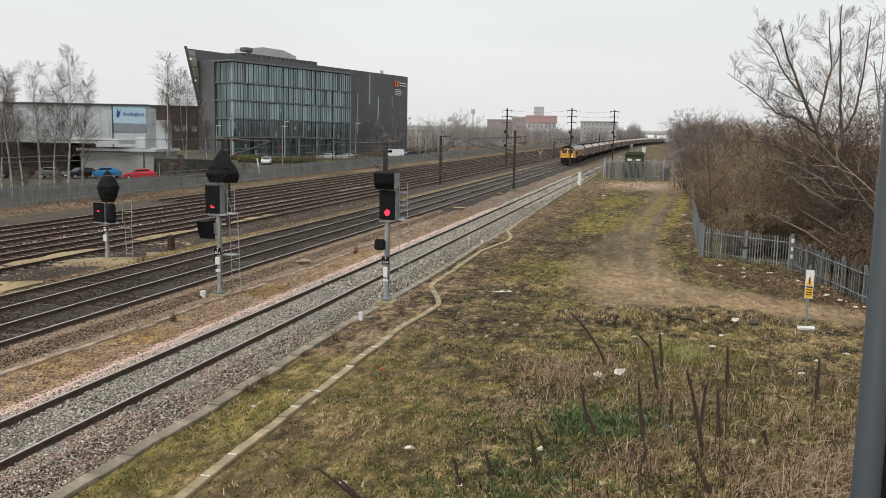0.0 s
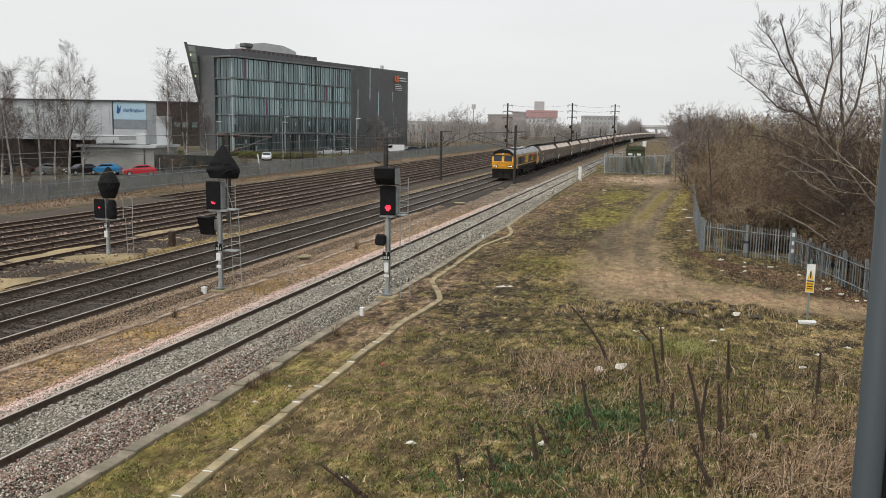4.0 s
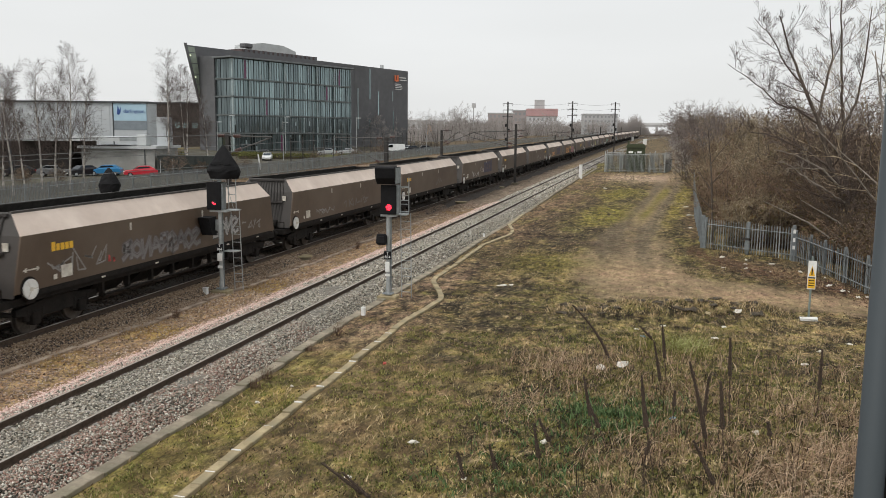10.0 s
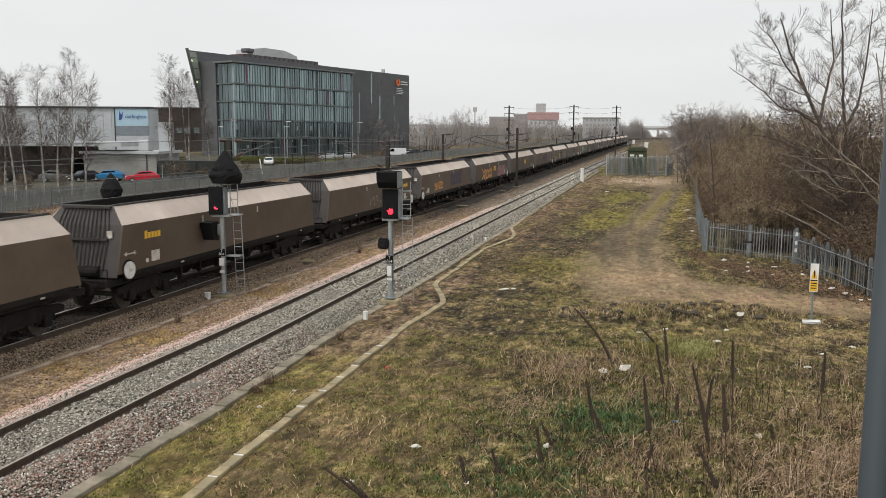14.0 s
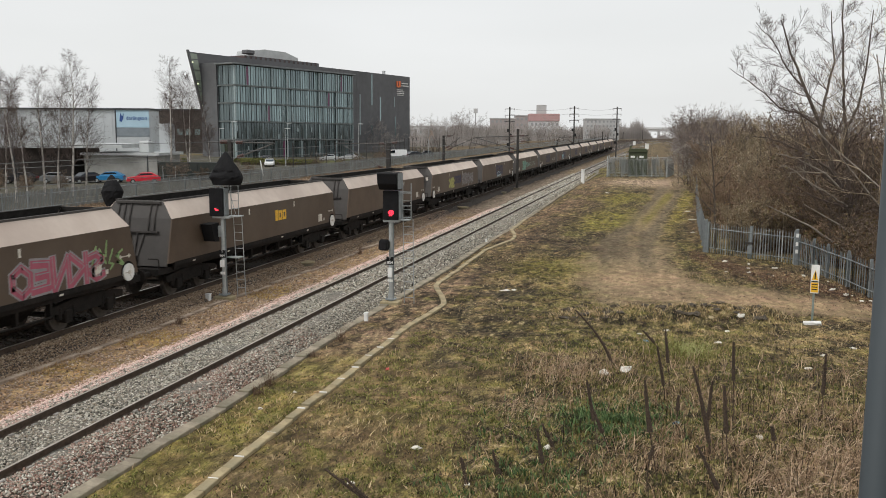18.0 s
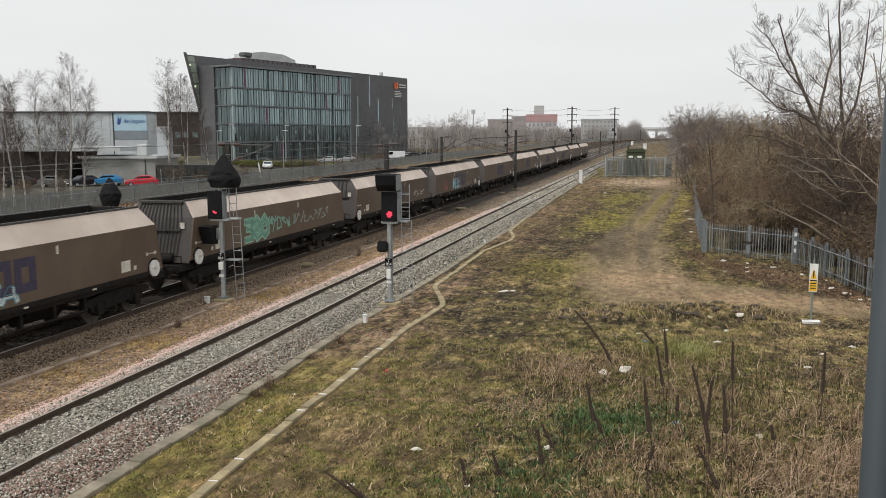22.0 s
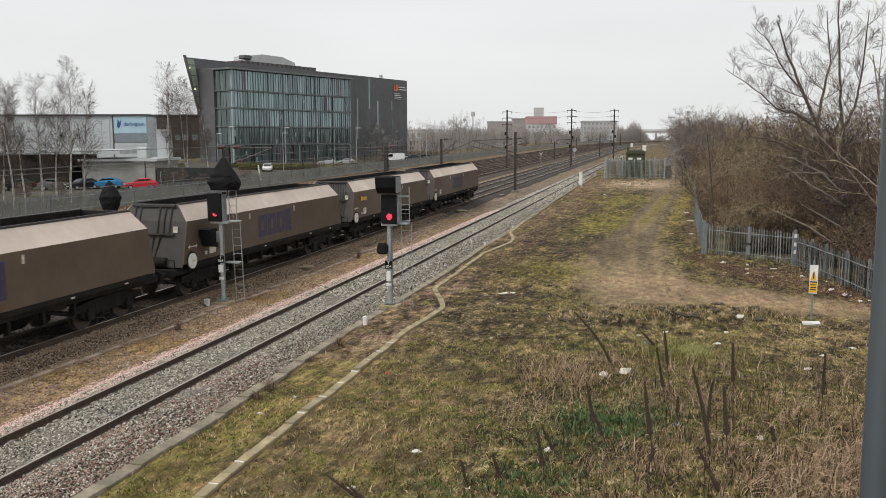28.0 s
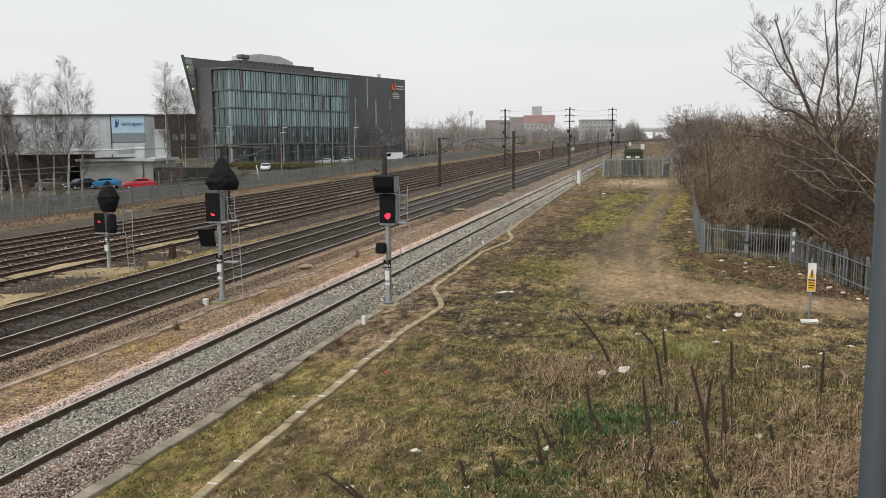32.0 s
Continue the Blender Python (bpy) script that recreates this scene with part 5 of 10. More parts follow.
def motions():
    """The train runs through; its wheels roll."""
    for ob, off, rev in train:
        rows = []
        for t, s in RUN:
            a, b = course(s + off, FAST_C), course(s + off + W_LEN, FAST_C)
            yaw, tip = math.degrees(math.atan2(a[0] - b[0], W_LEN)), math.degrees(math.atan2(b[2] - a[2], W_LEN))
            rows.append((t, pose(*b, -tip, 0, 180 + yaw) if rev else pose(*a, tip, 0, yaw)))
        walk(ob, rows)
    lead = {}
    for ob, r in axles:
        if r in lead:
            ob.rotation_mode = "QUATERNION"
            ob.animation_data_create()
            ob.animation_data.action = lead[r].animation_data.action
            ob.animation_data.action_slot = lead[r].animation_data.action_slot
            continue
        times = [k / 30 for k in range(0, 32 * 30 + 1)]
        walk(ob, [(t, pose(0, 0, 0, math.degrees((along(0) - along(t)) / r) % 360, 0, 0)) for t in times])
        lead[r] = ob

# ---- signals ----
def bag(bm, x, y, z0, z1, w, d, seed, peak=0.10, belly=0.22, foot=0.72):
    """A tear-shaped black housing: broadest low down, drawn to a point, its skin ridged by hoods."""
    n, m = 24, 14
    rings = []
    for j in range(m + 1):
        t = j / m
        z = z0 + (z1 - z0) * t
        k = foot + (1 - foot) * math.sin(t / belly * math.pi / 2) if t < belly else peak + (1 - peak) * (1 - ((t - belly) / (1 - belly)) ** 1.15)
        if j == m:
            k *= 0.6
        ring_v = []
        for i in range(n):
            a = 2 * math.pi * i / n
            lump = 1 + 0.035 * math.sin(3 * a + seed + 4 * t) + 0.08 * wobble(math.cos(a) * 3 + seed, z * 6 + math.sin(a) * 3) + 0.018 * math.sin(z * 19 + seed + 1.5 * math.sin(a * 2))
            ring_v.append(bm.verts.new((x + w / 2 * k * lump * math.cos(a), y + d / 2 * k * lump * math.sin(a), z)))
        rings.append(ring_v)
    for r0, r1 in zip(rings, rings[1:]):
        for i in range(n):
            bm.faces.new((r0[i], r0[(i + 1) % n], r1[(i + 1) % n], r1[i]))
    bm.faces.new(rings[0][::-1])
    bm.faces.new(rings[-1])


def hoods(parent, x, y, z0, z1, w, d, belly):
    """Rows of short hoods over the lamps of a tear-shaped housing."""
    for j in range(2):
        t = belly * 0.9 + (0.80 - belly) * j / 3
        hw = w / 2 * (1 - (t - belly) / (1 - belly)) * 0.75
        z = z0 + (z1 - z0) * t
        k_n = 7
        for k in range(k_n):
            bm = B()
            xa, xb = x - hw + 2 * hw * k / k_n, x - hw + 2 * hw * (k + 1) / k_n
            dz = 0.025 * math.sin(k * 2.3 + j)
            block(bm, xa, xb, y - d * 0.5 * (1 - t * 0.8) - 0.03 - 0.02 * (k % 2), y, z + dz, z + dz + 0.035)
            part("lamp_hood", bm, M_BACK, parent)


def ladder(parent, x, y0, z0, y1, z1, w, step_gap=0.28, r=0.016):
    for s in (-1, 1):
        bm = B()
        rod(bm, (x + s * w / 2, y0, z0), (x + s * w / 2, y1, z1), r, n=6)
        part("ladder_stile", bm, M_GALV, parent)
    k = int((z1 - z0) / step_gap)
    for i in range(1, k):
        t = i / k
        bm = B()
        rod(bm, (x - w / 2, y0 + (y1 - y0) * t, z0 + (z1 - z0) * t), (x + w / 2, y0 + (y1 - y0) * t, z0 + (z1 - z0) * t), r * 0.75, n=5)
        part("ladder_rung", bm, M_GALV, parent)


def led_cluster(parent, x, y, z, r, lit, dots):
    bm = B()
    rod(bm, (x, y, z), (x, y - 0.02, z), r, n=20)
    lens = part("lens", bm, M_LENS, parent)
    bm = B()
    for i, (dx, dz) in enumerate(dots):
        rod(bm, (x + dx * r, y - 0.02, z + dz * r), (x + dx * r, y - 0.032, z + dz * r), r * 0.21, n=8)
    part("red_light", bm, M_RED_LAMP, lens, "glowing red light")


def plate_text(parent, x, y, z, w, h, line1, line2):
    bm = block(B(), x - w / 2, x + w / 2, y - 0.012, y, z - h / 2, z + h / 2, bevel=0.004)
    pl = part("number_plate", bm, M_BLACK, parent, "black plate with white characters")
    turn = Euler((radians(90), 0, 0)).to_matrix().to_4x4()
    if not line2:
        for dz in (0.23, -0.05, -0.28):
            part("plate_bar", block(B(), x - w * 0.28, x + w * 0.28, y - 0.018, y - 0.012, z + h * dz - 0.02, z + h * dz + 0.02), M_WHITE, pl)
        return
    words("plate_letter", line1, h * 0.5, M_WHITE, pl, Matrix.Translation((x, y - 0.016, z + h * 0.23)) @ turn)
    words("plate_digits", line2, h * 0.5, M_WHITE, pl, Matrix.Translation((x, y - 0.016, z - h * 0.22)) @ turn)


FULL = [(0, 0), (0.5, 0.2), (-0.45, 0.3), (0.1, 0.6), (-0.15, -0.5), (0.45, -0.4), (-0.5, -0.15), (0.2, -0.75), (0.72, -0.1), (0.05, 0.28), (-0.2, 0.75), (0.35, 0.62), (-0.72, 0.1), (0.2, -0.3), (-0.4, -0.65), (0.62, 0.5)]
PART = [(-0.5, 0.2), (-0.35, -0.15), (0.0, -0.35), (0.4, -0.4), (0.65, -0.25), (-0.1, 0.05)]


def signal_head(parent, x, y, z0, z1, w, z_lamp, dots, r=0.13):
    bm = B()
    block(bm, x - w / 2, x + w / 2, y, y + 0.05, z0, z1, bevel=0.02)
    plate_ob = part("backplate", bm, M_BACK, parent, "black signal backplate")
    bm = B()
    block(bm, x - w / 2 + 0.03, x + w / 2 + 0.05, y + 0.05, y + 0.34, z0 + 0.02, z1 - 0.02, bevel=0.02)
    part("signal_housing", bm, M_GALV_D, parent, "grey steel housing")
    led_cluster(plate_ob, x + 0.02, y, z_lamp, r, True, dots)


def signal_post(name, label, x, y, zp, l1, l2):
    t = thing(name, pose(x, y, 0), label, "railway signal", "colour-light signals")
    g = float(ground_z(x, y))
    bm = B()
    rod(bm, (0, 0, g), (0, 0, zp), 0.075, n=14)
    rod(bm, (0, 0, g + 0.05), (0, 0, g + 0.45), 0.10, 0.085, n=14)
    part("post", bm, M_GALV, t, "galvanised tubular post")
    bm = B()
    block(bm, -0.34, 0.34, -0.26, 0.26, g - 0.05, g + 0.12, bevel=0.03)
    part("foundation", bm, M_CONCRETE, t, "concrete foundation block")
    bm = B()
    block(bm, -0.17, 0.17, -0.17, 0.17, g + 0.16, g + 0.19)
    for sx in (-1, 1):
        for sy in (-1, 1):
            rod(bm, (sx * 0.13, sy * 0.13, g + 0.19), (sx * 0.13, sy * 0.13, g + 0.24), 0.018, n=6)
    part("base_plate", bm, M_GALV_D, t)
    bm = B()
    rod(bm, (0.09, 0.03, g + 0.2), (0.09, 0.03, zp - 0.2), 0.022, n=6)
    part("conduit", bm, M_GALV_D, t)
    plate_text(t, 0, -0.09, l1, 0.27, 0.28, "T", l2)
    return t


sr = signal_post("railway_signal", "red colour-light signal on a galvanised post, number 854", -8.9, 28.1, 2.95, 1.44, "854")
signal_head(sr, 0.05, -0.18, 2.88, 3.90, 0.56, 3.13, FULL, 0.115)
bm = B()
prism(bm, [(-0.52, 4.50), (-0.46, 4.14), (-0.26, 3.93), (0.25, 3.93), (0.25, 4.52), (-0.40, 4.54)], "x", -0.34, 0.36)
bmesh.ops.bevel(bm, geom=bm.edges[:], offset=0.02, segments=1, affect="EDGES")
hood = part("indicator_hood", bm, M_BACK, sr, "deep black hood over the route indicator")
part("indicator_side", block(B(), 0.362, 0.372, -0.36, 0.24, 3.96, 4.50), M_GALV_D, hood)
part("head_bracket", block(B(), -0.25, 0.30, -0.12, 0.16, 2.80, 2.88), M_GALV, sr)
bm = B()
prism(bm, [(-0.34, 2.16), (-0.40, 1.86), (-0.16, 1.80), (-0.02, 1.92), (-0.02, 2.12), (-0.20, 2.22)], "x", -0.20, 0.12)
bmesh.ops.bevel(bm, geom=bm.edges[:], offset=0.035, segments=2, affect="EDGES")
sub = part("subsidiary_signal", bm, M_BACK, sr, "small black subsidiary light")
sub.matrix_basis = pose(-0.14, 0, 0)
part("white_box", block(B(), -0.075, 0.075, -0.15, -0.07, 0.86, 1.20, bevel=0.01), M_WHITE, sr, "white equipment box")
part("label_tag", block(B(), -0.09, 0.09, -0.11, -0.075, 0.70, 0.78), M_WHITE, sr)
ladder(sr, 0.55, 0.40, -0.2, 0.26, 2.9, 0.36)
ladder(sr, 0.50, 0.30, 2.9, 0.30, 4.15, 0.30)
for z in (2.95, 3.35, 3.80):
    bm = B()
    rod(bm, (0.30, 0.2, z), (0.66, 0.30, z), 0.018, n=6)
    part("guard_hoop", bm, M_GALV, sr)
part("platform", block(B(), 0.22, 0.62, 0.05, 0.45, 2.84, 2.88), M_GALV, sr, "small grated platform")

sm = signal_post("railway_signal", "red colour-light signal with a black tear-shaped indicator, number 864", -15.64, 28.6, 3.9, 1.36, "864")
signal_head(sm, -0.14, -0.2, 2.78, 3.82, 0.58, 3.04, PART, 0.10)
bm = B()
bag(bm, 0.20, 0.0, 3.94, 5.18, 1.34, 0.70, 1.3, 0.06, 0.24, 0.80)
ind = part("wrapped_indicator", bm, M_BACK, sm, "tear-shaped black junction indicator housing")
hoods(ind, 0.20, 0.0, 3.94, 5.18, 1.34, 0.70, 0.24)
bm = B()
prism(bm, [(-0.55, 2.50), (-0.50, 2.42), (-0.28, 1.84), (0.05, 1.80), (0.05, 2.52)], "x", -0.62, -0.18)
part("subsidiary_signal", bm, M_BACK, sm, "hooded black subsidiary signal")
part("head_bracket", block(B(), -0.35, 0.35, -0.14, 0.16, 2.70, 2.78), M_GALV, sm)
part("sub_bracket", block(B(), -0.30, 0.08, -0.05, 0.05, 2.0, 2.4), M_GALV, sm)
part("white_box", block(B(), -0.085, 0.085, -0.15, -0.07, 0.86, 1.14, bevel=0.01), M_WHITE, sm, "white equipment box")
part("label_tag", block(B(), -0.09, 0.09, -0.11, -0.075, 0.58, 0.68), M_WHITE, sm)
ladder(sm, 0.46, 0.48, -0.3, 0.30, 2.75, 0.34)
ladder(sm, 0.36, 0.30, 2.75, 0.30, 4.2, 0.30)
part("platform", block(B(), 0.15, 0.62, 0.05, 0.50, 2.74, 2.78), M_GALV, sm, "small grated platform")
part("step_plate", block(B(), 0.05, 0.58, 0.1, 0.46, 1.18, 1.22), M_GALV, sm)
for dx in (-0.45, 0.5):
    bm = B()
    rod(bm, (dx * 0.5, 0, 3.9), (dx, 0.1, 2.85), 0.01, n=4)
    part("stay", bm, M_GALV, sm)

sl = signal_post("railway_signal", "red signal and black tear-shaped indicator on a short post", -24.76, 34.66, 2.2, 1.18, "")
signal_head(sl, -0.26, -0.2, 1.52, 2.42, 0.56, 2.03, PART, 0.075)
bm = B()
bag(bm, 0.16, 0.0, 2.46, 3.92, 1.06, 0.7, 4.1, 0.14, 0.50, 0.58)
ind = part("wrapped_indicator", bm, M_BACK, sl, "tear-shaped black junction indicator housing")
hoods(ind, 0.16, 0.0, 2.46, 3.86, 1.06, 0.70, 0.55)
bm = B()
bag(bm, 0.36, -0.1, 1.50, 2.40, 0.50, 0.4, 2.2, 0.7, 0.3, 0.85)
part("wrapped_lamp", bm, M_BACK, sl, "second head tied up in black sheeting")
part("head_bracket", block(B(), -0.55, 0.60, -0.14, 0.16, 1.44, 1.51), M_GALV, sl)
part("white_box", block(B(), -0.085, 0.085, -0.15, -0.07, 0.62, 0.92, bevel=0.01), M_WHITE, sl, "white equipment box")
ladder(sl, 0.95, 0.4, -0.3, 0.3, 1.5, 0.34)
bm = B()
for a, b in (((0.6, 0.4, 1.5), (0.6, 0.4, 2.5)), ((1.1, 0.4, 1.5), (1.1, 0.4, 2.5)), ((0.6, 0.4, 2.5), (1.1, 0.4, 2.5)), ((0.6, 0.4, 2.0), (1.1, 0.4, 2.0))):
    rod(bm, a, b, 0.02, n=5)
part("guard_rail", bm, M_GALV, sl)

# ---- overhead line ----
M_ARM = surface("dull_steel_tube", (0.060, 0.058, 0.056), (0.120, 0.115, 0.110), 4, 0.7, 0.1, 0.05)


def mast(x, y, h, arms=(), tall=False, w=0.24):
    t = thing("overhead_line_mast", pose(x, y, 0), "dark steel overhead line mast" + (" with high feeder wires" if tall else " with registration arms"), "mast", "overhead line masts")
    g = float(ground_z(x, y))
    bm = B()
    # H-section
    block(bm, -w / 2, w / 2, -w / 2, -w / 2 + 0.03, g, h)
    block(bm, -w / 2, w / 2, w / 2 - 0.03, w / 2, g, h)
    block(bm, -0.015, 0.015, -w / 2 + 0.03, w / 2 - 0.03, g, h)
    part("mast_column", bm, M_MAST, t)
    part("mast_base", block(B(), -0.35, 0.35, -0.35, 0.35, g - 0.05, g + 0.18, bevel=0.03), M_CONC_DARK, t)
    for (x0, z0, x1, z1) in arms:
        bm = B()
        rod(bm, (x0, 0, z0), (x1, 0, z1), 0.042, n=6)
        part("arm", bm, M_ARM, t, "dull steel registration tube")
        bm = B()
        d = Vector((x1 - x0, 0, z1 - z0)).normalized()
        for k in range(4):
            c = Vector((x0, 0, z0)) + d * (0.35 + 0.12 * k)
            rod(bm, c - d * 0.035, c + d * 0.035, 0.115, n=10)
        part("insulator", bm, M_INSUL, t, "ribbed brown insulator")
    if tall:
        for z in (h - 0.4, h - 1.5, h - 2.6):
            bm = B()
            block(bm, -0.9, 0.9, -0.06, 0.06, z, z + 0.10)
            part("crossarm", bm, M_MAST, t)
            for sx in (-0.8, 0.8):
                bm = B()
                for k in range(4):
                    rod(bm, (sx, 0, z - 0.05 - 0.1 * k), (sx, 0, z - 0.08 - 0.1 * k), 0.10, n=8)
                part("insulator", bm, M_INSUL, t)
        for sx, z in ((-0.28, h * 0.60), (0.26, h * 0.52), (-0.26, h * 0.38)):
            part("switch_box", block(B(), sx - 0.14, sx + 0.14, -0.16, 0.16, z, z + 0.55, bevel=0.02), M_BLACK, t)
    return t


mast(-26.0, 48.8, 5.5, ((0.1, 5.35, -1.5, 5.35), (0.2, 4.3, 3.0, 5.3), (0.1, 5.35, 3.0, 5.3)))
mast(-24.67, 77.2, 5.17, ((-0.34, 2.6, -4.51, 4.88), (-0.1, 5.07, -5.24, 5.09), (0.1, 5.12, 1.46, 5.26)), False, 0.35)
mast(-24.12, 96.6, 5.89, ((0.09, 4.3, 1.97, 5.7), (0.09, 5.84, 1.13, 5.89), (0.28, 4.2, 3.66, 5.61)))
mast(-14.99, 94.0, 6.65, ((-0.09, 4.38, -4.9, 5.7), (-0.09, 5.89, -4.9, 5.7), (-0.09, 5.89, 1.13, 5.99), (0.09, 5.23, 1.32, 5.42), (-0.09, 4.01, -5.28, 5.14)))
mast(-25.59, 150.9, 11.08, ((0.09, 4.75, 2.78, 5.62),), True, 0.23)
mast(-14.75, 157.0, 11.4, ((-0.09, 4.93, -2.59, 5.71), (-0.09, 5.88, -2.59, 5.71)), True, 0.23)
mast(-7.99, 175.9, 11.91, ((-0.09, 5.28, -2.04, 5.96),), True, 0.23)
mast(-22.64, 200.1, 5.2, ((0.08, 4.78, 2.69, 5.29),))
mast(-13.6, 222.6, 7.3, ((-0.08, 5.12, -2.69, 5.62), (-0.08, 6.04, -2.69, 5.62)))
mast(-32.14, 365.3, 6.71, ((0.09, 5.25, 2.74, 5.89),))
mast(-14.93, 394.3, 8.43, ((-0.09, 5.23, -3.0, 5.89),))
mast(-9.0, 560.0, 11.0, (), False, 0.3)
mast(-25.5, 520.0, 8.0, ((0.1, 5.2, 3.2, 5.9),))


def wire(label, pts, r=0.014):
    """One thin three-sided strand through the points."""
    bm = B()
    rings = []
    for p in pts:
        rings.append([bm.verts.new((p[0] + r * math.cos(a), p[1], p[2] + r * math.sin(a))) for a in (1.57, 3.67, 5.76)])
    for r0, r1 in zip(rings, rings[1:]):
        for i in range(3):
            bm.faces.new((r0[i], r0[(i + 1) % 3], r1[(i + 1) % 3], r1[i]))
    ob = part("overhead_wire", bm, M_WIRE)
    return tagged(ob, label, "wire", "overhead wires")


def catenary(x, z, sag, ys, rise):
    pts_c, pts_m = [], []
    for a, b in zip(ys, ys[1:]):
        for k in range(6):
            u = k / 6
            pts_c.append(course(a + (b - a) * u, x, z))
            pts_m.append(course(a + (b - a) * u, x, z + rise - sag * 4 * u * (1 - u)))
    wire("thin contact wire over the running line", pts_c[::3], 0.012)
    wire("sagging catenary wire over the running line", pts_m, 0.013)
    bm = B()
    for a, b in zip(ys, ys[1:]):
        for k in range(1, 6):
            u = k / 6
            yy = a + (b - a) * u
            rod(bm, course(yy, x, z), course(yy, x, z + rise - sag * 4 * u * (1 - u)), 0.006, n=3, caps=False)
    tagged(part("dropper_wires", bm, M_WIRE), "thin droppers between contact and catenary wire", "wire", kind="stuff")


catenary(FAST_C, 4.25, 0.35, [-30, 46, 94, 157, 222.6, 394, 520], 1.0)
catenary(FAST_B, 4.62, 0.35, [-30, 48.8, 96.6, 150.9, 222.6, 365, 520], 1.0)
for x0, z0, x1, z1 in ((-25.59, 10.74, -14.75, 11.05), (-14.75, 11.05, -7.99, 11.57), (-25.59, 9.78, -14.75, 10.11), (-14.75, 10.11, -7.99, 10.64), (-14.75, 9.07, -7.99, 9.7)):
    y0 = 150.9 if x0 < -20 else 157
    y1 = 157 if x0 < -20 else 175.9
    pts = [(x0 + (x1 - x0) * u, y0 + (y1 - y0) * u, z0 + (z1 - z0) * u - 1.1 * 4 * u * (1 - u) * 0.35) for u in (0, 0.2, 0.4, 0.6, 0.8, 1)]
    wire("slack feeder wire between tall masts", pts, 0.02)

# ---- concrete cable route and edging along the near track ----
def trough_run(label, pts, w, h, gap, material, mark=None, drop=0.0):
    t = thing("cable_trough", label=label, category="cable trough", group="cable troughs", kind="structure")
    rng = random.Random(len(pts))
    me = None
    for (ax, ay), (bx, by) in zip(pts, pts[1:]):
        d = Vector((bx - ax, by - ay))
        k = max(1, round(d.length / gap))
        ang = math.degrees(math.atan2(d.y, d.x)) - 90
        for i in range(k):
            u = (i + 0.5) / k
            if me is None:
                bm = block(B(), -w / 2, w / 2, -gap / 2 + 0.008, gap / 2 - 0.008, -0.25, h, bevel=0.012)
                me = bpy.data.meshes.new("lid")
                bm.to_mesh(me)
                bm.free()
                me.materials.append(material)
            x, y = ax + d.x * u, ay + d.y * u
            z = float(ground_z(x, y)) - drop + rng.uniform(-0.012, 0.012)
            ob = shared("lid", me, t, pose(x, y, z, rng.uniform(-0.5, 0.5), rng.uniform(-0.8, 0.8), ang + rng.uniform(-0.7, 0.7)) @ Matrix.Diagonal((1, d.length / k / gap, 1, 1)))
    if mark:
        y = pts[0][1]
        for (ax, ay), (bx, by) in zip(pts[:6], pts[1:6]):
            d = Vector((bx - ax, by - ay))
            n = int(d.length / mark)
            for i in range(n):
                u = (i + 0.5) / n
                x, yy = ax + d.x * u, ay + d.y * u
                if yy > 26:
                    continue
                bm = block(B(), -w / 2 + 0.01, w / 2 - 0.01, -0.014, 0.014, h - 0.02, h + 0.004)
                o = part("pale_joint", bm, M_WHITE, t, "pale mortar joint")
                o.matrix_basis = pose(x, yy, float(ground_z(x, yy)) - drop + 0.008, 0, 0, math.degrees(math.atan2(d.y, d.x)) - 90)
    return t


trough_run("line of tan concrete cable trough lids winding beside the grass", [(-7.14, 6.0), (-7.14, 12.0), (-7.2, 14.0), (-7.24, 15.8), (-7.2, 18.2), (-7.25, 23.4), (-7.22, 25.9), (-7.08, 27.8), (-7.10, 28.6), (-7.34, 29.5), (-7.68, 30.5), (-8.05, 31.4), (-8.36, 32.3), (-8.48, 33.3), (-8.48, 36.9), (-8.48, 43.4), (-8.12, 45.8), (-7.88, 47.8), (-7.95, 49.4), (-8.3, 51.2), (-8.82, 53.4), (-8.95, 60.0)],
           0.20, 0.07, 0.92, M_CONCRETE, 0.95)
trough_run("mossy concrete edging along the foot of the ballast", [(-9.0, 5.0), (-9.0, 14.0), (-8.97, 21.4), (-9.05, 25.7), (-9.02, 32.3), (-8.97, 38.0), (-9.02, 46.3), (-9.3, 54.0), (-8.67, 94.2), (-8.1, 126.0)], 0.28, 0.14, 1.0, M_CONC_DARK, None, 0.02)
M_LID_BROWN = surface("rust_stained_concrete_lid", (0.27, 0.205, 0.15), (0.42, 0.335, 0.26), 5, 0.92, 0, 0.25, 30, (0.12, 0.085, 0.06), 0.8, 0.6, spread=0.18)
trough_run("buried concrete trough lids in the gravel between the lines", [(-15.6, 10.0), (-15.5, 22.0), (-15.35, 36.0), (-15.2, 60.0)], 0.17, 0.06, 1.0, M_LID_BROWN, None, 0.0)

# ---- plants: generators ----
M_BARK = surface("grey_brown_bark", (0.055, 0.042, 0.033), (0.13, 0.105, 0.085), 6, 0.95, 0, 0.4, 20)
M_BARK_PALE = surface("pale_weathered_bark", (0.16, 0.135, 0.11), (0.30, 0.26, 0.22), 5, 0.95, 0, 0.4, 20)
M_BIRCH = surface("white_birch_bark", (0.30, 0.27, 0.24), (0.62, 0.58, 0.53), 4, 0.85, 0, 0.2, 14, (0.06, 0.05, 0.045), 2.6, 0.8)
M_TWIG_BIRCH = islands("birch_twigs", [(0.070, 0.052, 0.046), (0.14, 0.110, 0.098), (0.095, 0.073, 0.064)])
M_TWIG = islands("bare_twigs", [(0.085, 0.064, 0.044), (0.30, 0.240, 0.165), (0.205, 0.163, 0.098), (0.48, 0.395, 0.29)], spread=0.35)
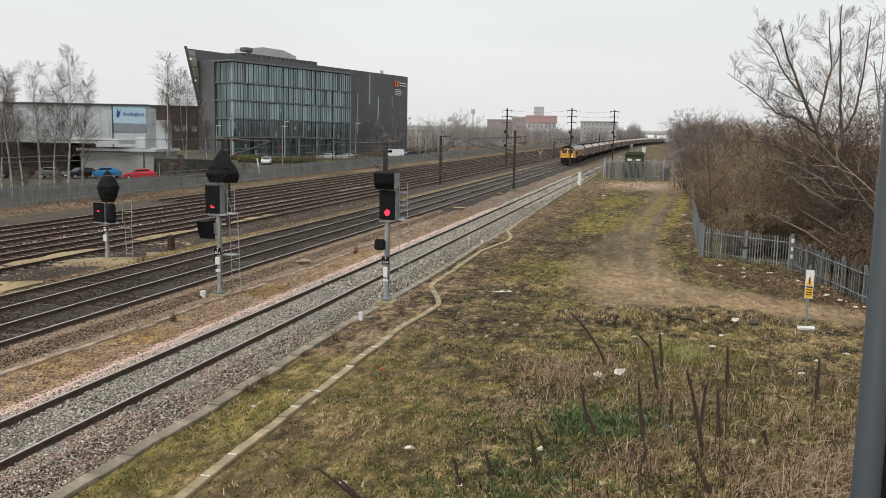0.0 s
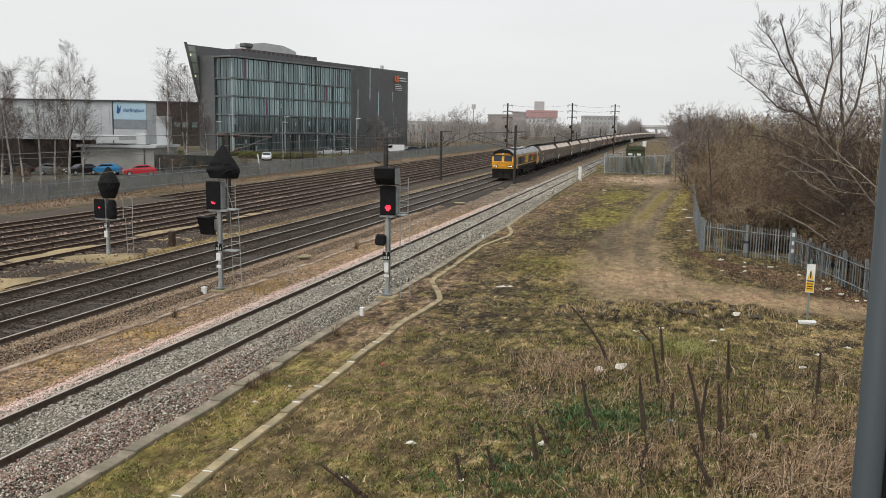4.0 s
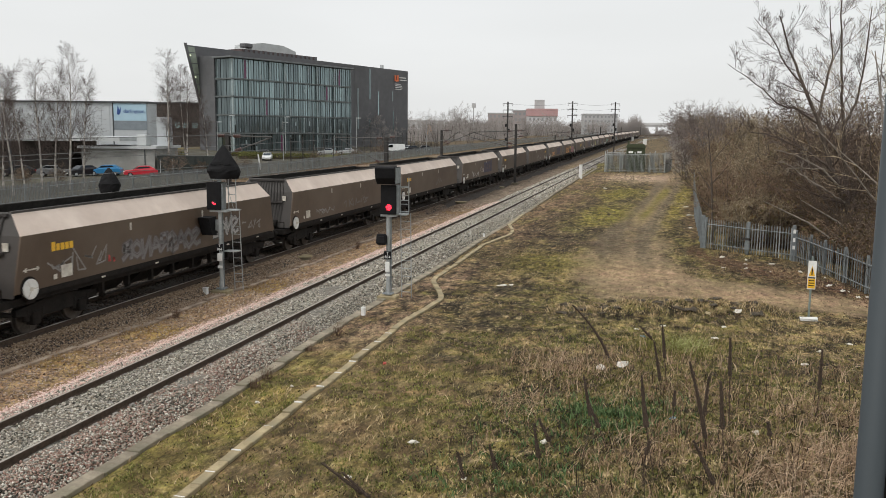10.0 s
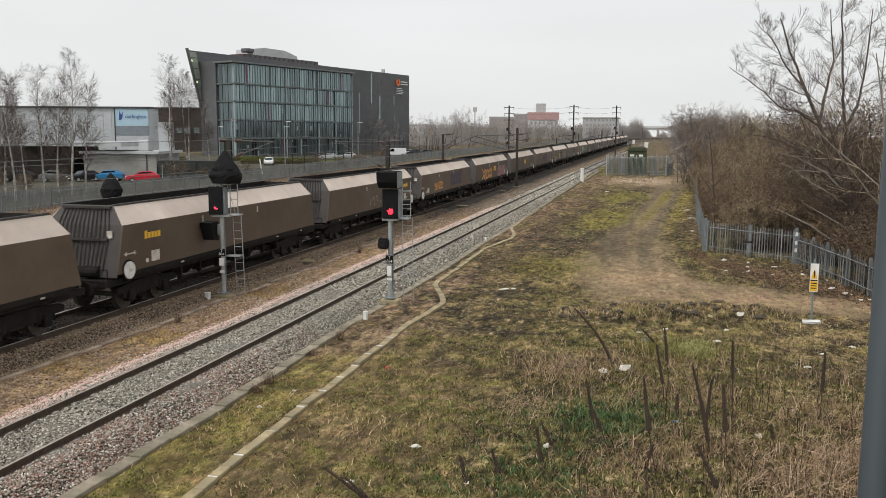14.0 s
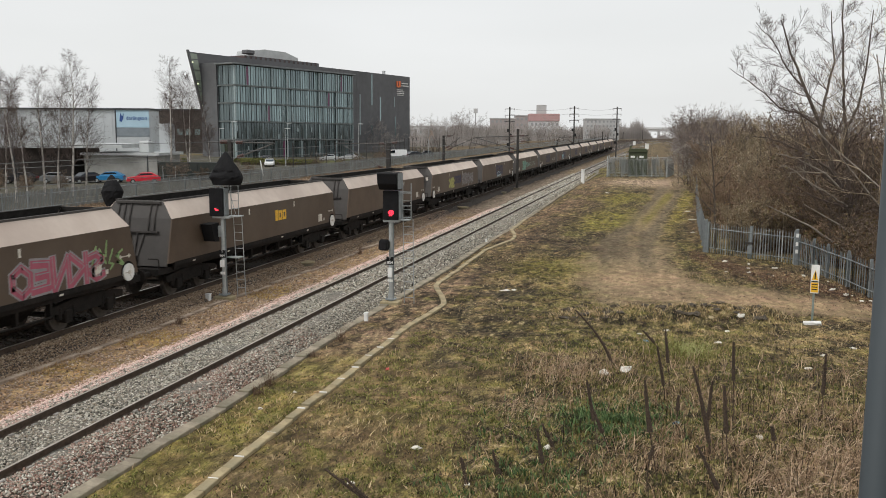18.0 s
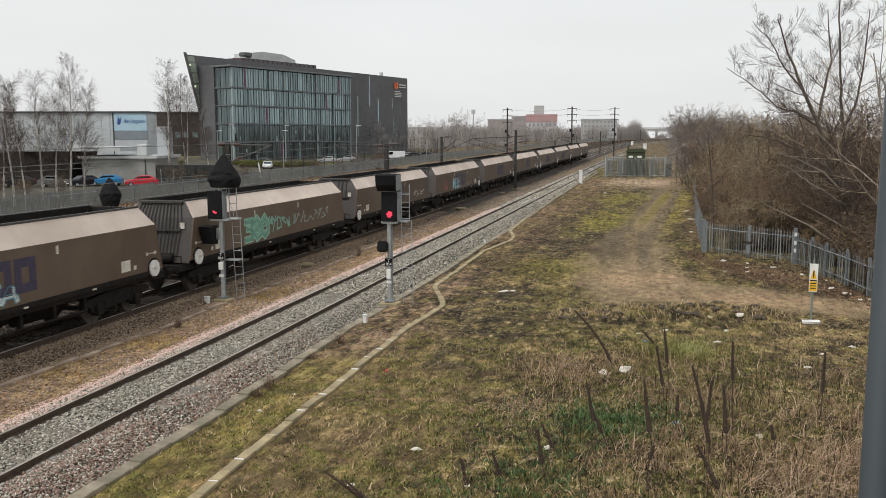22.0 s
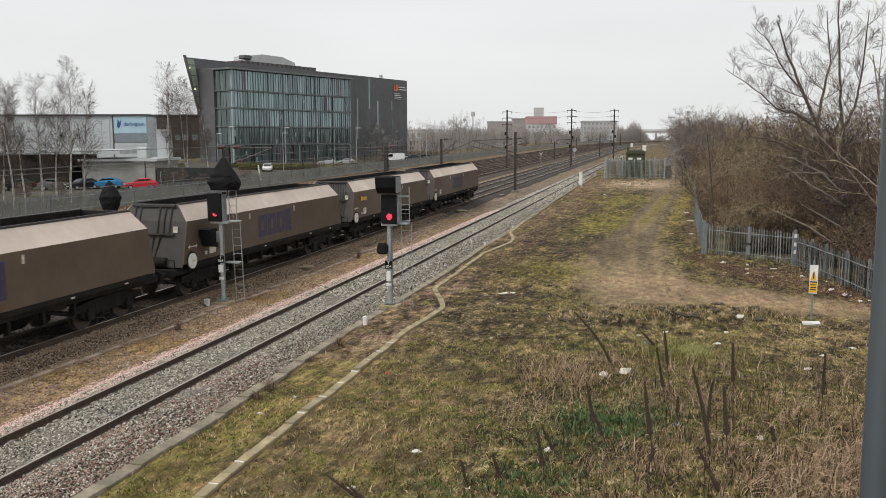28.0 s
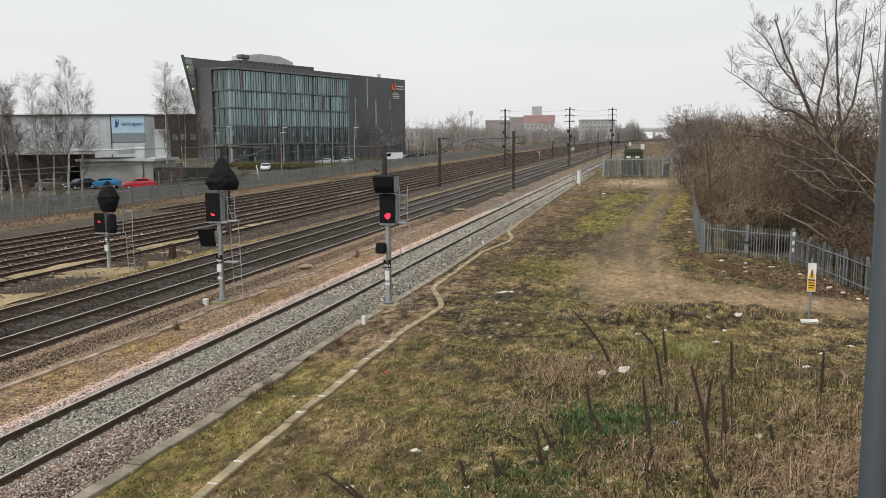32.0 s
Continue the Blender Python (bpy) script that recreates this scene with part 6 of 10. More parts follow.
M_TWIG_RED = islands("reddish_twigs", [(0.080, 0.050, 0.036), (0.28, 0.192, 0.132), (0.175, 0.118, 0.082), (0.40, 0.30, 0.215)], spread=0.35)
M_LEAF_DEAD = islands("dead_leaves", [(0.10, 0.060, 0.035), (0.18, 0.115, 0.06), (0.14, 0.12, 0.05), (0.075, 0.052, 0.036)], spread=0.25)


def tubes(segs, k):
    """Tapered k-sided tubes for segments (p, q, r at p, r at q)."""
    p, q = np.array([s[0] for s in segs]), np.array([s[1] for s in segs])
    r0, r1 = np.array([s[2] for s in segs]), np.array([s[3] for s in segs])
    d = q - p
    d /= np.linalg.norm(d, axis=1)[:, None] + 1e-9
    ref = np.where(np.abs(d[:, 2:3]) > 0.9, np.array([[1.0, 0, 0]]), np.array([[0, 0, 1.0]]))
    a = np.cross(d, ref)
    a /= np.linalg.norm(a, axis=1)[:, None] + 1e-9
    b = np.cross(d, a)
    th = 2 * np.pi * np.arange(k) / k
    ring_ = np.cos(th)[None, :, None] * a[:, None] + np.sin(th)[None, :, None] * b[:, None]
    v = np.concatenate([p[:, None] + ring_ * r0[:, None, None], q[:, None] + ring_ * r1[:, None, None]], 1)
    i = np.arange(k)
    f = np.stack([i, (i + 1) % k, k + (i + 1) % k, k + i], -1)
    return v.reshape(-1, 3), (f[None] + (np.arange(len(segs)) * 2 * k)[:, None, None]).reshape(-1, 4)


def grow(rng, p, d, length, r, depth, out, bend=0.25, lift=0.15, kids=(3, 5), spread=0.75, shrink=0.55, parts=4, start=0.3):
    """Adds the segments of a branch and its side branches to out[depth]."""
    p, d = np.array(p, float), np.array(d, float)
    d /= np.linalg.norm(d)
    pts, dirs = [p], [d]
    for k in range(parts):
        d = d + np.array([rng.gauss(0, bend), rng.gauss(0, bend), rng.gauss(0, bend) + lift]) / parts * 1.6
        d /= np.linalg.norm(d)
        pts.append(pts[-1] + d * length / parts)
        dirs.append(d)
    rs = [r * (1 - 0.72 * k / parts) for k in range(parts + 1)]
    for k in range(parts):
        out[depth].append((pts[k], pts[k + 1], rs[k], rs[k + 1]))
    if depth == 0:
        return
    for c in range(rng.randint(*kids)):
        t = start + (1 - start) * (c + rng.random()) / kids[1]
        t = min(t, 0.98)
        k = min(int(t * parts), parts - 1)
        u = t * parts - k
        q = pts[k] * (1 - u) + pts[k + 1] * u
        side = np.array([rng.gauss(0, 1), rng.gauss(0, 1), rng.gauss(0, 0.6)])
        side -= side.dot(dirs[k]) * dirs[k]
        side /= np.linalg.norm(side) + 1e-9
        nd = dirs[k] * (1 - spread * 0.55) + side * spread
        grow(rng, q, nd, length * shrink * rng.uniform(0.7, 1.2) * (1.15 - 0.45 * t), rs[k] * 0.55, depth - 1, out, bend, lift, kids, spread, shrink, max(2, parts - 1), 0.2)


def mesh_of(name, v, f, material):
    ob = big(name, v, f, material)
    me = ob.data
    bpy.data.objects.remove(ob)
    return me


def leaves(rng, segs, n, size):
    """Small ragged triangles near thin branches."""
    rs = np.random.RandomState(rng.randint(0, 9999))
    pick = rs.randint(0, len(segs), n)
    base = np.array([segs[i][1] for i in pick]) + rs.normal(0, 0.12, (n, 3))
    a, b = rs.normal(0, size, (n, 3)), rs.normal(0, size, (n, 3))
    v = np.stack([base, base + a, base + b], 1).reshape(-1, 3)
    return v, np.arange(3 * n).reshape(-1, 3)


def birch(seed, h):
    rng = random.Random(seed)
    out = [[] for _ in range(4)]
    trunk = []
    p = np.array([0.0, 0, -0.2])
    d = np.array([rng.gauss(0, 0.03), rng.gauss(0, 0.03), 1.0])
    n = 9
    for k in range(n):
        d = d + np.array([rng.gauss(0, 0.035), rng.gauss(0, 0.035), 0])
        d /= np.linalg.norm(d)
        q = p + d * h / n
        r0, r1 = 0.13 * (1 - 0.9 * k / n) * h / 13, 0.13 * (1 - 0.9 * (k + 1) / n) * h / 13
        trunk.append((p, q, r0, r1))
        if k >= 2:
            for c in range(5):
                a = rng.uniform(0, 6.28)
                up = 1.15
                length = (h * 0.29) * (1.1 - 0.65 * k / n) * rng.uniform(0.6, 1.2)
                u = rng.random()
                grow(rng, p * (1 - u) + q * u, (math.cos(a) * 0.8, math.sin(a) * 0.8, up), length, r0 * 0.30, 2, out, 0.20, 0.05, (5, 8), 0.55, 0.6, 4, 0.15)
        p = q
    grow(rng, p, d, h * 0.10, r1, 2, out, 0.2, 0.05, (4, 6), 0.6, 0.5, 3, 0.1)
    t_v, t_f = tubes(trunk, 8)
    c_v, c_f = tubes([(a, b, max(r, 0.0065), max(s, 0.004)) for lv in out for a, b, r, s in lv], 3)
    return mesh_of("trunk", t_v, t_f, M_BIRCH), mesh_of("crown", c_v, c_f, M_TWIG_BIRCH)


def bush(seed, h, w, twig, stems=12, leafy=600):
    rng = random.Random(seed)
    out = [[] for _ in range(4)]
    for s in range(stems):
        a, rr = rng.uniform(0, 6.28), w * 0.30 * math.sqrt(rng.random())
        lean = rng.uniform(0.05, 0.45)
        grow(rng, (rr * math.cos(a), rr * math.sin(a), -0.15), (lean * math.cos(a), lean * math.sin(a), 1), h * rng.uniform(0.6, 1.0), 0.035 * h / 5, 3, out, 0.3, 0.12, (4, 6), 0.75, 0.5, 5, 0.12)
    s_v, s_f = tubes(out[3], 5)
    c_v, c_f = tubes([(a, b, max(r, 0.010), max(q, 0.007)) for lv in out[:3] for a, b, r, q in lv], 3)
    l_v, l_f = leaves(rng, out[0] + out[1], leafy, 0.055)
    return mesh_of("stem", s_v, s_f, M_BARK), mesh_of("crown", c_v, c_f, twig), mesh_of("dead_foliage", l_v, l_f, M_LEAF_DEAD)


def plant(name, meshes, m, label, category, group=""):
    t = thing(name, m, label, category, group)
    for me in meshes:
        o = new(me.name.split(".")[0], me)
        o.parent = t
        if o.name.split(".")[0] not in ("trunk",):
            tagged(o, kind="stuff")
    return t

# ---- right-hand boundary: palisade fences, gate, warning sign, thicket ----
def pale_mesh(h, w=0.065):
    bm = B()
    prof = [(-w / 2, 0.0), (-w / 4, 0.022), (0, 0.012), (w / 4, 0.022), (w / 2, 0.0)]
    lo_ = [bm.verts.new((x, -y, 0.05)) for x, y in prof]
    hi_ = [bm.verts.new((x, -y, h - 0.10)) for x, y in prof]
    for i in range(4):
        bm.faces.new((lo_[i], lo_[i + 1], hi_[i + 1], hi_[i]))
    for sgn in (-1, 0, 1):
        c = sgn * w * 0.36
        vs = [bm.verts.new((c - w * 0.13, -0.012, h - 0.10)), bm.verts.new((c + w * 0.13, -0.012, h - 0.10)), bm.verts.new((c + sgn * 0.012, -0.012, h + (0.04 if sgn == 0 else 0.0)))]
        bm.faces.new(vs)
    bmesh.ops.solidify(bm, geom=bm.faces[:], thickness=0.004)
    me = bpy.data.meshes.new("pale")
    bm.to_mesh(me)
    bm.free()
    me.materials.append(M_GALV_D)
    return me


PALE, PALE_LOW = pale_mesh(1.6, 0.062), pale_mesh(1.42, 0.062)
PALE.materials[0] = M_GALV
PALE_TALL = pale_mesh(2.5, 0.075)
PALE_TALL.materials[0] = M_GALV


def palisade(name, label, pts, h, pale, gap=0.15, post_gap=2.7, category="fence", z_of=None, steel=None):
    """Steel palisade: posts, two rails and single pales."""
    t = thing(name, label=label, category=category, group="palisade fences")
    z_of = z_of or (lambda x, y: float(ground_z(x, y)))
    for (ax, ay), (bx, by) in zip(pts, pts[1:]):
        d = Vector((bx - ax, by - ay))
        ang = math.degrees(math.atan2(d.y, d.x))
        k = max(1, round(d.length / post_gap))
        for i in range(k + 1):
            x, y = ax + d.x * i / k, ay + d.y * i / k
            o = part("post", block(B(), -0.05, 0.05, 0.005, 0.09, -0.05, h + 0.02), steel or M_GALV_D, t)
            o.matrix_basis = pose(x, y, z_of(x, y), 0, 0, ang)
        for i in range(k):
            xa, ya = ax + d.x * i / k, ay + d.y * i / k
            xb, yb = ax + d.x * (i + 1) / k, ay + d.y * (i + 1) / k
            for z in (0.28, h - 0.32):
                bm = B()
                rod(bm, (xa, ya, z_of(xa, ya) + z), (xb, yb, z_of(xb, yb) + z), 0.028, n=4)
                part("rail", bm, steel or M_GALV_D, t)
        n = int(d.length / gap)
        for i in range(n):
            u = (i + 0.5) / n
            x, y = ax + d.x * u, ay + d.y * u
            shared("pale", pale, t, pose(x, y, z_of(x, y), random.uniform(-0.5, 0.5), random.uniform(-0.6, 0.6), ang))
    return t


palisade("palisade_fence", "grey galvanised palisade fence beside the dirt track", [(2.62, 46.0), (2.98, 61.1), (3.59, 77.6), (4.16, 92.2)], 1.65, PALE, 0.2)
palisade("palisade_fence", "grey galvanised palisade fence curving past the sign", [(6.55, 42.0), (6.9, 40.2), (7.15, 38.4), (7.55, 36.4), (7.95, 34.5), (8.5, 32.0)], 1.45, PALE_LOW, 0.2)
for ga, gb in (((2.75, 45.8), (4.62, 43.9)), ((4.66, 43.86), (6.45, 42.1))):
    palisade("palisade_gate", "closed double gate of grey steel pales", [ga, gb], 1.6, PALE, 0.155, 3.0, "gate")
gl = thing("gate_lock", pose(4.60, 43.75, -0.15, 0, 0, -45), "rusty lock box and slide bolt on the gate", "lock")
part("bolt_box", block(B(), -0.22, 0.22, -0.10, -0.03, 0.75, 0.86, bevel=0.01), M_MAST, gl)
part("lock_case", block(B(), -0.05, 0.22, -0.11, -0.03, 0.25, 0.68, bevel=0.015), M_GALV_D, gl)
gp = thing("gate_post", pose(6.5, 42.05, -0.15), "gate post with torn white notices", "post")
part("post", block(B(), -0.07, 0.07, -0.07, 0.07, -0.1, 1.72, bevel=0.01), M_GALV_D, gp)
for z in (0.6, 0.95, 1.35):
    part("torn_notice", block(B(), -0.06, 0.06, -0.088, -0.082, z, z + 0.18), M_WHITE, gp)
gq = thing("gate_post", pose(2.66, 45.95, -0.15), "galvanised gate hanging post", "post")
part("post", block(B(), -0.06, 0.06, -0.06, 0.06, -0.1, 1.72, bevel=0.01), M_GALV_D, gq)

ws = thing("warning_sign", pose(5.1, 29.1, float(ground_z(5.1, 29.1)), 0, 0, -8), "yellow and white warning sign on a green-grey post", "sign")
part("post", rod(B(), (0, 0.04, -0.2), (0, 0.04, 2.0), 0.035, n=10), surface("green_grey_post", (0.16, 0.20, 0.18), (0.24, 0.28, 0.26), 6, 0.6, 0.2, 0.05), ws)
board = part("sign_board", block(B(), -0.115, 0.135, -0.012, 0.0, 0.93, 1.86, bevel=0.003), M_WHITE, ws, "white sign board")
part("yellow_panel", block(B(), -0.10, 0.12, -0.017, -0.012, 0.96, 1.28), M_YELLOW, board, "yellow panel")
tri = B()
prism(tri, [(-0.085, 1.36), (0.105, 1.36), (0.01, 1.70)], "y", -0.017, -0.012)
part("warning_triangle", tri, M_YELLOW, board, "yellow warning triangle")
tri = B()
prism(tri, [(-0.005, 1.40), (0.025, 1.40), (0.03, 1.62), (-0.01, 1.62)], "y", -0.021, -0.017)
part("triangle_mark", tri, M_BLACK, board)
for z in (1.20, 1.12, 1.04):
    part("text_bar", block(B(), -0.075, 0.095, -0.020, -0.0172, z, z + 0.03), M_BLACK, board)
part("text_bar", block(B(), -0.095, 0.115, -0.020, -0.012, 1.29, 1.33), M_BLACK, board)
fb = thing("concrete_lump", pose(5.05, 28.7, float(ground_z(5.05, 28.7))), "pale lump of concrete at the foot of the sign", "rubble")
bm = B()
block(bm, -0.28, 0.25, -0.14, 0.12, -0.05, 0.10, bevel=0.03)
for v in bm.verts:
    v.co += Vector((random.uniform(-0.03, 0.03), random.uniform(-0.03, 0.03), random.uniform(-0.03, 0.03)))
part("lump", bm, M_WHITE, fb)

# fenced equipment cage with a green cabinet
cage_z = lambda x, y: float(ground_z(x, y)) - 0.1
palisade("equipment_cage", "palisade cage round trackside equipment", [(-6.76, 123.0), (-6.51, 118.8), (1.45, 117.8), (2.42, 125.3), (-6.7, 127.0)], 2.8, PALE_TALL, 0.155, 2.2, "fence", cage_z, M_GALV)
cab_green = surface("dark_green_paint", (0.030, 0.040, 0.016), (0.055, 0.065, 0.028), 3, 0.6, 0, 0.08)
gc = thing("equipment_cabinet", pose(-2.48, 121.1, float(ground_z(-2.48, 121.1))) @ Matrix.Diagonal((0.9, 0.9, 0.9, 1)), "dark green trackside equipment cabinet with pale vents", "cabinet")
part("cabinet_body", block(B(), -1.4, 1.4, -0.9, 0.9, 0, 3.6, bevel=0.03), cab_green, gc)
bm = B()
prism(bm, [(-1.55, 3.6), (1.55, 3.6), (1.2, 4.15), (-1.2, 4.15)], "y", -1.05, 1.05)
part("cabinet_roof", bm, cab_green, gc)
for x in (-0.75, 0.55):
    part("vent", block(B(), x - 0.32, x + 0.32, -0.93, -0.89, 2.75, 3.05), M_WHITE, gc, "pale vent panel")
part("cabinet_stack", block(B(), -1.3, -1.0, -0.2, 0.2, 4.1, 4.6), cab_green, gc)

BUSHES = [bush(201, 6.0, 5.0, M_TWIG, 13, 900), bush(202, 5.2, 5.5, M_TWIG_RED, 14, 1300), bush(203, 7.0, 5.0, M_TWIG, 12, 500),
          bush(204, 4.2, 4.6, M_TWIG_RED, 16, 1500), bush(205, 3.0, 4.0, M_TWIG, 18, 1200)]
# Darker twig tones: dark bramble, with the thicket's inner shade coloured in.
M_TWIG_DARK = islands("dark_undergrowth", [(0.040, 0.029, 0.023), (0.16, 0.117, 0.088), (0.095, 0.068, 0.053), (0.31, 0.245, 0.185)], spread=0.35)
M_TWIG_GREY = islands("greyish_far_twigs", [(0.105, 0.084, 0.076), (0.22, 0.183, 0.165), (0.155, 0.126, 0.113)], spread=0.2)
DARK = [bush(206, 4.4, 4.8, M_TWIG_DARK, 16, 900), bush(207, 5.8, 5.0, M_TWIG_DARK, 13, 600), bush(208, 3.0, 4.2, M_TWIG_DARK, 18, 900)]
GREY = [bush(209, 6.0, 5.2, M_TWIG_GREY, 13, 300), bush(210, 5.0, 5.4, M_TWIG_GREY, 14, 300)]
rng_b = random.Random(77)
spots = []
for k in range(16):
    y = 48 + k * 6.2
    for j in range(4):
        x = 5.2 + (y - 46) * 0.032 + j * 3.3 + rng_b.uniform(-0.8, 0.8)
        spots.append((x, y + rng_b.uniform(-2, 2), j))
for x, y, j in ((9.2, 41.5, 0), (11.5, 40.0, 0), (10.2, 44.8, 1), (13.0, 43.5, 1), (9.8, 36.8, 0), (12.2, 37.0, 1), (7.6, 46.5, 0), (14.5, 40.0, 2), (16.5, 46, 2), (5.2, 47.8, 0), (9.4, 34.2, 0), (11.5, 33, 1)):
    spots.append((x, y, j))
for x, y, j in spots:
    kind = rng_b.choice([0, 1, 3, 4, 4, 3]) if j == 0 else rng_b.choice([0, 1, 2, 2, 0])
    sc = rng_b.uniform(0.74, 1.02) * (1.04 if y > 52 else 1.0) * (1.45 if y > 85 else 1.0)
    if x < 9 and 46 < y < 72:
        kind, sc = rng_b.choice([1, 3, 3, 4, 0]), rng_b.uniform(0.78, 1.0)
    mesh_set = BUSHES[kind]
    if x >= 9 and 46 < y < 80:
        mesh_set, sc = (BUSHES[1] if rng_b.random() < 0.45 else DARK[1]), rng_b.uniform(1.12, 1.38)
    if y < 47.5 and x > 7:
        mesh_set, sc = DARK[rng_b.choice([0, 2, 2] if j == 0 else [0, 0, 1])], rng_b.uniform(0.72, 0.95)
    elif y > 95:
        mesh_set = GREY[rng_b.choice([0, 1])] if rng_b.random() < 0.75 else mesh_set
    plant("bush", mesh_set, pose(x, y, float(ground_z(x, y)), 0, 0, rng_b.uniform(0, 360)) @ Matrix.Diagonal((sc, sc, sc, 1)),
          "leafless brown shrub in a dense thicket behind the fence", "bush", "thicket shrubs")
# one pale willow by the far end of the fence
PALE_BUSH = bush(213, 5.6, 5.0, islands("pale_willow_twigs", [(0.34, 0.32, 0.28), (0.52, 0.49, 0.44), (0.24, 0.21, 0.18)]), 16, 200)
plant("bush", PALE_BUSH, pose(3.9, 106, float(ground_z(3.9, 106))) @ Matrix.Diagonal((1.05, 1.05, 1.05, 1)), "whitish leafless willow shrub beside the fence", "bush", "thicket shrubs")
# low brambles choking the foot of the thicket
BRAMBLE = [bush(211, 1.9, 4.2, M_TWIG_DARK, 30, 2600), bush(212, 1.5, 3.8, M_TWIG_RED, 30, 2600)]
for k in range(44):
    if k < 26:
        y = 46.5 + k * 1.35
        x = 4.3 + (y - 46) * 0.03 + rng_b.uniform(0, 4.5)
    else:
        y = 33.0 + (k - 26) * 0.75
        x = 9.4 + rng_b.uniform(0, 4.0) - max(0, y - 40) * 0.25
    sc = rng_b.uniform(0.8, 1.25)
    plant("bramble", BRAMBLE[k % 3 == 2], pose(x, y, float(ground_z(x, y)), 0, 0, rng_b.uniform(0, 360)) @ Matrix.Diagonal((sc, sc, sc, 1)),
          "low tangle of dark dead bramble behind the fence", "bush", "bramble clumps")
# far end of the thicket, beside the line
for k in range(16):
    y = 150 + k * 14
    x = 9.0 + rng_b.uniform(-0.5, 7.0) + (y - 150) * 0.012
    sc = rng_b.uniform(1.7, 2.15)
    plant("bush", GREY[rng_b.choice([0, 1])], pose(x, y, float(ground_z(x, y)), 0, 0, rng_b.uniform(0, 360)) @ Matrix.Diagonal((sc, sc, sc, 1)),
          "grey-brown leafless shrub far along the line", "bush", "thicket shrubs")


def bare_tree(seed, stems, name, label, x, y, twig=M_TWIG, bark=M_BARK, depth=4, rot=0):
    rng = random.Random(seed)
    out = [[] for _ in range(depth + 1)]
    for (d, length, r, z0, *x0) in stems:
        grow(rng, (x0[0] if x0 else 0, 0, z0), d, length, r, depth, out, 0.15, 0.10, (4, 6), 0.62, 0.50, 7, 0.2)
    t_v, t_f = tubes(out[depth] + out[depth - 1], 7)
    c_v, c_f = tubes([(a, b, max(r, 0.006), max(q, 0.005)) for lv in out[:depth - 1] for a, b, r, q in lv], 3)
    t = thing(name, pose(x, y, float(ground_z(x, y)), 0, 0, rot), label, "tree")
    o = new("trunk", mesh_of("trunk", t_v, t_f, bark))
    o.parent = t
    o = new("crown", mesh_of("crown", c_v, c_f, twig))
    o.parent = t
    return t


def limb(rng, pts, r0, r1, out, top, kids, reach):
    """A bent limb through points, with side branches along its outer part."""
    P_ = [np.array(p, float) for p in pts]
    fine = []
    for k in range(len(P_) - 1):
        a, b = P_[max(k - 1, 0)], P_[min(k + 2, len(P_) - 1)]
        for u in (0, 0.25, 0.5, 0.75):
            h = u * u * (3 - 2 * u)
            fine.append(P_[k] * (1 - u) + P_[k + 1] * u + ((P_[k + 1] - a) * (u * (1 - u) ** 2) - (b - P_[k]) * (u * u * (1 - u))) * 0.25 + np.array([rng.gauss(0, 0.02) for _ in range(3)]))
    fine.append(P_[-1])
    n = len(fine) - 1
    rad = [r0 + (r1 - r0) * k / n for k in range(n + 1)]
    for k in range(n):
        out[top].append((fine[k], fine[k + 1], rad[k], rad[k + 1]))
    for c in range(kids):
        t = 0.18 + 0.82 * (c + rng.random()) / kids
        k = min(int(t * n), n - 1)
        d = fine[k + 1] - fine[k]
        d /= np.linalg.norm(d)
        side = np.array([rng.gauss(0, 1), rng.gauss(0, 1), rng.gauss(0.25, 0.7)])
        side -= side.dot(d) * d
        side /= np.linalg.norm(side)
        grow(rng, fine[k], d * 0.55 + side * 0.75, reach * rng.uniform(0.5, 1.15) * (1.15 - 0.6 * t), max(rad[k] * 0.42, 0.014), top - 1, out, 0.13, 0.20, (6, 8), 0.58, 0.56, 5, 0.12)


rng_m = random.Random(31)
out_m = [[] for _ in range(4)]
for pts_m, ra, rb, kids_m, reach_m in (
        ([(1.35, 0, -0.3), (1.0, 0.1, 1.5), (0.4, 0.1, 2.9), (-0.42, 0, 4.8), (-1.0, -0.1, 6.6), (-1.8, 0, 8.4), (-2.45, 0.2, 10.0), (-3.0, 0.2, 11.6)], 0.17, 0.03, 15, 2.6),
        ([(1.0, 0.2, -0.3), (0.75, 0.4, 2.2), (0.5, 0.5, 4.4), (0.22, 0.4, 6.6), (0.0, 0.3, 8.9), (-0.2, 0.4, 12.5)], 0.15, 0.03, 15, 2.5),
        ([(-1.0, -0.1, 6.4), (-1.9, -0.2, 7.0), (-2.95, -0.3, 7.4), (-3.9, -0.2, 8.3), (-5.3, 0.0, 9.3)], 0.06, 0.012, 11, 2.0),
        ([(0.1, 0, 3.7), (-0.55, -0.4, 4.4), (-1.5, -0.5, 5.05), (-2.3, -0.5, 5.45), (-3.4, -0.6, 5.9), (-4.4, -0.6, 5.95)], 0.065, 0.014, 10, 1.5),
        ([(0.25, 0.4, 6.2), (0.8, 0.5, 7.4), (1.05, 0.6, 9.2), (1.2, 0.6, 12.0)], 0.08, 0.02, 12, 2.2),
        ([(-0.98, 0, 6.6), (-0.7, 0.3, 8.2), (-0.45, 0.4, 9.6), (-0.7, 0.5, 12.0)], 0.08, 0.02, 12, 2.2),
        ([(-1.7, 0, 8.2), (-2.6, 0.4, 9.3), (-3.2, 0.6, 10.6), (-4.1, 0.8, 11.6)], 0.05, 0.012, 9, 1.8)):
    limb(rng_m, pts_m, ra, rb, out_m, 3, kids_m, reach_m)
out_p = [[] for _ in range(4)]
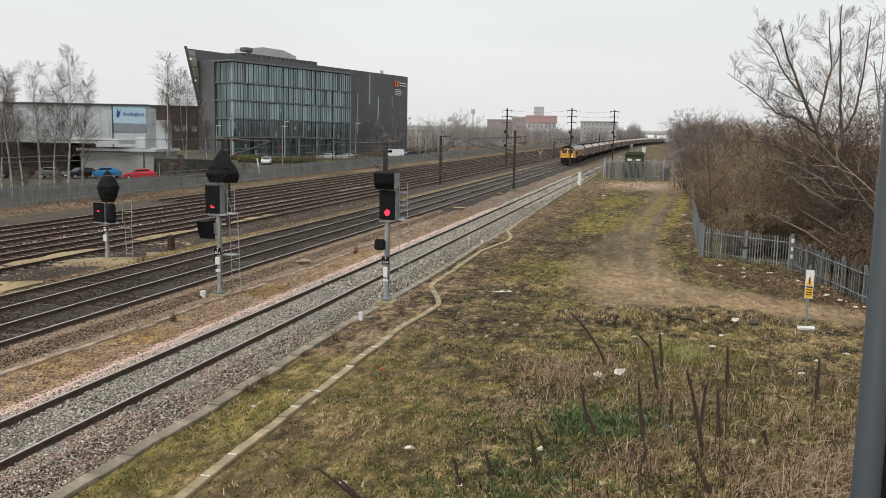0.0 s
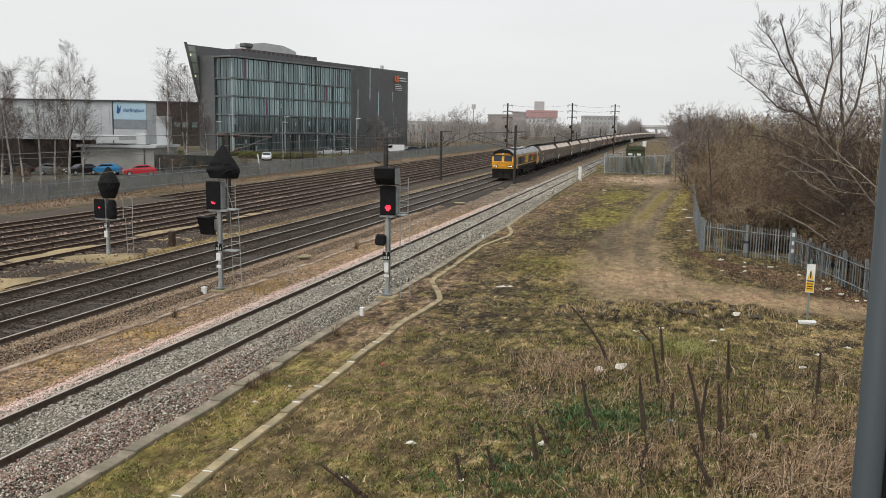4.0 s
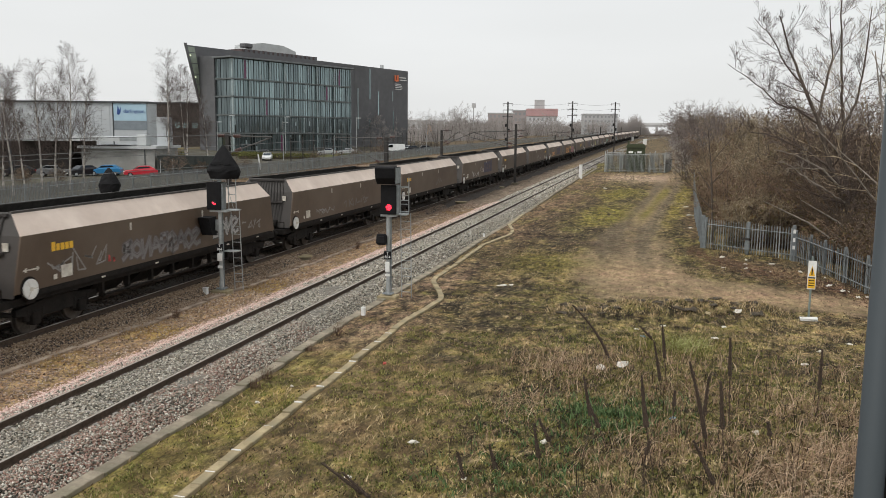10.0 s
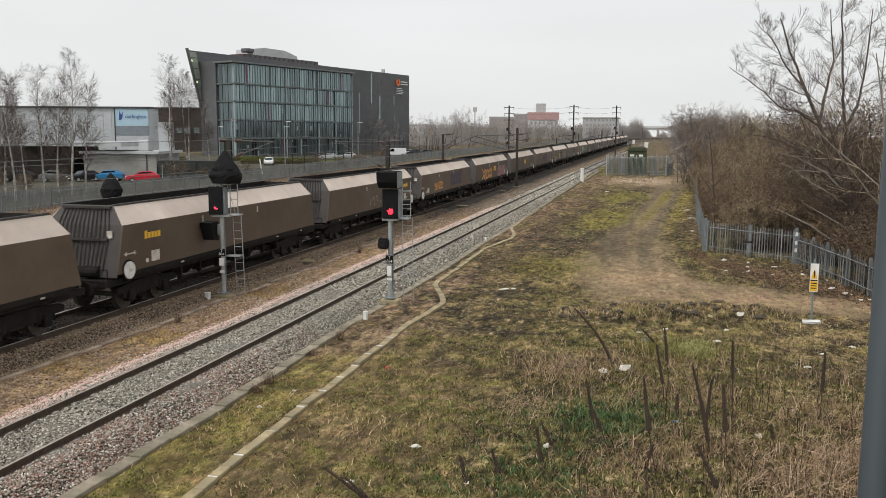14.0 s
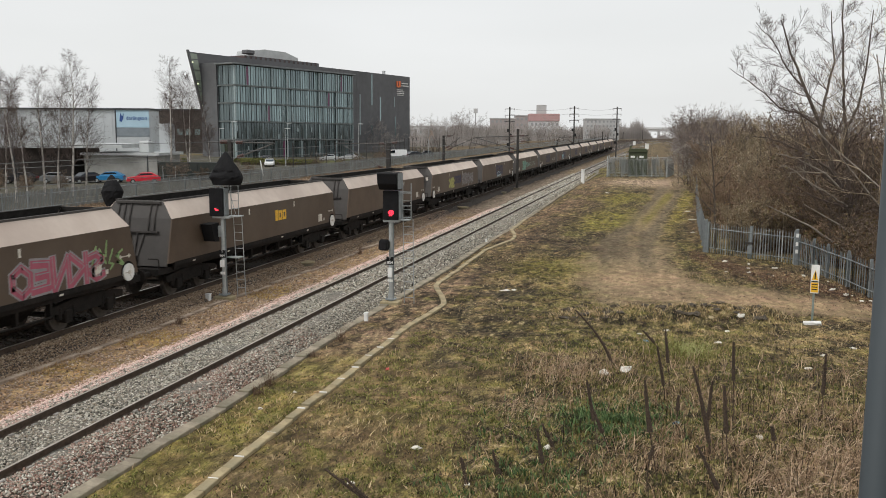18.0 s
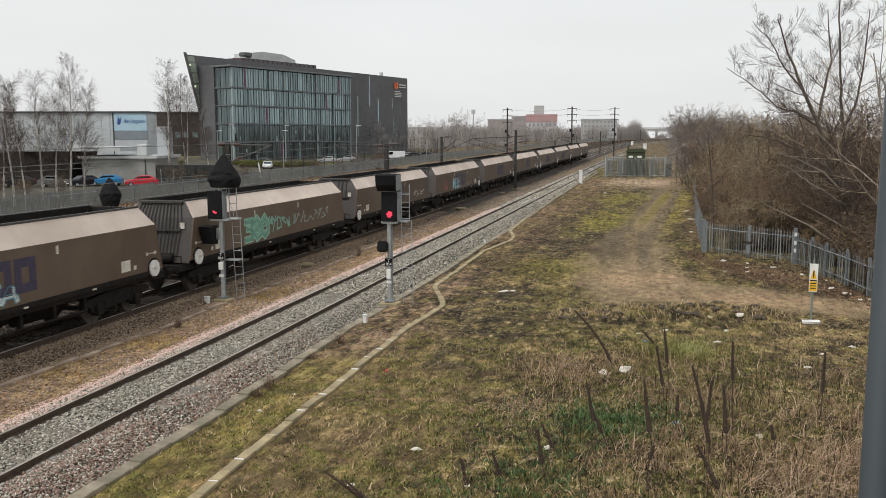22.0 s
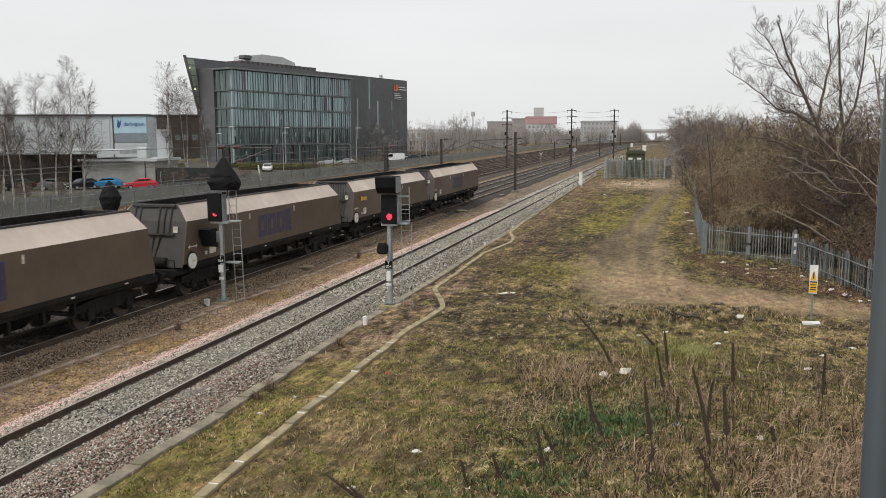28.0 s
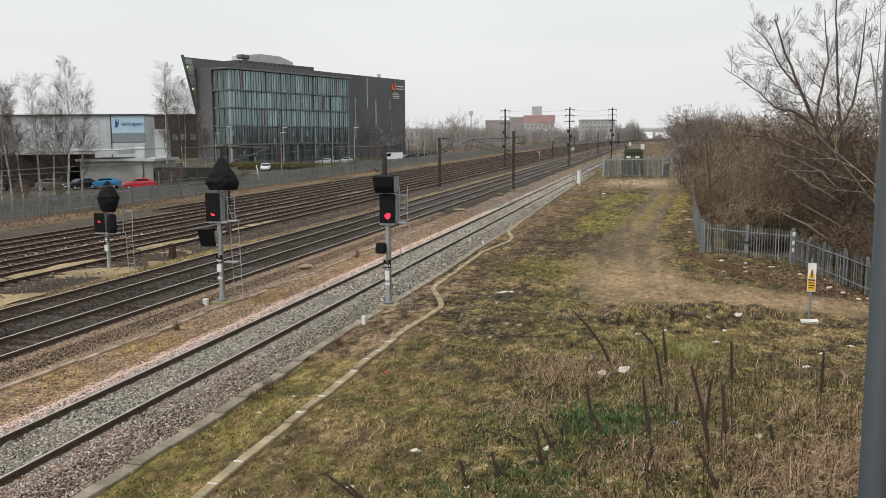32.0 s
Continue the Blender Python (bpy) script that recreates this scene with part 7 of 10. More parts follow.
for pts_m, ra, rb, kids_m, reach_m in (
        ([(0.2, -0.2, 3.3), (-0.7, -0.6, 4.2), (-1.7, -0.8, 4.72), (-2.4, -0.9, 4.98), (-3.05, -1.0, 5.15)], 0.055, 0.018, 5, 0.8),
        ([(0.45, -0.2, 2.6), (-0.5, -0.9, 3.2), (-1.4, -1.1, 3.7), (-2.1, -1.1, 4.25), (-2.65, -1.1, 4.6)], 0.050, 0.016, 5, 0.9),
        ([(-0.7, -0.6, 4.2), (-1.6, -0.9, 4.25), (-2.5, -1.0, 4.2)], 0.034, 0.014, 3, 0.6)):
    limb(rng_m, pts_m, ra, rb, out_p, 3, kids_m, reach_m)
mt_ = thing("bare_tree", pose(8.65, 45.0, float(ground_z(8.65, 45.0))), "tall leafless many-stemmed tree with fine upswept twigs", "tree")
o = new("trunk", mesh_of("trunk", *tubes(out_m[3], 8), M_BARK))
o.parent = mt_
# Pale bark on these limbs puts the light they catch from above into colour.
o = new("low_limb", mesh_of("low_limb", *tubes([(a, b, max(r, 0.008), max(q, 0.006)) for lv in out_p[1:] for a, b, r, q in lv], 6), M_BARK_PALE))
o.parent = mt_
o = new("crown", mesh_of("crown", *tubes([(a, b, max(r, 0.0065), max(q, 0.004)) for lv in out_m[:3] for a, b, r, q in lv], 3), M_TWIG_BIRCH))
o.parent = mt_
tagged(o, kind="stuff")
bare_tree(36, [((0.05, 0.0, 1.0), 13.0, 0.13, -0.2), ((-0.2, 0.1, 1.0), 10.0, 0.09, -0.2)], "bare_tree", "slim leafless tree with pale bark", 11.2, 42.0, M_TWIG, M_BARK_PALE, 3)
bare_tree(33, [((0.0, 0.0, 1.0), 6.4, 0.07, -0.2)], "bare_tree", "small leafless sapling behind the gate fence", 3.35, 49.2, M_TWIG_RED, M_BARK, 3)
bare_tree(34, [((-0.3, 0.0, 1.0), 9.0, 0.10, -0.2), ((0.3, 0.2, 1.0), 8.5, 0.10, -0.2)], "bare_tree", "leafless grey tree rising from the thicket", 12.0, 62.0, M_TWIG, M_BARK, 3)
for px_, py_, ln in ((9.6, 41.8, 5.0), (10.6, 42.6, 4.2)):
    dead = thing("fallen_branch", pose(px_, py_, 0.9, 0, 0, 20), "pale dead branch leaning in the thicket", "branch")
    bm = B()
    rod(bm, (0, 0, -1.0), (-ln * 0.55, 0.3, 0.9), 0.06, 0.045, n=7)
    rod(bm, (-ln * 0.55, 0.3, 0.9), (-ln, 0.2, 1.9), 0.045, 0.015, n=7)
    part("limb", bm, M_BARK_PALE, dead)

# ---- loose ballast stones, joined by bed ----
def stones(name, label, x0, x1, y0, y1, n, size, z_at, material, seed, keep=None):
    rs = np.random.RandomState(seed)
    x, y = rs.uniform(x0, x1, n), y0 + (y1 - y0) * rs.uniform(0, 1, n) ** 1.15
    if keep is not None:
        ok = keep(x, y, rs.uniform(0, 1, n))
        x, y = x[ok], y[ok]
        n = len(x)
    sz = size * rs.uniform(0.55, 1.3, n)
    z = z_at(x, y) + sz * 0.18
    base = np.array([(1, 0, 0), (0, 1, 0), (-1, 0, 0), (0, -1, 0), (0, 0, 1), (0, 0, -1)], float)
    v = base[None] * rs.uniform(0.5, 1.25, (n, 6, 1)) * sz[:, None, None] * 0.5
    v[:, :, 2] *= 0.75
    v += rs.normal(0, 0.10, (n, 6, 3)) * sz[:, None, None]
    a = rs.uniform(0, 6.28, n)
    c, s = np.cos(a)[:, None], np.sin(a)[:, None]
    v = np.stack([v[:, :, 0] * c - v[:, :, 1] * s, v[:, :, 0] * s + v[:, :, 1] * c, v[:, :, 2]], -1)
    v += np.stack([x + bend(y)[0], y, z], -1)[:, None]
    f = np.array([(0, 1, 4), (1, 2, 4), (2, 3, 4), (3, 0, 4), (1, 0, 5), (2, 1, 5), (3, 2, 5), (0, 3, 5)])
    tri = (f[None] + (np.arange(n) * 6)[:, None, None]).reshape(-1, 3)
    ob = big(name, v.reshape(-1, 3), tri, material)
    return tagged(ob, label, "ballast", kind="stuff")


def bed_z(x0, top, half, foot):
    def f(x, y):
        d = np.abs(x - x0)
        return np.where(d < half, top, np.maximum(top - 0.02 - (d - half) / (foot - half) * 0.28, -0.43)) + bend(y)[1]
    return f


def off_rails(*centres):
    def f(x, y, r):
        ok = np.ones(len(x), bool)
        for c in centres:
            for s in (-GAUGE, GAUGE):
                ok &= np.abs(x - c - s) > 0.085
        return ok
    return f


near_z = bed_z(FAST_A, -0.152, 1.40, 2.16)
stones("grey_ballast", "loose grey crushed stones of the near track", -12.95, -9.35, 8.5, 30, 40000, 0.058, near_z, M_STONES, 1, off_rails(FAST_A))
stones("grey_ballast", "loose grey crushed stones farther along the near track", -12.95, -9.35, 30, 75, 26000, 0.088, near_z, M_STONES, 2, off_rails(FAST_A))
stones("grey_ballast", "crushed stones of the near track far along", -13.2, -9.4, 75, 125, 12000, 0.15, near_z, M_STONES, 12, off_rails(FAST_A))
stones("pink_ballast", "loose pink crushed stones on the track shoulder", -13.85, -12.35, 9, 34, 20000, 0.058, near_z, M_STONES_P, 3, off_rails(FAST_A))
stones("pink_ballast", "loose pink crushed stones along the far shoulder", -13.75, -12.55, 34, 70, 7000, 0.10, near_z, M_STONES_P, 4, off_rails(FAST_A))
stones("brown_ballast", "brown stones washed off the shoulder", -10.7, -9.2, 8.5, 24, 15000, 0.056, near_z, M_STONES_R, 5, lambda x, y, r: r < np.clip(1.05 - (y - 12) / 12 + 0.5 * fbm(x, y, 0.8, 3, 14), 0.05, 1))
stones("cess_gravel", "brown gravel between the lines", -16.85, -13.7, 12, 70, 26000, 0.07, lambda x, y: ground_z(x, y), M_STONES_B, 6, lambda x, y, r: r < 0.45 + 0.55 * step(fbm(x, y, 0.6, 3, 9), -0.2, 0.5))
fast_z = bed_z((FAST_B + FAST_C) / 2, -0.165, 3.02, 3.4)
stones("oily_ballast", "oil-blackened stones under the fast lines", -22.3, -16.72, 14, 62, 27000, 0.08, fast_z, M_STONES_D, 7, off_rails(FAST_B, FAST_C))
stones("brown_ballast", "brown stones at the edge of the fast lines", -16.75, -15.45, 13, 66, 26000, 0.055, lambda x, y: np.maximum(fast_z(x, y), ground_z(x, y)), M_STONES_B, 8)
stones("brown_ballast", "reddish-brown stones spilling from the fast lines", -16.85, -15.6, 13, 60, 34000, 0.062, lambda x, y: np.maximum(fast_z(x, y), ground_z(x, y)) + 0.01, M_STONES_RB, 18)
stones("yard_gravel", "brown gravel of the yard", -39.0, -22.2, 24, 80, 22000, 0.10, lambda x, y: np.where(x < -24.2, -0.24 + bend(y)[1], ground_z(x, y)), M_STONES_Y, 10, off_rails(*YARD))
stones("pink_ballast", "pale pinkish stones strewn along the yard tracks", -37.6, -31.2, 22, 95, 7000, 0.12, lambda x, y: -0.23 + bend(y)[1], M_STONES_P, 16, lambda x, y, r: r < step(fbm(x * 2.5, y * 0.3, 1.0, 3, 17), 0.0, 0.5))

# ---- grass and weeds ----
M_GRASS = islands("short_green_grass", [(0.050, 0.056, 0.013), (0.20, 0.188, 0.054), (0.11, 0.108, 0.028), (0.34, 0.295, 0.12)])
M_DRY = islands("bleached_dead_grass", [(0.22, 0.160, 0.08), (0.60, 0.475, 0.29), (0.36, 0.25, 0.135), (0.09, 0.06, 0.033)])
M_WEED = islands("dead_weed_stems", [(0.05, 0.030, 0.018), (0.36, 0.25, 0.16), (0.17, 0.108, 0.066), (0.60, 0.45, 0.31)])
M_GREEN = islands("fresh_green_weeds", [(0.026, 0.052, 0.018), (0.080, 0.135, 0.050), (0.145, 0.205, 0.092), (0.045, 0.085, 0.030)])
M_STRAW = islands("orange_straw_grass", [(0.30, 0.19, 0.075), (0.42, 0.29, 0.13), (0.24, 0.14, 0.055), (0.36, 0.22, 0.09)])


M_TURF = islands("olive_green_turf", [(0.045, 0.058, 0.016), (0.10, 0.115, 0.035), (0.17, 0.165, 0.06)])
M_LAWN = islands("green_turf", [(0.075, 0.092, 0.024), (0.17, 0.182, 0.050), (0.27, 0.26, 0.088), (0.38, 0.335, 0.15)])
M_DARKFLECK = islands("dark_soil_crumbs", [(0.014, 0.011, 0.008), (0.045, 0.034, 0.023), (0.028, 0.023, 0.014)])
M_PALEWEED = islands("bleached_weed_stems", [(0.12, 0.075, 0.048), (0.50, 0.36, 0.24), (0.32, 0.205, 0.13), (0.62, 0.48, 0.34), (0.05, 0.031, 0.021), (0.40, 0.27, 0.175)])
M_VERGE = islands("dull_straw_grass", [(0.19, 0.125, 0.085), (0.30, 0.215, 0.155), (0.14, 0.088, 0.058)])


def blades(name, label, x, y, h, w, lean, material, seed, lift=0.0):
    """Single bent blades: two triangles each."""
    rs = np.random.RandomState(seed)
    n = len(x)
    z = ground_z(x, y) - 0.01 + lift
    a = rs.uniform(0, 6.28, n)
    hh = h * rs.uniform(0.45, 1.3, n)
    ww = w * rs.uniform(0.6, 1.4, n)
    ln = lean * rs.uniform(0.2, 1.4, n) * hh
    b = rs.uniform(0, 6.28, n)
    p = np.stack([x, y, z], -1)
    side = np.stack([np.cos(a) * ww, np.sin(a) * ww, np.zeros(n)], -1)
    mid = p + np.stack([np.cos(b) * ln * 0.35, np.sin(b) * ln * 0.35, hh * 0.6], -1)
    tip = p + np.stack([np.cos(b) * ln, np.sin(b) * ln, hh], -1)
    v = np.stack([p - side, p + side, mid + side * 0.7, mid - side * 0.7, tip], 1).reshape(-1, 3)
    k = np.arange(n) * 5
    tri = np.concatenate([np.stack([k, k + 1, k + 2], -1), np.stack([k, k + 2, k + 3], -1), np.stack([k + 3, k + 2, k + 4], -1)])
    ob = big(name, v, tri, material)
    return tagged(ob, label, "grass", kind="stuff")


def scatter(n, x0, x1, y0, y1, want, seed, power=1.3):
    rs = np.random.RandomState(seed)
    x, y = rs.uniform(x0, x1, n), y0 + (y1 - y0) * rs.uniform(0, 1, n) ** power
    ok = rs.uniform(0, 1, n) < want(x, y)
    return x[ok], y[ok]


def clear_way(x, y):
    return 1 - way_at(x, y)


def thin(x, y):
    """Grass fails on the sooty soil and on the gravel beside the cable route."""
    def spot(px_, py_, sx_, sy_):
        return np.exp(-((x - px_) / sx_) ** 2 - ((y - py_) / sy_) ** 2)
    soot = spot(-5.6, 29.3, 1.9, 4.8) + spot(-4.8, 22.0, 1.4, 1.8) + spot(-2.9, 26.9, 2.3, 1.0) + 0.8 * spot(-3.6, 24.6, 1.5, 1.2)
    gravel = (1 - step(x, -7.6, -6.6)) * step(y, 18, 22) * (1 - step(y, 36, 42))
    return 1 - 0.92 * np.clip(soot * (0.9 + 0.8 * fbm(x, y, 1.2, 3, 91)) + gravel, 0, 1)


def clumps(x, y, seed, lo=-0.3, hi=0.5):
    """Tussocks a hand or two across, with gaps between."""
    return step(fbm(x, y, 9.0, 3, seed), lo, hi)


def patchy(x, y, seed=95):
    """Stretches a stride or two across where the tall growth stands, with short turf between."""
    return step(fbm(x, y, 1.5, 3, seed), -0.15, 0.4)


def off_green(x, y):
    return 1 - 0.85 * np.exp(-((x + 0.7) / 1.3) ** 2 - ((y - 16.6) / 1.2) ** 2)


def arcs(name, label, x, y, h, w, reach, material, seed):
    """Long dead stems that rise, bend over and droop: four-piece strips."""
    rs = np.random.RandomState(seed)
    n = len(x)
    z = ground_z(x, y) - 0.02
    a = rs.uniform(0, 6.28, n)
    hh, rr = h * rs.uniform(0.4, 1.25, n), reach * rs.uniform(0.15, 1.2, n)
    droop = rs.uniform(0.0, 0.9, n)
    kink = rs.normal(0, 0.10, (n, 5, 2)) * rr[:, None, None]
    side = np.stack([-np.sin(a), np.cos(a), np.zeros(n)], -1) * (w * rs.uniform(0.6, 1.4, n))[:, None] * 0.5
    rows = []
    for k in range(5):
        u = k / 4
        px_ = x + np.cos(a) * rr * u ** 1.3 + kink[:, k, 0] * u
        py_ = y + np.sin(a) * rr * u ** 1.3 + kink[:, k, 1] * u
        pz_ = z + hh * (1.5 * u - 0.5 * u * u - droop * 0.8 * u ** 3)
        p = np.stack([px_, py_, pz_], -1)
        s_ = side * (1 - 0.6 * u)
        tilt = np.array([0, 0, 1.0]) * (w * 0.35 * (1 - 0.6 * u))
        rows += [p - s_ - tilt, p + s_ + tilt]
    v = np.stack(rows, 1).reshape(-1, 3)
    k0_ = np.arange(n) * 10
    q = np.concatenate([np.stack([k0_ + 2 * j, k0_ + 2 * j + 1, k0_ + 2 * j + 3, k0_ + 2 * j + 2], -1) for j in range(4)])
    ob = big(name, v, q, material)
    return tagged(ob, label, "grass", kind="stuff")


def off_trough(x, y):
    bare = step(x, -9.1, -8.9) * (1 - step(x, -7.6, -6.9)) * step(y, 19, 24) * (1 - step(y, 36, 44))
    return np.where((np.abs(x + 7.2) < 0.19) & (y < 28), 0.0, 1.0 - 0.75 * bare)


x, y = scatter(220000, -9.0, 8.0, 9, 42, lambda x, y: thin(x, y) * clear_way(x, y) * off_trough(x, y) * np.clip(0.25 + 0.75 * step(fbm(x, y, 0.35, 5, 21), -0.3, 0.6), 0, 1) * (1 - 0.7 * np.exp(-((x + 5.9) / 1.8) ** 2 - ((y - 28.5) / 4.5) ** 2)) * (0.12 + 0.88 * clumps(x, y, 71)) * (1 - 0.6 * step(x, 2, 4)), 51)
blades("short_grass", "short mossy green grass", x, y, 0.065, 0.0105 * np.clip(20 / y, 0.55, 1), 0.8, M_GRASS, 1)
x, y = scatter(150000, -9.0, 8.0, 9, 46, lambda x, y: thin(x, y) * clear_way(x, y) * off_trough(x, y) * np.clip(0.15 + 0.8 * step(fbm(x, y, 0.9, 4, 22), -0.2, 0.7), 0, 1) * (0.10 + 0.90 * clumps(x, y, 72)) * (1 - 0.5 * np.exp(-((x + 2.2) / 2.2) ** 2 - ((y - 17.5) / 3.5) ** 2)), 52)
blades("dead_grass", "short bleached dead grass", x, y, 0.085, 0.0095 * np.clip(19 / y, 0.45, 1), 1.3, M_DRY, 2)
# Dark flecks: soil and rotten grass, plus tussock shadow put into the colour.
x, y = scatter(120000, -9.0, 8.0, 11, 46, lambda x, y: (0.4 + 0.6 * thin(x, y)) * (0.35 + 0.65 * step(x, -6, -2.5)) * off_trough(x, y) * (0.2 + 0.8 * clear_way(x, y)) * clumps(x, y, 73, 0.1, 0.6), 63)
blades("soil_crumbs", "dark flecks for soil, rotten grass and the shade between tufts", x, y, 0.04, 0.014, 1.2, M_DARKFLECK, 13)
x, y = scatter(42000, -4.0, 7.0, 9.5, 25, lambda x, y: np.clip(step(x, -3.5, 0.5) * (1 - step(y, 17, 25)) * clumps(x, y, 74, -0.2, 0.4), 0, 1) * off_green(x, y) * (0.25 + 0.75 * patchy(x, y)), 53, 1.1)
blades("dead_weeds", "tangled brown dead weed stems", x, y, 0.26, 0.0072, 1.1, M_WEED, 3)
x, y = scatter(20000, -3.8, 7.5, 9.0, 24.5, lambda x, y: np.clip((0.15 + 0.85 * step(x, -2.5, 1.5)) * (1 - 0.8 * step(y, 15, 22)), 0, 1) * clumps(x, y, 75, -0.1, 0.5) * off_green(x, y) * (0.12 + 0.88 * patchy(x, y)), 64, 1.0)
arcs("weed_stems", "long bleached weed stems bent over one another", x, y, 0.36, 0.0075, 0.42, M_PALEWEED, 14)
x, y = scatter(16000, 0.2, 7.0, 8.6, 14.8, lambda x, y: step(x + 0.35 * (14 - y), 1.2, 3.4) * (0.15 + 0.85 * clumps(x, y, 81, -0.3, 0.4)), 70, 1.0)
arcs("weed_stems", "dense pinkish-tan dead stems below the bridge", x, y, 0.42, 0.0095, 0.50, M_PALEWEED, 20)
x, y = scatter(15000, -0.8, 7.5, 8.5, 16.5, lambda x, y: np.clip(0.15 + 0.6 * step(x, 0.0, 2.5), 0, 1) * (0.1 + 0.9 * clumps(x, y, 80, -0.2, 0.4)) * (0.2 + 0.8 * patchy(x, y)), 54, 1.0)
arcs("bramble_stems", "thick tangle of reddish dead stems below the bridge", x, y, 0.46, 0.0085, 0.55, M_WEED, 4)
x, y = scatter(1100, -3.6, 7.0, 9.5, 21.5, lambda x, y: np.clip(0.3 + 0.7 * step(x, -2.0, 0.5), 0, 1) * (1 - 0.6 * step(y, 16, 21)), 69, 1.0)
arcs("dark_stems", "thin dark dead stems standing in the weeds", x, y, 0.62, 0.011, 0.30, M_DARKFLECK, 19)
x, y = scatter(26000, -3.4, 2.2, 14.0, 19.0, lambda x, y: np.exp(-((x + 1.0) / 1.35) ** 2 - ((y - 16.4) / 1.25) ** 2) * (0.08 + 0.92 * clumps(x, y, 76, -0.1, 0.5)) * (0.3 + 0.7 * patchy(x, y, 84)), 55, 1.0)
blades("green_weeds", "patch of fresh green nettles", x, y, 0.15, 0.014, 1.1, M_GREEN, 5)
x, y = scatter(14000, -4.0, 0.2, 11.5, 15.5, lambda x, y: np.exp(-((x + 2.0) / 1.2) ** 2 - ((y - 13.6) / 1.1) ** 2) * clumps(x, y, 85, -0.1, 0.5) * 0.8, 72, 1.0)
blades("green_weeds", "low dark green weeds among dead stems", x, y, 0.11, 0.012, 1.1, M_GREEN, 22)
x, y = scatter(34000, -5.0, 6.0, 11.0, 24.0, lambda x, y: clumps(x, y, 77, 0.05, 0.6) * (0.25 + 0.75 * (1 - patchy(x, y))) * 0.8, 65, 1.0)
blades("green_weeds", "scattered tufts of green grass and weeds", x, y, 0.09, 0.010, 0.9, M_TURF, 15)
x, y = scatter(70000, -8.8, -1.6, 9.5, 24.0, lambda x, y: off_trough(x, y) * thin(x, y) * clumps(x, y, 82, -0.2, 0.5) * step(fbm(x, y, 0.8, 3, 83), -0.35, 0.3), 71, 1.1)
blades("green_grass", "mossy green turf beside the cable route", x, y, 0.055, 0.011, 0.8, M_LAWN, 21)
x, y = scatter(12000, -4.2, 1.5, 18.0, 23.0, lambda x, y: np.exp(-((x + 1.9) / 1.2) ** 2 - ((y - 20.7) / 1.2) ** 2) * (0.15 + 0.75 * clumps(x, y, 78)), 56, 1.0)
blades("dead_grass", "tall tuft of pinkish dead grass", x, y, 0.30, 0.006, 1.1, M_PALEWEED, 6)
x, y = scatter(1500, -3.6, -1.6, 15.6, 18.6, lambda x, y: np.exp(-((x + 2.6) / 0.6) ** 2 - ((y - 17.3) / 0.8) ** 2), 66, 1.0)
arcs("pale_grass", "tussock of long whitish arching grass", x, y, 0.26, 0.005, 0.42, M_PALEWEED, 16)
x, y = scatter(14000, -0.6, 3.0, 20.8, 26.0, lambda x, y: np.exp(-((x - 0.9) / 1.1) ** 2 - ((y - 23.3) / 1.2) ** 2) * (0.15 + 0.8 * clumps(x, y, 79)), 57, 1.0)
blades("pale_grass", "tuft of pale yellow-green grass", x, y, 0.17, 0.008, 0.9, M_GRASS, 7)
x, y = scatter(1500, 0.4, 1.7, 22.2, 24.6, lambda x, y: np.exp(-((x - 1.0) / 0.45) ** 2 - ((y - 23.4) / 0.6) ** 2), 67, 1.0)
M_PALEGREEN = islands("pale_green_grass", [(0.16, 0.19, 0.05), (0.34, 0.36, 0.14), (0.44, 0.42, 0.20)])
arcs("pale_grass", "arching tussock of pale yellow-green grass", x, y, 0.34, 0.008, 0.4, M_PALEGREEN, 17)
x, y = scatter(14000, -15.6, -13.4, 14, 70, lambda x, y: step(fbm(x, y, 0.35, 5, 21) + 0.5 * fbm(x, y, 0.9, 4, 22), 0.0, 0.6) * 0.9, 58)
blades("straw_grass", "orange-brown straw grass in the gravel", x, y, 0.11, 0.009, 1.2, M_STRAW, 8)
x, y = scatter(11000, -49, -44.4, 24, 150, lambda x, y: 0.9 + 0 * x, 59, 1.4)
blades("straw_grass", "orange-brown dead grass on the far verge", x, y, 0.16, 0.03, 1.2, M_VERGE, 9)
x, y = scatter(9000, -25.0, -22.5, 26, 80, lambda x, y: step(fbm(x, y, 0.35, 5, 21), 0.0, 0.6), 60)
blades("dead_grass", "dead grass in the wide space between the tracks", x, y, 0.10, 0.012, 1.0, M_DRY, 10)
x, y = scatter(22000, -6.5, 4.5, 36, 120, lambda x, y: clear_way(x, y) * (0.05 + 0.8 * clumps(x, y, 33)) * 0.5 * thin(x, y) * (1 - 0.85 * step(y, 104, 112)), 61)
blades("rough_grass", "rough grass along the dirt track", x, y, 0.07, 0.012, 0.9, M_GRASS, 11)
x, y = scatter(5000, -3.2, 4.6, 27.0, 31.5, lambda x, y: np.exp(-((y - 28.2 - 0.25 * x) / 0.8) ** 2), 62, 1.0)
blades("ridge_grass", "matted grass hanging over the low bank", x, y, 0.14, 0.012, 1.5, M_DRY, 12)

# ---- dead mullein stalks, one by one ----
M_STALK = surface("dark_dead_stalk", (0.030, 0.020, 0.014), (0.085, 0.058, 0.040), 30, 0.95, 0, 0.6, 90)

M_LEAFDRY = surface("ragged_dead_leaf", (0.085, 0.056, 0.037), (0.21, 0.145, 0.098), 20, 0.95, 0, 0.4, 60)


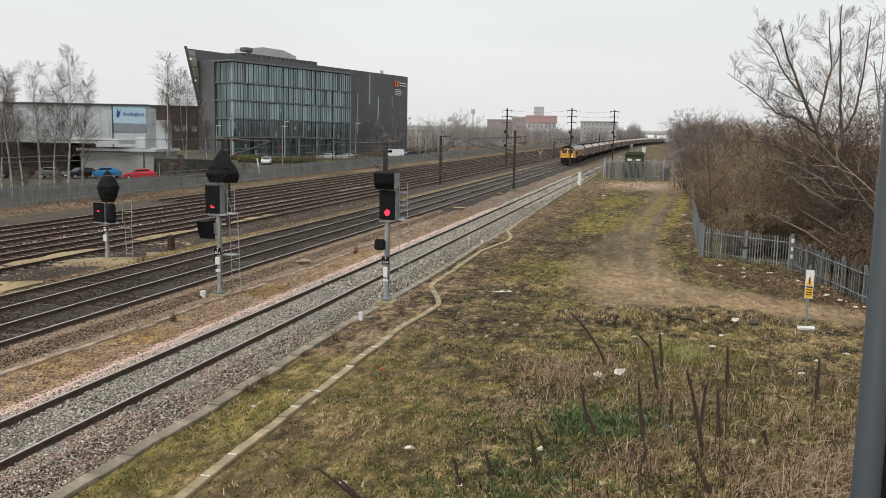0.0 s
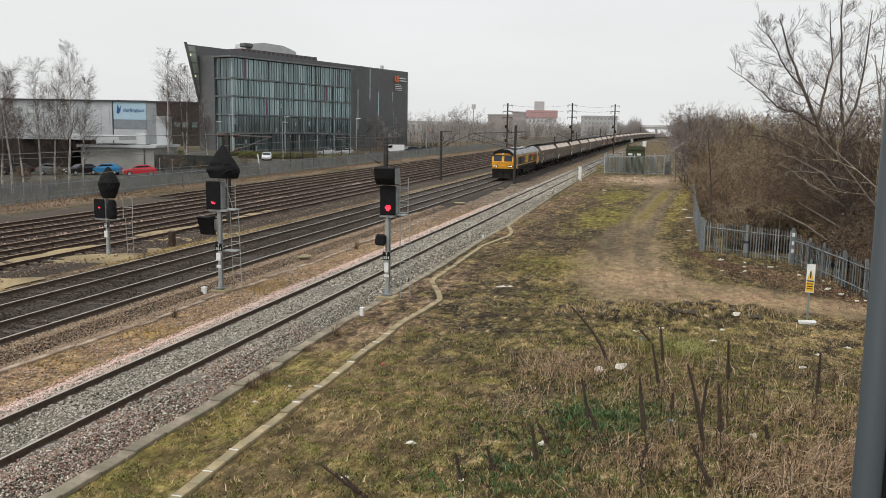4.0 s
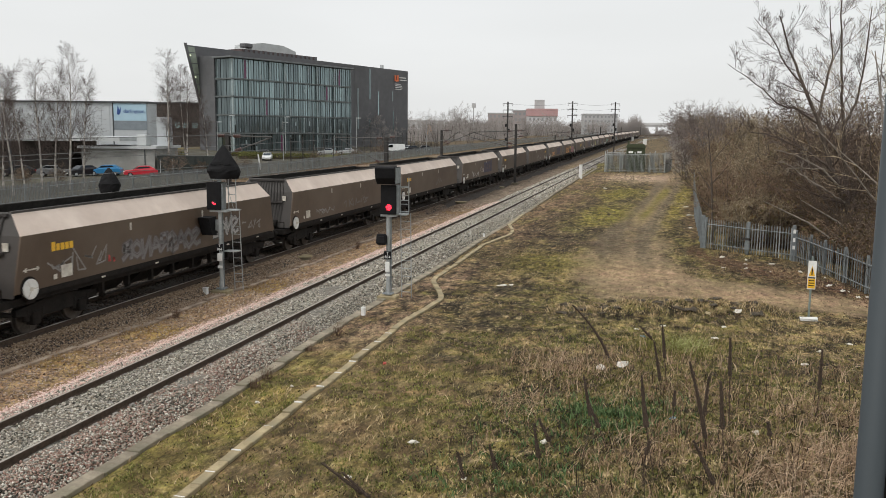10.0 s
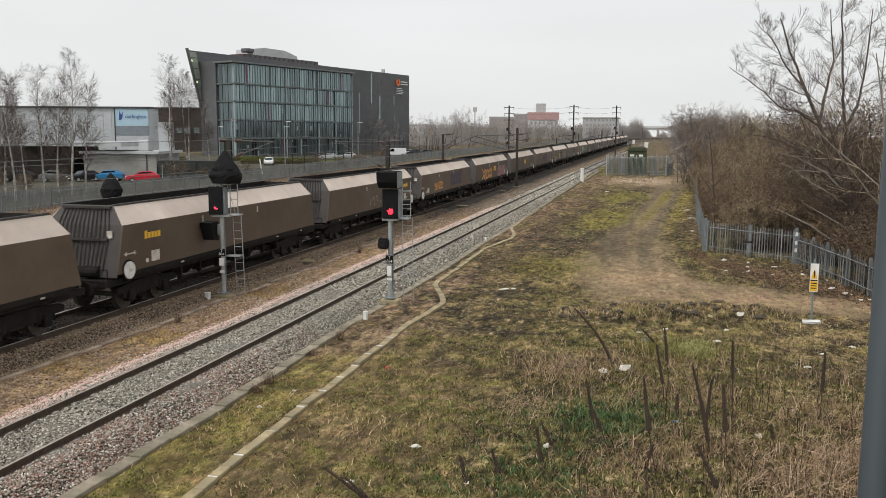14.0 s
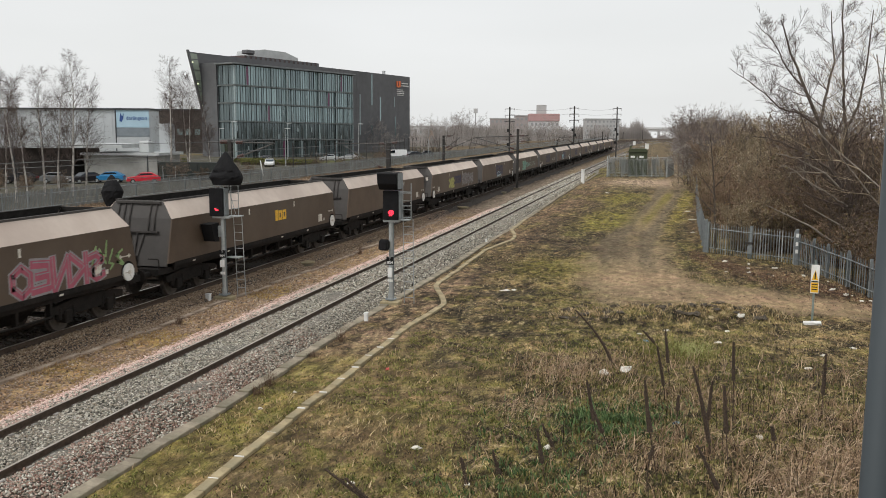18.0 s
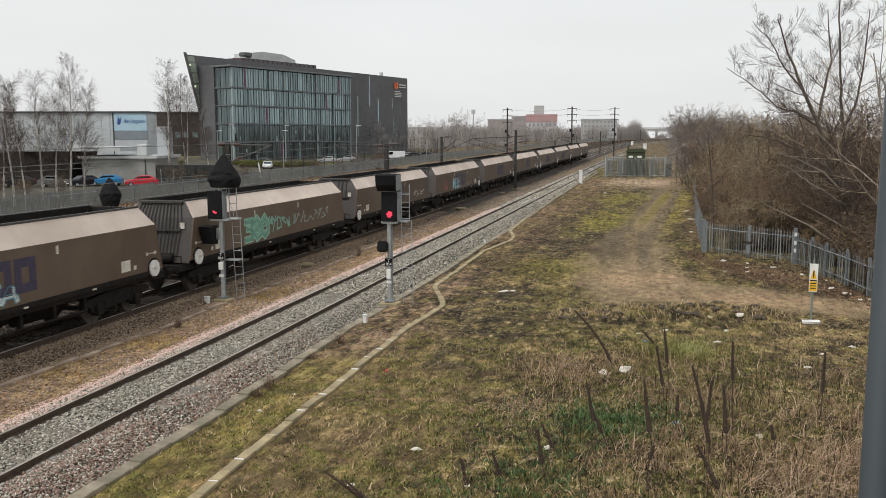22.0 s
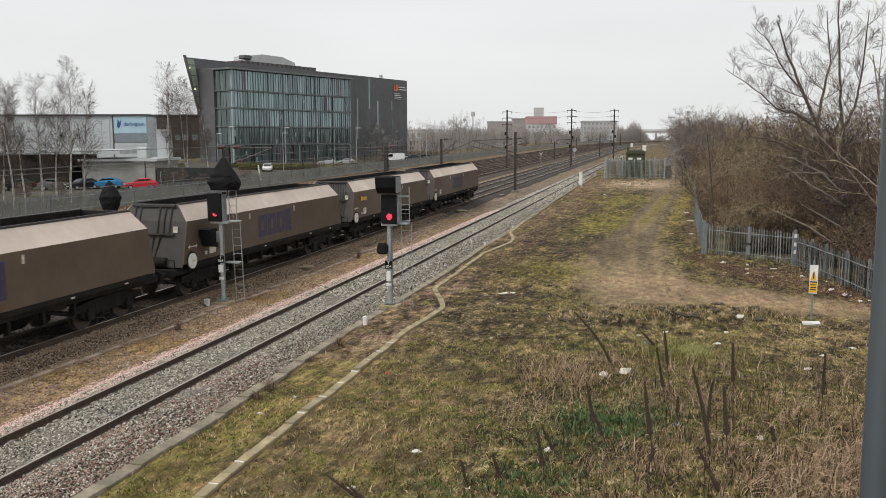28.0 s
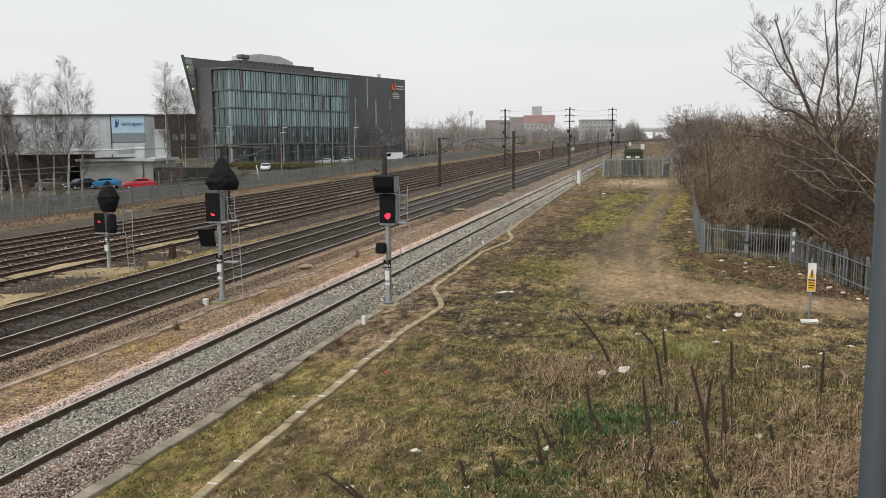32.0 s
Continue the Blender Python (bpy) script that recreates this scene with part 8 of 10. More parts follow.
def stalk(x, y, h, lean_x, lean_y, bend, seed, head=0.5):
    rng = random.Random(seed)
    t = thing("dead_stalk", pose(x, y, float(ground_z(x, y)) - 0.03), "dark dead mullein stalk standing in the weeds", "plant", "dead stalks")
    n = 10
    pts = [Vector((lean_x * (k / n) * h + bend * (k / n) ** 2 * h, lean_y * (k / n) * h, h * k / n * (1 - 0.15 * abs(lean_x)))) for k in range(n + 1)]
    bm = B()
    for k in range(n):
        if k / n < 1 - head:
            rod(bm, pts[k], pts[k + 1], 0.008, 0.008, n=5, caps=False)
    part("stem", bm, M_STALK, t)
    bm = B()
    for k in range(int(n * (1 - head)), n):
        u = (k + 0.5) / n
        r = 0.033 * (1.15 - 0.65 * max(0, (u - (1 - head)) / head))
        rod(bm, pts[k], pts[k + 1], r * rng.uniform(0.9, 1.25), r * rng.uniform(0.8, 1.1), n=6)
        for c in range(7):
            q = pts[k].lerp(pts[k + 1], rng.random())
            a = rng.uniform(0, 6.28)
            rod(bm, q, q + Vector((math.cos(a), math.sin(a), 0.5)) * (r + 0.016), 0.013, 0.005, n=4)
    part("seed_head", bm, M_STALK, t, "rough dark seed spike")
    bm = B()
    for c in range(int(16 * h) + 4):
        q = pts[0].lerp(pts[n], 0.05 + 0.6 * rng.random())
        a, r = rng.uniform(0, 6.28), rng.uniform(0.02, 0.07)
        rod(bm, q, q + Vector((math.cos(a) * r, math.sin(a) * r, rng.uniform(-0.09, 0.05))), 0.008, 0.003, n=4)
    tagged(part("dry_leaf", bm, M_LEAFDRY, t, "ragged brown dead leaves"), kind="stuff")


for k, (sx, sy, h, lx, ly, bd, hd) in enumerate((
        (-0.83, 15.1, 1.27, -0.19, 0.0, 0.0, 0.55), (-0.57, 14.55, 0.86, -0.40, 0.0, 0.0, 0.5), (0.21, 13.2, 1.70, -0.20, 0.0, 0.05, 0.45), (0.37, 18.0, 1.22, -0.12, 0.0, -0.05, 0.7),
        (0.49, 18.6, 1.50, -0.11, 0.0, 0.0, 0.45), (1.06, 14.0, 1.62, -0.15, 0.0, -0.07, 0.75), (1.13, 12.5, 0.85, -0.46, 0.0, 0.0, 0.75),
        (1.07, 15.4, 1.03, 0.0, 0.0, 0.05, 0.7), (1.27, 13.2, 1.51, -0.11, 0.0, 0.02, 0.5), (1.51, 15.4, 1.74, -0.04, 0.0, 0.0, 0.4),
        (3.28, 17.15, 1.34, 0.01, 0.0, 0.0, 0.6), (-0.86, 21.2, 1.52, -0.25, 0.0, -0.40, 0.8), (0.45, 23.1, 0.73, -0.87, 0.0, 0.0, 0.5), (2.10, 14.1, 0.60, -0.23, 0.0, 0.0, 0.4),
        (-2.90, 13.4, 0.52, -0.22, 0.0, 0.0, 0.8), (-2.41, 13.8, 0.50, -0.27, 0.0, 0.0, 0.8), (-1.57, 13.4, 0.99, -0.17, 0.0, 0.0, 0.6), (-1.53, 14.7, 0.61, -0.47, 0.0, 0.0, 0.7),
        (-4.37, 12.5, 0.58, -1.27, 0.0, 0.0, 0.9), (-4.24, 12.4, 0.45, -1.03, 0.0, 0.0, 0.9), (0.54, 15.65, 0.73, 0.02, 0.0, 0.0, 0.4), (0.05, 12.9, 0.75, -0.1, 0.0, 0.2, 0.3))):
    stalk(sx, sy, h, lx, ly, bd, 300 + k, hd)

# ---- litter, rubble and trackside clutter ----
M_LITTER = surface("white_litter", (0.50, 0.47, 0.41), (0.74, 0.71, 0.64), 12, 0.6, 0, 0.2)
M_LITTER_B = surface("blue_plastic_litter", (0.10, 0.20, 0.30), (0.20, 0.34, 0.44), 12, 0.5, 0, 0.1)
M_LITTER_R = surface("red_litter", (0.40, 0.05, 0.04), (0.50, 0.09, 0.07), 12, 0.5, 0, 0.1)


def scrap(x, y, w, d, h, material, label, seed, name="litter"):
    rng = random.Random(seed)
    t = thing(name, pose(x, y, float(ground_z(x, y)) + 0.005, 0, 0, rng.uniform(0, 180)), label, "litter")
    bm = B()
    bmesh.ops.create_icosphere(bm, subdivisions=2, radius=1.0)
    for v in bm.verts:
        k = 1 + 0.75 * noise.noise(v.co * 2.8 + Vector((seed, 0, 0)))
        v.co = Vector((v.co.x * w / 2 * k, v.co.y * d / 2 * k, max(v.co.z, -0.3) * h / 2 * k + h * 0.10 + 0.35 * h * noise.noise(v.co * 4.0 + Vector((0, seed, 0)))))
    part("crumple", bm, material, t)


SCRAPS = [(-5.6, 32.4, 0.62, 0.22, 0.05), (-5.25, 32.6, 0.3, 0.2, 0.04), (-1.05, 20.6, 0.26, 0.2, 0.14), (-0.55, 20.9, 0.34, 0.22, 0.18), (-4.2, 14.8, 0.20, 0.12, 0.08),
          (-4.85, 13.0, 0.16, 0.12, 0.06), (2.85, 28.4, 0.5, 0.25, 0.10), (-1.75, 15.0, 0.13, 0.12, 0.12), (-8.2, 16.4, 0.14, 0.10, 0.05), (-7.9, 17.6, 0.10, 0.08, 0.05),
          (1.9, 24.9, 0.22, 0.14, 0.06), (3.9, 22.4, 0.26, 0.12, 0.05), (0.5, 26.3, 0.2, 0.14, 0.06), (-0.3, 25.6, 0.16, 0.1, 0.05), (2.3, 26.8, 0.2, 0.14, 0.05),
          (1.95, 15.3, 0.12, 0.1, 0.10), (4.6, 24.3, 0.2, 0.12, 0.05), (5.6, 25.5, 0.22, 0.12, 0.05), (3.4, 42.6, 0.6, 0.3, 0.10), (4.4, 41.8, 0.35, 0.2, 0.08), (5.4, 40.6, 0.5, 0.12, 0.06),
          (6.3, 38.5, 0.35, 0.2, 0.10), (6.6, 37.2, 0.4, 0.2, 0.10), (6.9, 35.6, 0.9, 0.2, 0.08), (7.2, 34.6, 0.3, 0.25, 0.12), (7.5, 33.4, 0.3, 0.2, 0.08), (2.4, 55.0, 0.5, 0.3, 0.06),
          (2.7, 64.0, 0.6, 0.4, 0.08), (2.6, 70.0, 0.5, 0.3, 0.06), (-4.7, 88.0, 0.7, 0.4, 0.06), (-2.9, 13.4, 0.10, 0.08, 0.06), (-7.2, 13.2, 0.10, 0.08, 0.05), (-1.0, 12.1, 0.14, 0.1, 0.06)]
for k, (lx, ly, w, d, h) in enumerate(SCRAPS):
    if 33 < ly < 60:
        w, d = w * 0.6, d * 0.7
    scrap(lx, ly, w, d, h, M_LITTER, "crumpled white scrap of litter on the grass", 400 + k)
scrap(0.55, 16.3, 0.16, 0.12, 0.07, M_LITTER_B, "crumpled blue plastic wrapper in the weeds", 480)
scrap(-0.1, 24.6, 0.16, 0.12, 0.07, M_LITTER_B, "crumpled pale blue plastic bag", 481)
scrap(-6.4, 19.9, 0.16, 0.09, 0.06, M_LITTER_R, "squashed red drinks can", 482)
M_LUMP = surface("earth_clod", (0.035, 0.028, 0.021), (0.11, 0.088, 0.062), 9, 0.97, 0, 0.6)
rng_s = random.Random(9)
for k in range(36):
    cx = rng_s.uniform(-2.8, 4.2)
    scrap(cx, 28.4 + 0.25 * cx + rng_s.uniform(-1.1, 0.9), rng_s.uniform(0.15, 0.55), rng_s.uniform(0.12, 0.35), rng_s.uniform(0.06, 0.17),
          M_LUMP if rng_s.random() < 0.93 else M_CONCRETE, "clod of earth and rubble on the low bank", 500 + k, "clod")

M_DEBRIS = islands("dead_leaves_and_sticks", [(0.05, 0.030, 0.022), (0.16, 0.085, 0.055), (0.10, 0.055, 0.04), (0.28, 0.20, 0.15)])
x, y = scatter(26000, 1.8, 8.6, 30.5, 48, lambda x, y: np.exp(-((y - np.interp(x, [2, 3.5, 6.6, 8], [44.5, 40.2, 36.0, 33.2])) / 1.8) ** 2) * 0.9, 68, 1.0)
blades("leaf_litter", "red-brown leaf litter and sticks before the gate", x, y, 0.05, 0.022, 1.5, M_DEBRIS, 18)
rng_d = random.Random(19)
for k in range(26):
    dx = rng_d.uniform(2.6, 8.0)
    dy = float(np.interp(dx, [2, 3.5, 6.6, 8], [44.5, 40.2, 36.0, 33.2])) + rng_d.gauss(0.4, 1.0)
    scrap(dx, dy, rng_d.uniform(0.08, 0.28), rng_d.uniform(0.06, 0.14), rng_d.uniform(0.03, 0.09), rng_d.choice([M_LITTER, M_LUMP, M_LUMP, M_RUSTRAIL]), "scrap of rubbish among the leaf litter", 600 + k)

# small trackside things
def white_marker(x, y, h, w, label, cat="marker", name="marker_post", material=None):
    t = thing(name, pose(x, y, float(ground_z(x, y))), label, cat)
    part("marker_body", block(B(), -w / 2, w / 2, -w / 2, w / 2, -0.1, h, bevel=w * 0.12), material or M_WHITE, t)
    part("marker_cap", block(B(), -w * 0.56, w * 0.56, -w * 0.56, w * 0.56, h, h + w * 0.2, bevel=w * 0.05), material or M_WHITE, t)


white_marker(-8.37, 101.7, 1.54, 0.39, "tall white trackside marker post")
white_marker(-16.1, 28.2, 0.26, 0.17, "small white trackside box on the gravel")
white_marker(-8.82, 25.2, 0.24, 0.12, "small white box beside the cable route")
white_marker(-26.15, 32.4, 0.28, 0.16, "small white stump beside the yard track")
white_marker(-9.05, 46.2, 0.30, 0.10, "thin white peg at the ballast edge")
white_marker(-24.3, 39.4, 0.75, 0.30, "short rusty brown stump post", "post", "stump_post", M_RUSTRAIL)
white_marker(-26.6, 34.9, 0.25, 0.22, "dark point-motor stub beside the track", "post", "stub_post", M_MAST)
for bx, by, bw in ((-3.08, 282.6, 1.2), (-8.72, 348.0, 1.0)):
    white_marker(bx, by, bw * 1.3, bw, "pale equipment box far along the line", "cabinet", "equipment_box")
for mx, my in ((-16.2, 37.5), (-15.63, 69.4), (-15.62, 88.2)):
    t = thing("inspection_cover", pose(mx, my, float(ground_z(mx, my))), "round pale inspection chamber cover in the gravel", "cover")
    part("ring", rod(B(), (0, 0, -0.1), (0, 0, 0.16), 0.42, n=24), M_CONC_DARK, t)
    part("lid", rod(B(), (0, 0, 0.16), (0, 0, 0.20), 0.50, 0.48, n=24), M_CONCRETE, t)
for sx, sy, txt in ((-23.39, 181.4, "pale V-shaped speed board"), (-19.23, 214.1, "pale round speed board")):
    t = thing("speed_board", pose(sx, sy, float(ground_z(sx, sy))), txt + " on a short post beside the yard", "sign")
    part("post", rod(B(), (0, 0, 0), (0, 0, 1.6), 0.05, n=6), M_GALV, t)
    if "V" in txt:
        part("board", prism(B(), [(-0.46, 2.4), (0, 1.6), (0.46, 2.4), (0.26, 2.4), (0, 1.98), (-0.26, 2.4)], "y", -0.06, 0), M_GALV, t)
    else:
        part("board", rod(B(), (0, -0.06, 2.1), (0, 0, 2.1), 0.48, n=20), M_GALV, t)

# ---- the bridge's post beside the eye ----
M_POST = surface("blue_grey_bridge_paint", (0.042, 0.053, 0.061), (0.056, 0.068, 0.077), 2, 0.55, 0, 0)
bp_ = thing("bridge_post", pose(0.22, 0.46, float(ground_z(0.2, 0.5))), "blue-grey painted steel post of the footbridge", "post")
bm = rod(B(), (-0.1045, 0, -0.1), (-0.1045, 0, 8.2), 0.0070, n=28)
part("post_shaft", bm, M_POST, bp_, "rounded blue-grey edge tube", smooth=True)
# Added black strip stands for the shade on the post's right side.
part("post_web", block(B(), -0.0985, 0.30, 0.002, 0.012, -0.1, 8.2), M_BLACK, bp_, "added black strip for the shaded right side of the post")

# small dry weeds against the edging
M_DRYWEED = islands("dry_brown_weed", [(0.06, 0.038, 0.026), (0.17, 0.11, 0.075), (0.11, 0.07, 0.05)])
for k, (wx, wy, wh) in enumerate(((-8.72, 18.0, 0.42), (-8.7, 17.3, 0.30), (-8.6, 22.4, 0.55), (-8.75, 20.6, 0.22), (-15.1, 24.5, 0.5), (-15.0, 42.0, 0.7))):
    rs_w = np.random.RandomState(90 + k)
    arcs("dry_weed", "small dry brown weed rooted by the concrete edging", wx + rs_w.normal(0, 0.06, 70), wy + rs_w.normal(0, 0.08, 70), wh, 0.008, wh * 0.6, M_DRYWEED, 91 + k)

# ---- university building ----
M_CLAD = surface("dark_grey_cladding", (0.094, 0.095, 0.100), (0.120, 0.121, 0.127), 0.7, 0.5, 0.1, 0.03, 3, (0.060, 0.061, 0.065), 0.12, 0.5)
M_CLAD_R = surface("maroon_louvre", (0.06, 0.042, 0.042), (0.10, 0.066, 0.064), 0.8, 0.6, 0.1, 0.03)
M_PLANT = surface("pale_grey_roof_plant", (0.42, 0.44, 0.44), (0.54, 0.56, 0.56), 0.6, 0.5, 0.2, 0.02)
M_MULL = surface("grey_green_window_frame", (0.095, 0.110, 0.110), (0.135, 0.150, 0.150), 1.0, 0.45, 0.3, 0)
M_EDGE = surface("grey_canopy_edge", (0.12, 0.13, 0.135), (0.17, 0.18, 0.185), 1.0, 0.45, 0.2, 0)
M_PANE = glass("green_blue_curtain_glass", (0.125, 0.165, 0.168), 0.05, 2.15, (0.70, 0.90, 0.94))
M_PANE_LOW = glass("clear_dark_glass", (0.046, 0.058, 0.059), 0.05, 1.85, (0.75, 0.92, 0.95))
M_PANE_L = surface("pale_blind_behind_glass", (0.24, 0.30, 0.31), (0.32, 0.38, 0.39), 2, 0.25, 0, 0)
M_PANE_P = surface("pink_screen_behind_glass", (0.13, 0.030, 0.085), (0.18, 0.045, 0.11), 2, 0.25, 0, 0)
M_STRIP = surface("pale_green_lit_stair_glass", (0.20, 0.24, 0.195), (0.34, 0.385, 0.31), 0.3, 0.2, 0, 0)
M_LIT = surface("stairwell_lamp", (0.8, 0.8, 0.5), (0.85, 0.85, 0.55), 2, 0.4, 0, 0, glow=(0.85, 0.95, 0.55, 0.9))
M_OLOGO = surface("orange_sign", (0.75, 0.16, 0.06), (0.80, 0.22, 0.08), 2, 0.5, 0, 0)
UNI = pose(-87.79, 167.33, 0.0, 0, 0, 70.27)
uni = thing("office_building", UNI, "dark grey five-storey office building with a glazed front and leaning end", "building")


def wall_v(u):
    return 10.0 + 3.5 / 82.5 * u


bm = B()
pts = [(-4.0, 23.6), (3.2, -0.5), (82.0, -0.5), (82.0, 23.5)]
fr = [bm.verts.new((u, wall_v(u), z)) for u, z in pts]
bk = [bm.verts.new((u + 20, wall_v(u) + 22, z)) for u, z in pts]
bm.faces.new(fr)
bm.faces.new(bk[::-1])
for i in range(4):
    bm.faces.new((fr[i], bk[i], bk[(i + 1) % 4], fr[(i + 1) % 4]))
bmesh.ops.recalc_face_normals(bm, faces=bm.faces[:])
part("wall", bm, M_CLAD, uni, "dark grey clad wall with one leaning end")
# standing seams of the cladding
for k in range(27):
    u = 44.0 + k * 1.45
    part("cladding_seam", block(B(), u, u + 0.05, wall_v(u) - 0.015, wall_v(u) + 0.05, 0, 23.4), M_CLAD, uni)
# pale glazed strip down the leaning end
STRIP = [(-3.75, 23.3), (-1.5, 23.3), (0.8, 12.0), (2.4, 3.0), (2.0, 3.0)]
bm = prism(B(), STRIP, "y", 0, 0.12)
for v in bm.verts:
    v.co.y += wall_v(v.co.x) - 0.08
part("stair_glazing", bm, M_STRIP, uni, "grey-green strip window of the stairwell")
for k in range(9):
    t_ = (k + 0.5) / 9
    z_ = 23.2 - 20.2 * t_
    ul = -3.7 + 5.75 * t_
    ur = -1.5 + 2.3 * t_ / 0.554 if t_ < 0.554 else 0.8 + 1.6 * (t_ - 0.554) / 0.446
    part("strip_transom", block(B(), ul, ur, wall_v(ul) - 0.14, wall_v(ul) - 0.09, z_ - 0.08, z_ + 0.08), M_CLAD, uni)
    if k % 2 == 0 and k < 7:
        part("stair_lamp", block(B(), ul + 0.4, ul + 0.75, wall_v(ul) - 0.13, wall_v(ul) - 0.09, z_ - 0.8, z_ - 0.45), M_LIT, uni, "small greenish stair lamp")
bm = prism(B(), [(-4.25, 24.0), (-3.8, 24.0), (2.0, 3.0), (3.2, -0.5), (3.0, -0.5), (1.85, 3.0)], "y", 0, 0.5)
for v in bm.verts:
    v.co.y += wall_v(v.co.x) - 0.28
part("end_fin", bm, M_CLAD, uni, "leaning dark end fin")
# glazed front
BL = 38.8
part("glazed_core", block(B(), 0.4, BL - 0.4, 0.4, 10.5, -0.4, 20.75), M_BACK, uni, "dark interior behind the glass")
part("bay_wall", block(B(), -0.42, 0.38, 5.1, 10.2, -0.4, 21.4), M_CLAD, uni, "dark clad return wall")
part("bay_roof", block(B(), 0.4, BL + 0.5, 4.9, 10.6, 20.75, 21.1), M_CLAD, uni)
part("canopy", block(B(), -1.2, BL + 0.6, -0.9, 4.9, 20.80, 21.15, bevel=0.05), M_EDGE, uni, "projecting grey canopy edge")
FL = [21.05, 16.6, 12.85, 8.95, 5.05, 0.9]
rng_u = random.Random(5)
pane_w = 1.55
NP = int(BL / pane_w)


def pane_mesh(w, h):
    bm = block(B(), 0, w, 0, 0.05, 0, h)
    me = bpy.data.meshes.new("pane")
    bm.to_mesh(me)
    bm.free()
    return me


for fi in range(5):
    z1, z0 = FL[fi] - 0.35, FL[fi + 1] + 0.05
    shades = {}
    for mt in (M_PANE, M_PANE_LOW):
        me = pane_mesh(pane_w / 2 - 0.05, z1 - z0)
        me.materials.append(mt)
        shades[mt] = me
    for k in range(NP):
        mt = M_PANE if fi < 3 else M_PANE_LOW
        for hk in (0, 1):
            tip = pose(0.05 + (k + hk / 2) * pane_w, 0, z0, rng_u.gauss(0, 0.25), 0, rng_u.gauss(0, 0.7))
            shared("pane", shades[mt], uni, tip)
        part("glazing_bar", block(B(), (k + 0.5) * pane_w - 0.02, (k + 0.5) * pane_w + 0.035, -0.06, 0.05, z0, z1), M_MULL, uni)
        if (fi, k) in ((0, 2), (0, 22), (1, 19), (2, 6), (4, 9)):
            part("pink_blind", block(B(), k * pane_w + 0.35, k * pane_w + 0.95, -0.03, -0.004, z0 + 0.05, z1 - 0.05), M_PANE_P, uni, "narrow pink blind")
        if rng_u.random() < 0.30:
            bw = rng_u.uniform(0.15, 0.55)
            bz = z0 + (z1 - z0) * rng_u.choice((0.0, 0.45, 0.6))
            part("pale_blind", block(B(), k * pane_w + 0.3, k * pane_w + 0.3 + bw, -0.03, -0.004, bz + 0.05, min(z1 - 0.1, bz + rng_u.uniform(0.8, 1.9))), M_PANE_L, uni, "pale blind behind the glass")
        part("mullion", block(B(), k * pane_w - 0.04, k * pane_w + 0.04, -0.12, 0.06, z0, z1), M_MULL, uni)
        if k > 0 and (k in (10, 17, 21) or k == (7, 3, 6, 14, 13)[fi]):
            part("glass_fin", block(B(), k * pane_w - 0.16, k * pane_w + 0.16, -0.30, -0.13, z0, z1), M_PANE_L, uni, "pale glass fin")
    for k in range(3):
        v0 = k * 1.7 + 0.2
        for hk in (0, 0.78):
            shared("pane", shades[M_PANE_LOW], uni, pose(0.0, v0 + 0.75 + hk, z0, 0, 0, -90))
    part("floor_band", block(B(), -0.25, BL + 0.2, -0.30, 0.10, FL[fi + 1] - 0.28, FL[fi + 1] + 0.05), M_MULL, uni, "grey floor edge band")
    part("floor_band", block(B(), -0.30, 0.05, 0.1, 5.1, FL[fi + 1] - 0.28, FL[fi + 1] + 0.05), M_MULL, uni)
part("corner_post", block(B(), -0.20, 0.12, -0.26, 0.12, 0.0, 20.8), M_PANE_L, uni, "pale corner post")
part("end_post", block(B(), BL - 0.05, BL + 0.18, -0.26, 0.3, 0.0, 20.8), M_PANE_L, uni)
# slot windows in the blank wall
for u, z0, z1 in ((57.1, 6.2, 17.3), (62.7, 14.6, 23.0), (66.8, 10.2, 16.9), (73.9, 14.4, 17.2), (74.3, 5.3, 11.6), (62.6, 6.3, 8.9)):
    part("slot_window", block(B(), u - 0.22, u + 0.22, wall_v(u) - 0.06, wall_v(u) + 0.1, z0, z1), M_PANE_L if z0 in (6.2, 14.4) else M_PANE, uni, "tall slot window")
# roof plant
part("penthouse", block(B(), 14.2, 40.0, 12.0, 18.0, 23.2, 24.4), M_CLAD_R, uni, "maroon louvred plant screen")
for k in range(16):
    part("louvre", block(B(), 15.0 + k * 1.6, 15.9 + k * 1.6, 11.9, 12.0, 23.3, 24.3), M_CLAD, uni)
bm = B()
prism(bm, [(20.0, 24.2), (20.4, 26.2), (24.0, 26.7), (31.0, 26.6), (35.4, 25.5), (35.6, 24.2)], "y", 15, 21)
part("roof_plant", bm, M_PLANT, uni, "pale rounded roof plant housing")
part("plant_duct", block(B(), 18.0, 20.6, 14.9, 17, 25.2, 26.2, bevel=0.2), M_CLAD, uni)
part("roof_vent", rod(B(), (72.5, 16, 23.4), (72.5, 16, 24.8), 0.5, n=10), M_PLANT, uni)
# sign as plain shapes
for u0, u1, z0, z1, mt in ((74.9, 75.4, 20.3, 21.9, M_OLOGO), (75.4, 76.0, 20.1, 20.6, M_OLOGO), (76.0, 76.6, 20.2, 22.0, M_OLOGO), (77.2, 80.3, 21.2, 21.5, M_WHITE), (77.2, 80.6, 20.5, 20.8, M_WHITE),
                           (75.1, 77.6, 19.3, 19.5, M_WHITE), (75.1, 78.2, 18.8, 19.0, M_WHITE), (75.1, 78.4, 18.3, 18.5, M_WHITE), (75.1, 78.0, 17.8, 18.0, M_WHITE)):
    part("sign_shape", block(B(), u0, u1, wall_v(76) - 0.35, wall_v(76) - 0.05, z0, z1, bevel=0.02), mt, uni, "orange sign shape" if mt is M_OLOGO else "white sign bar")

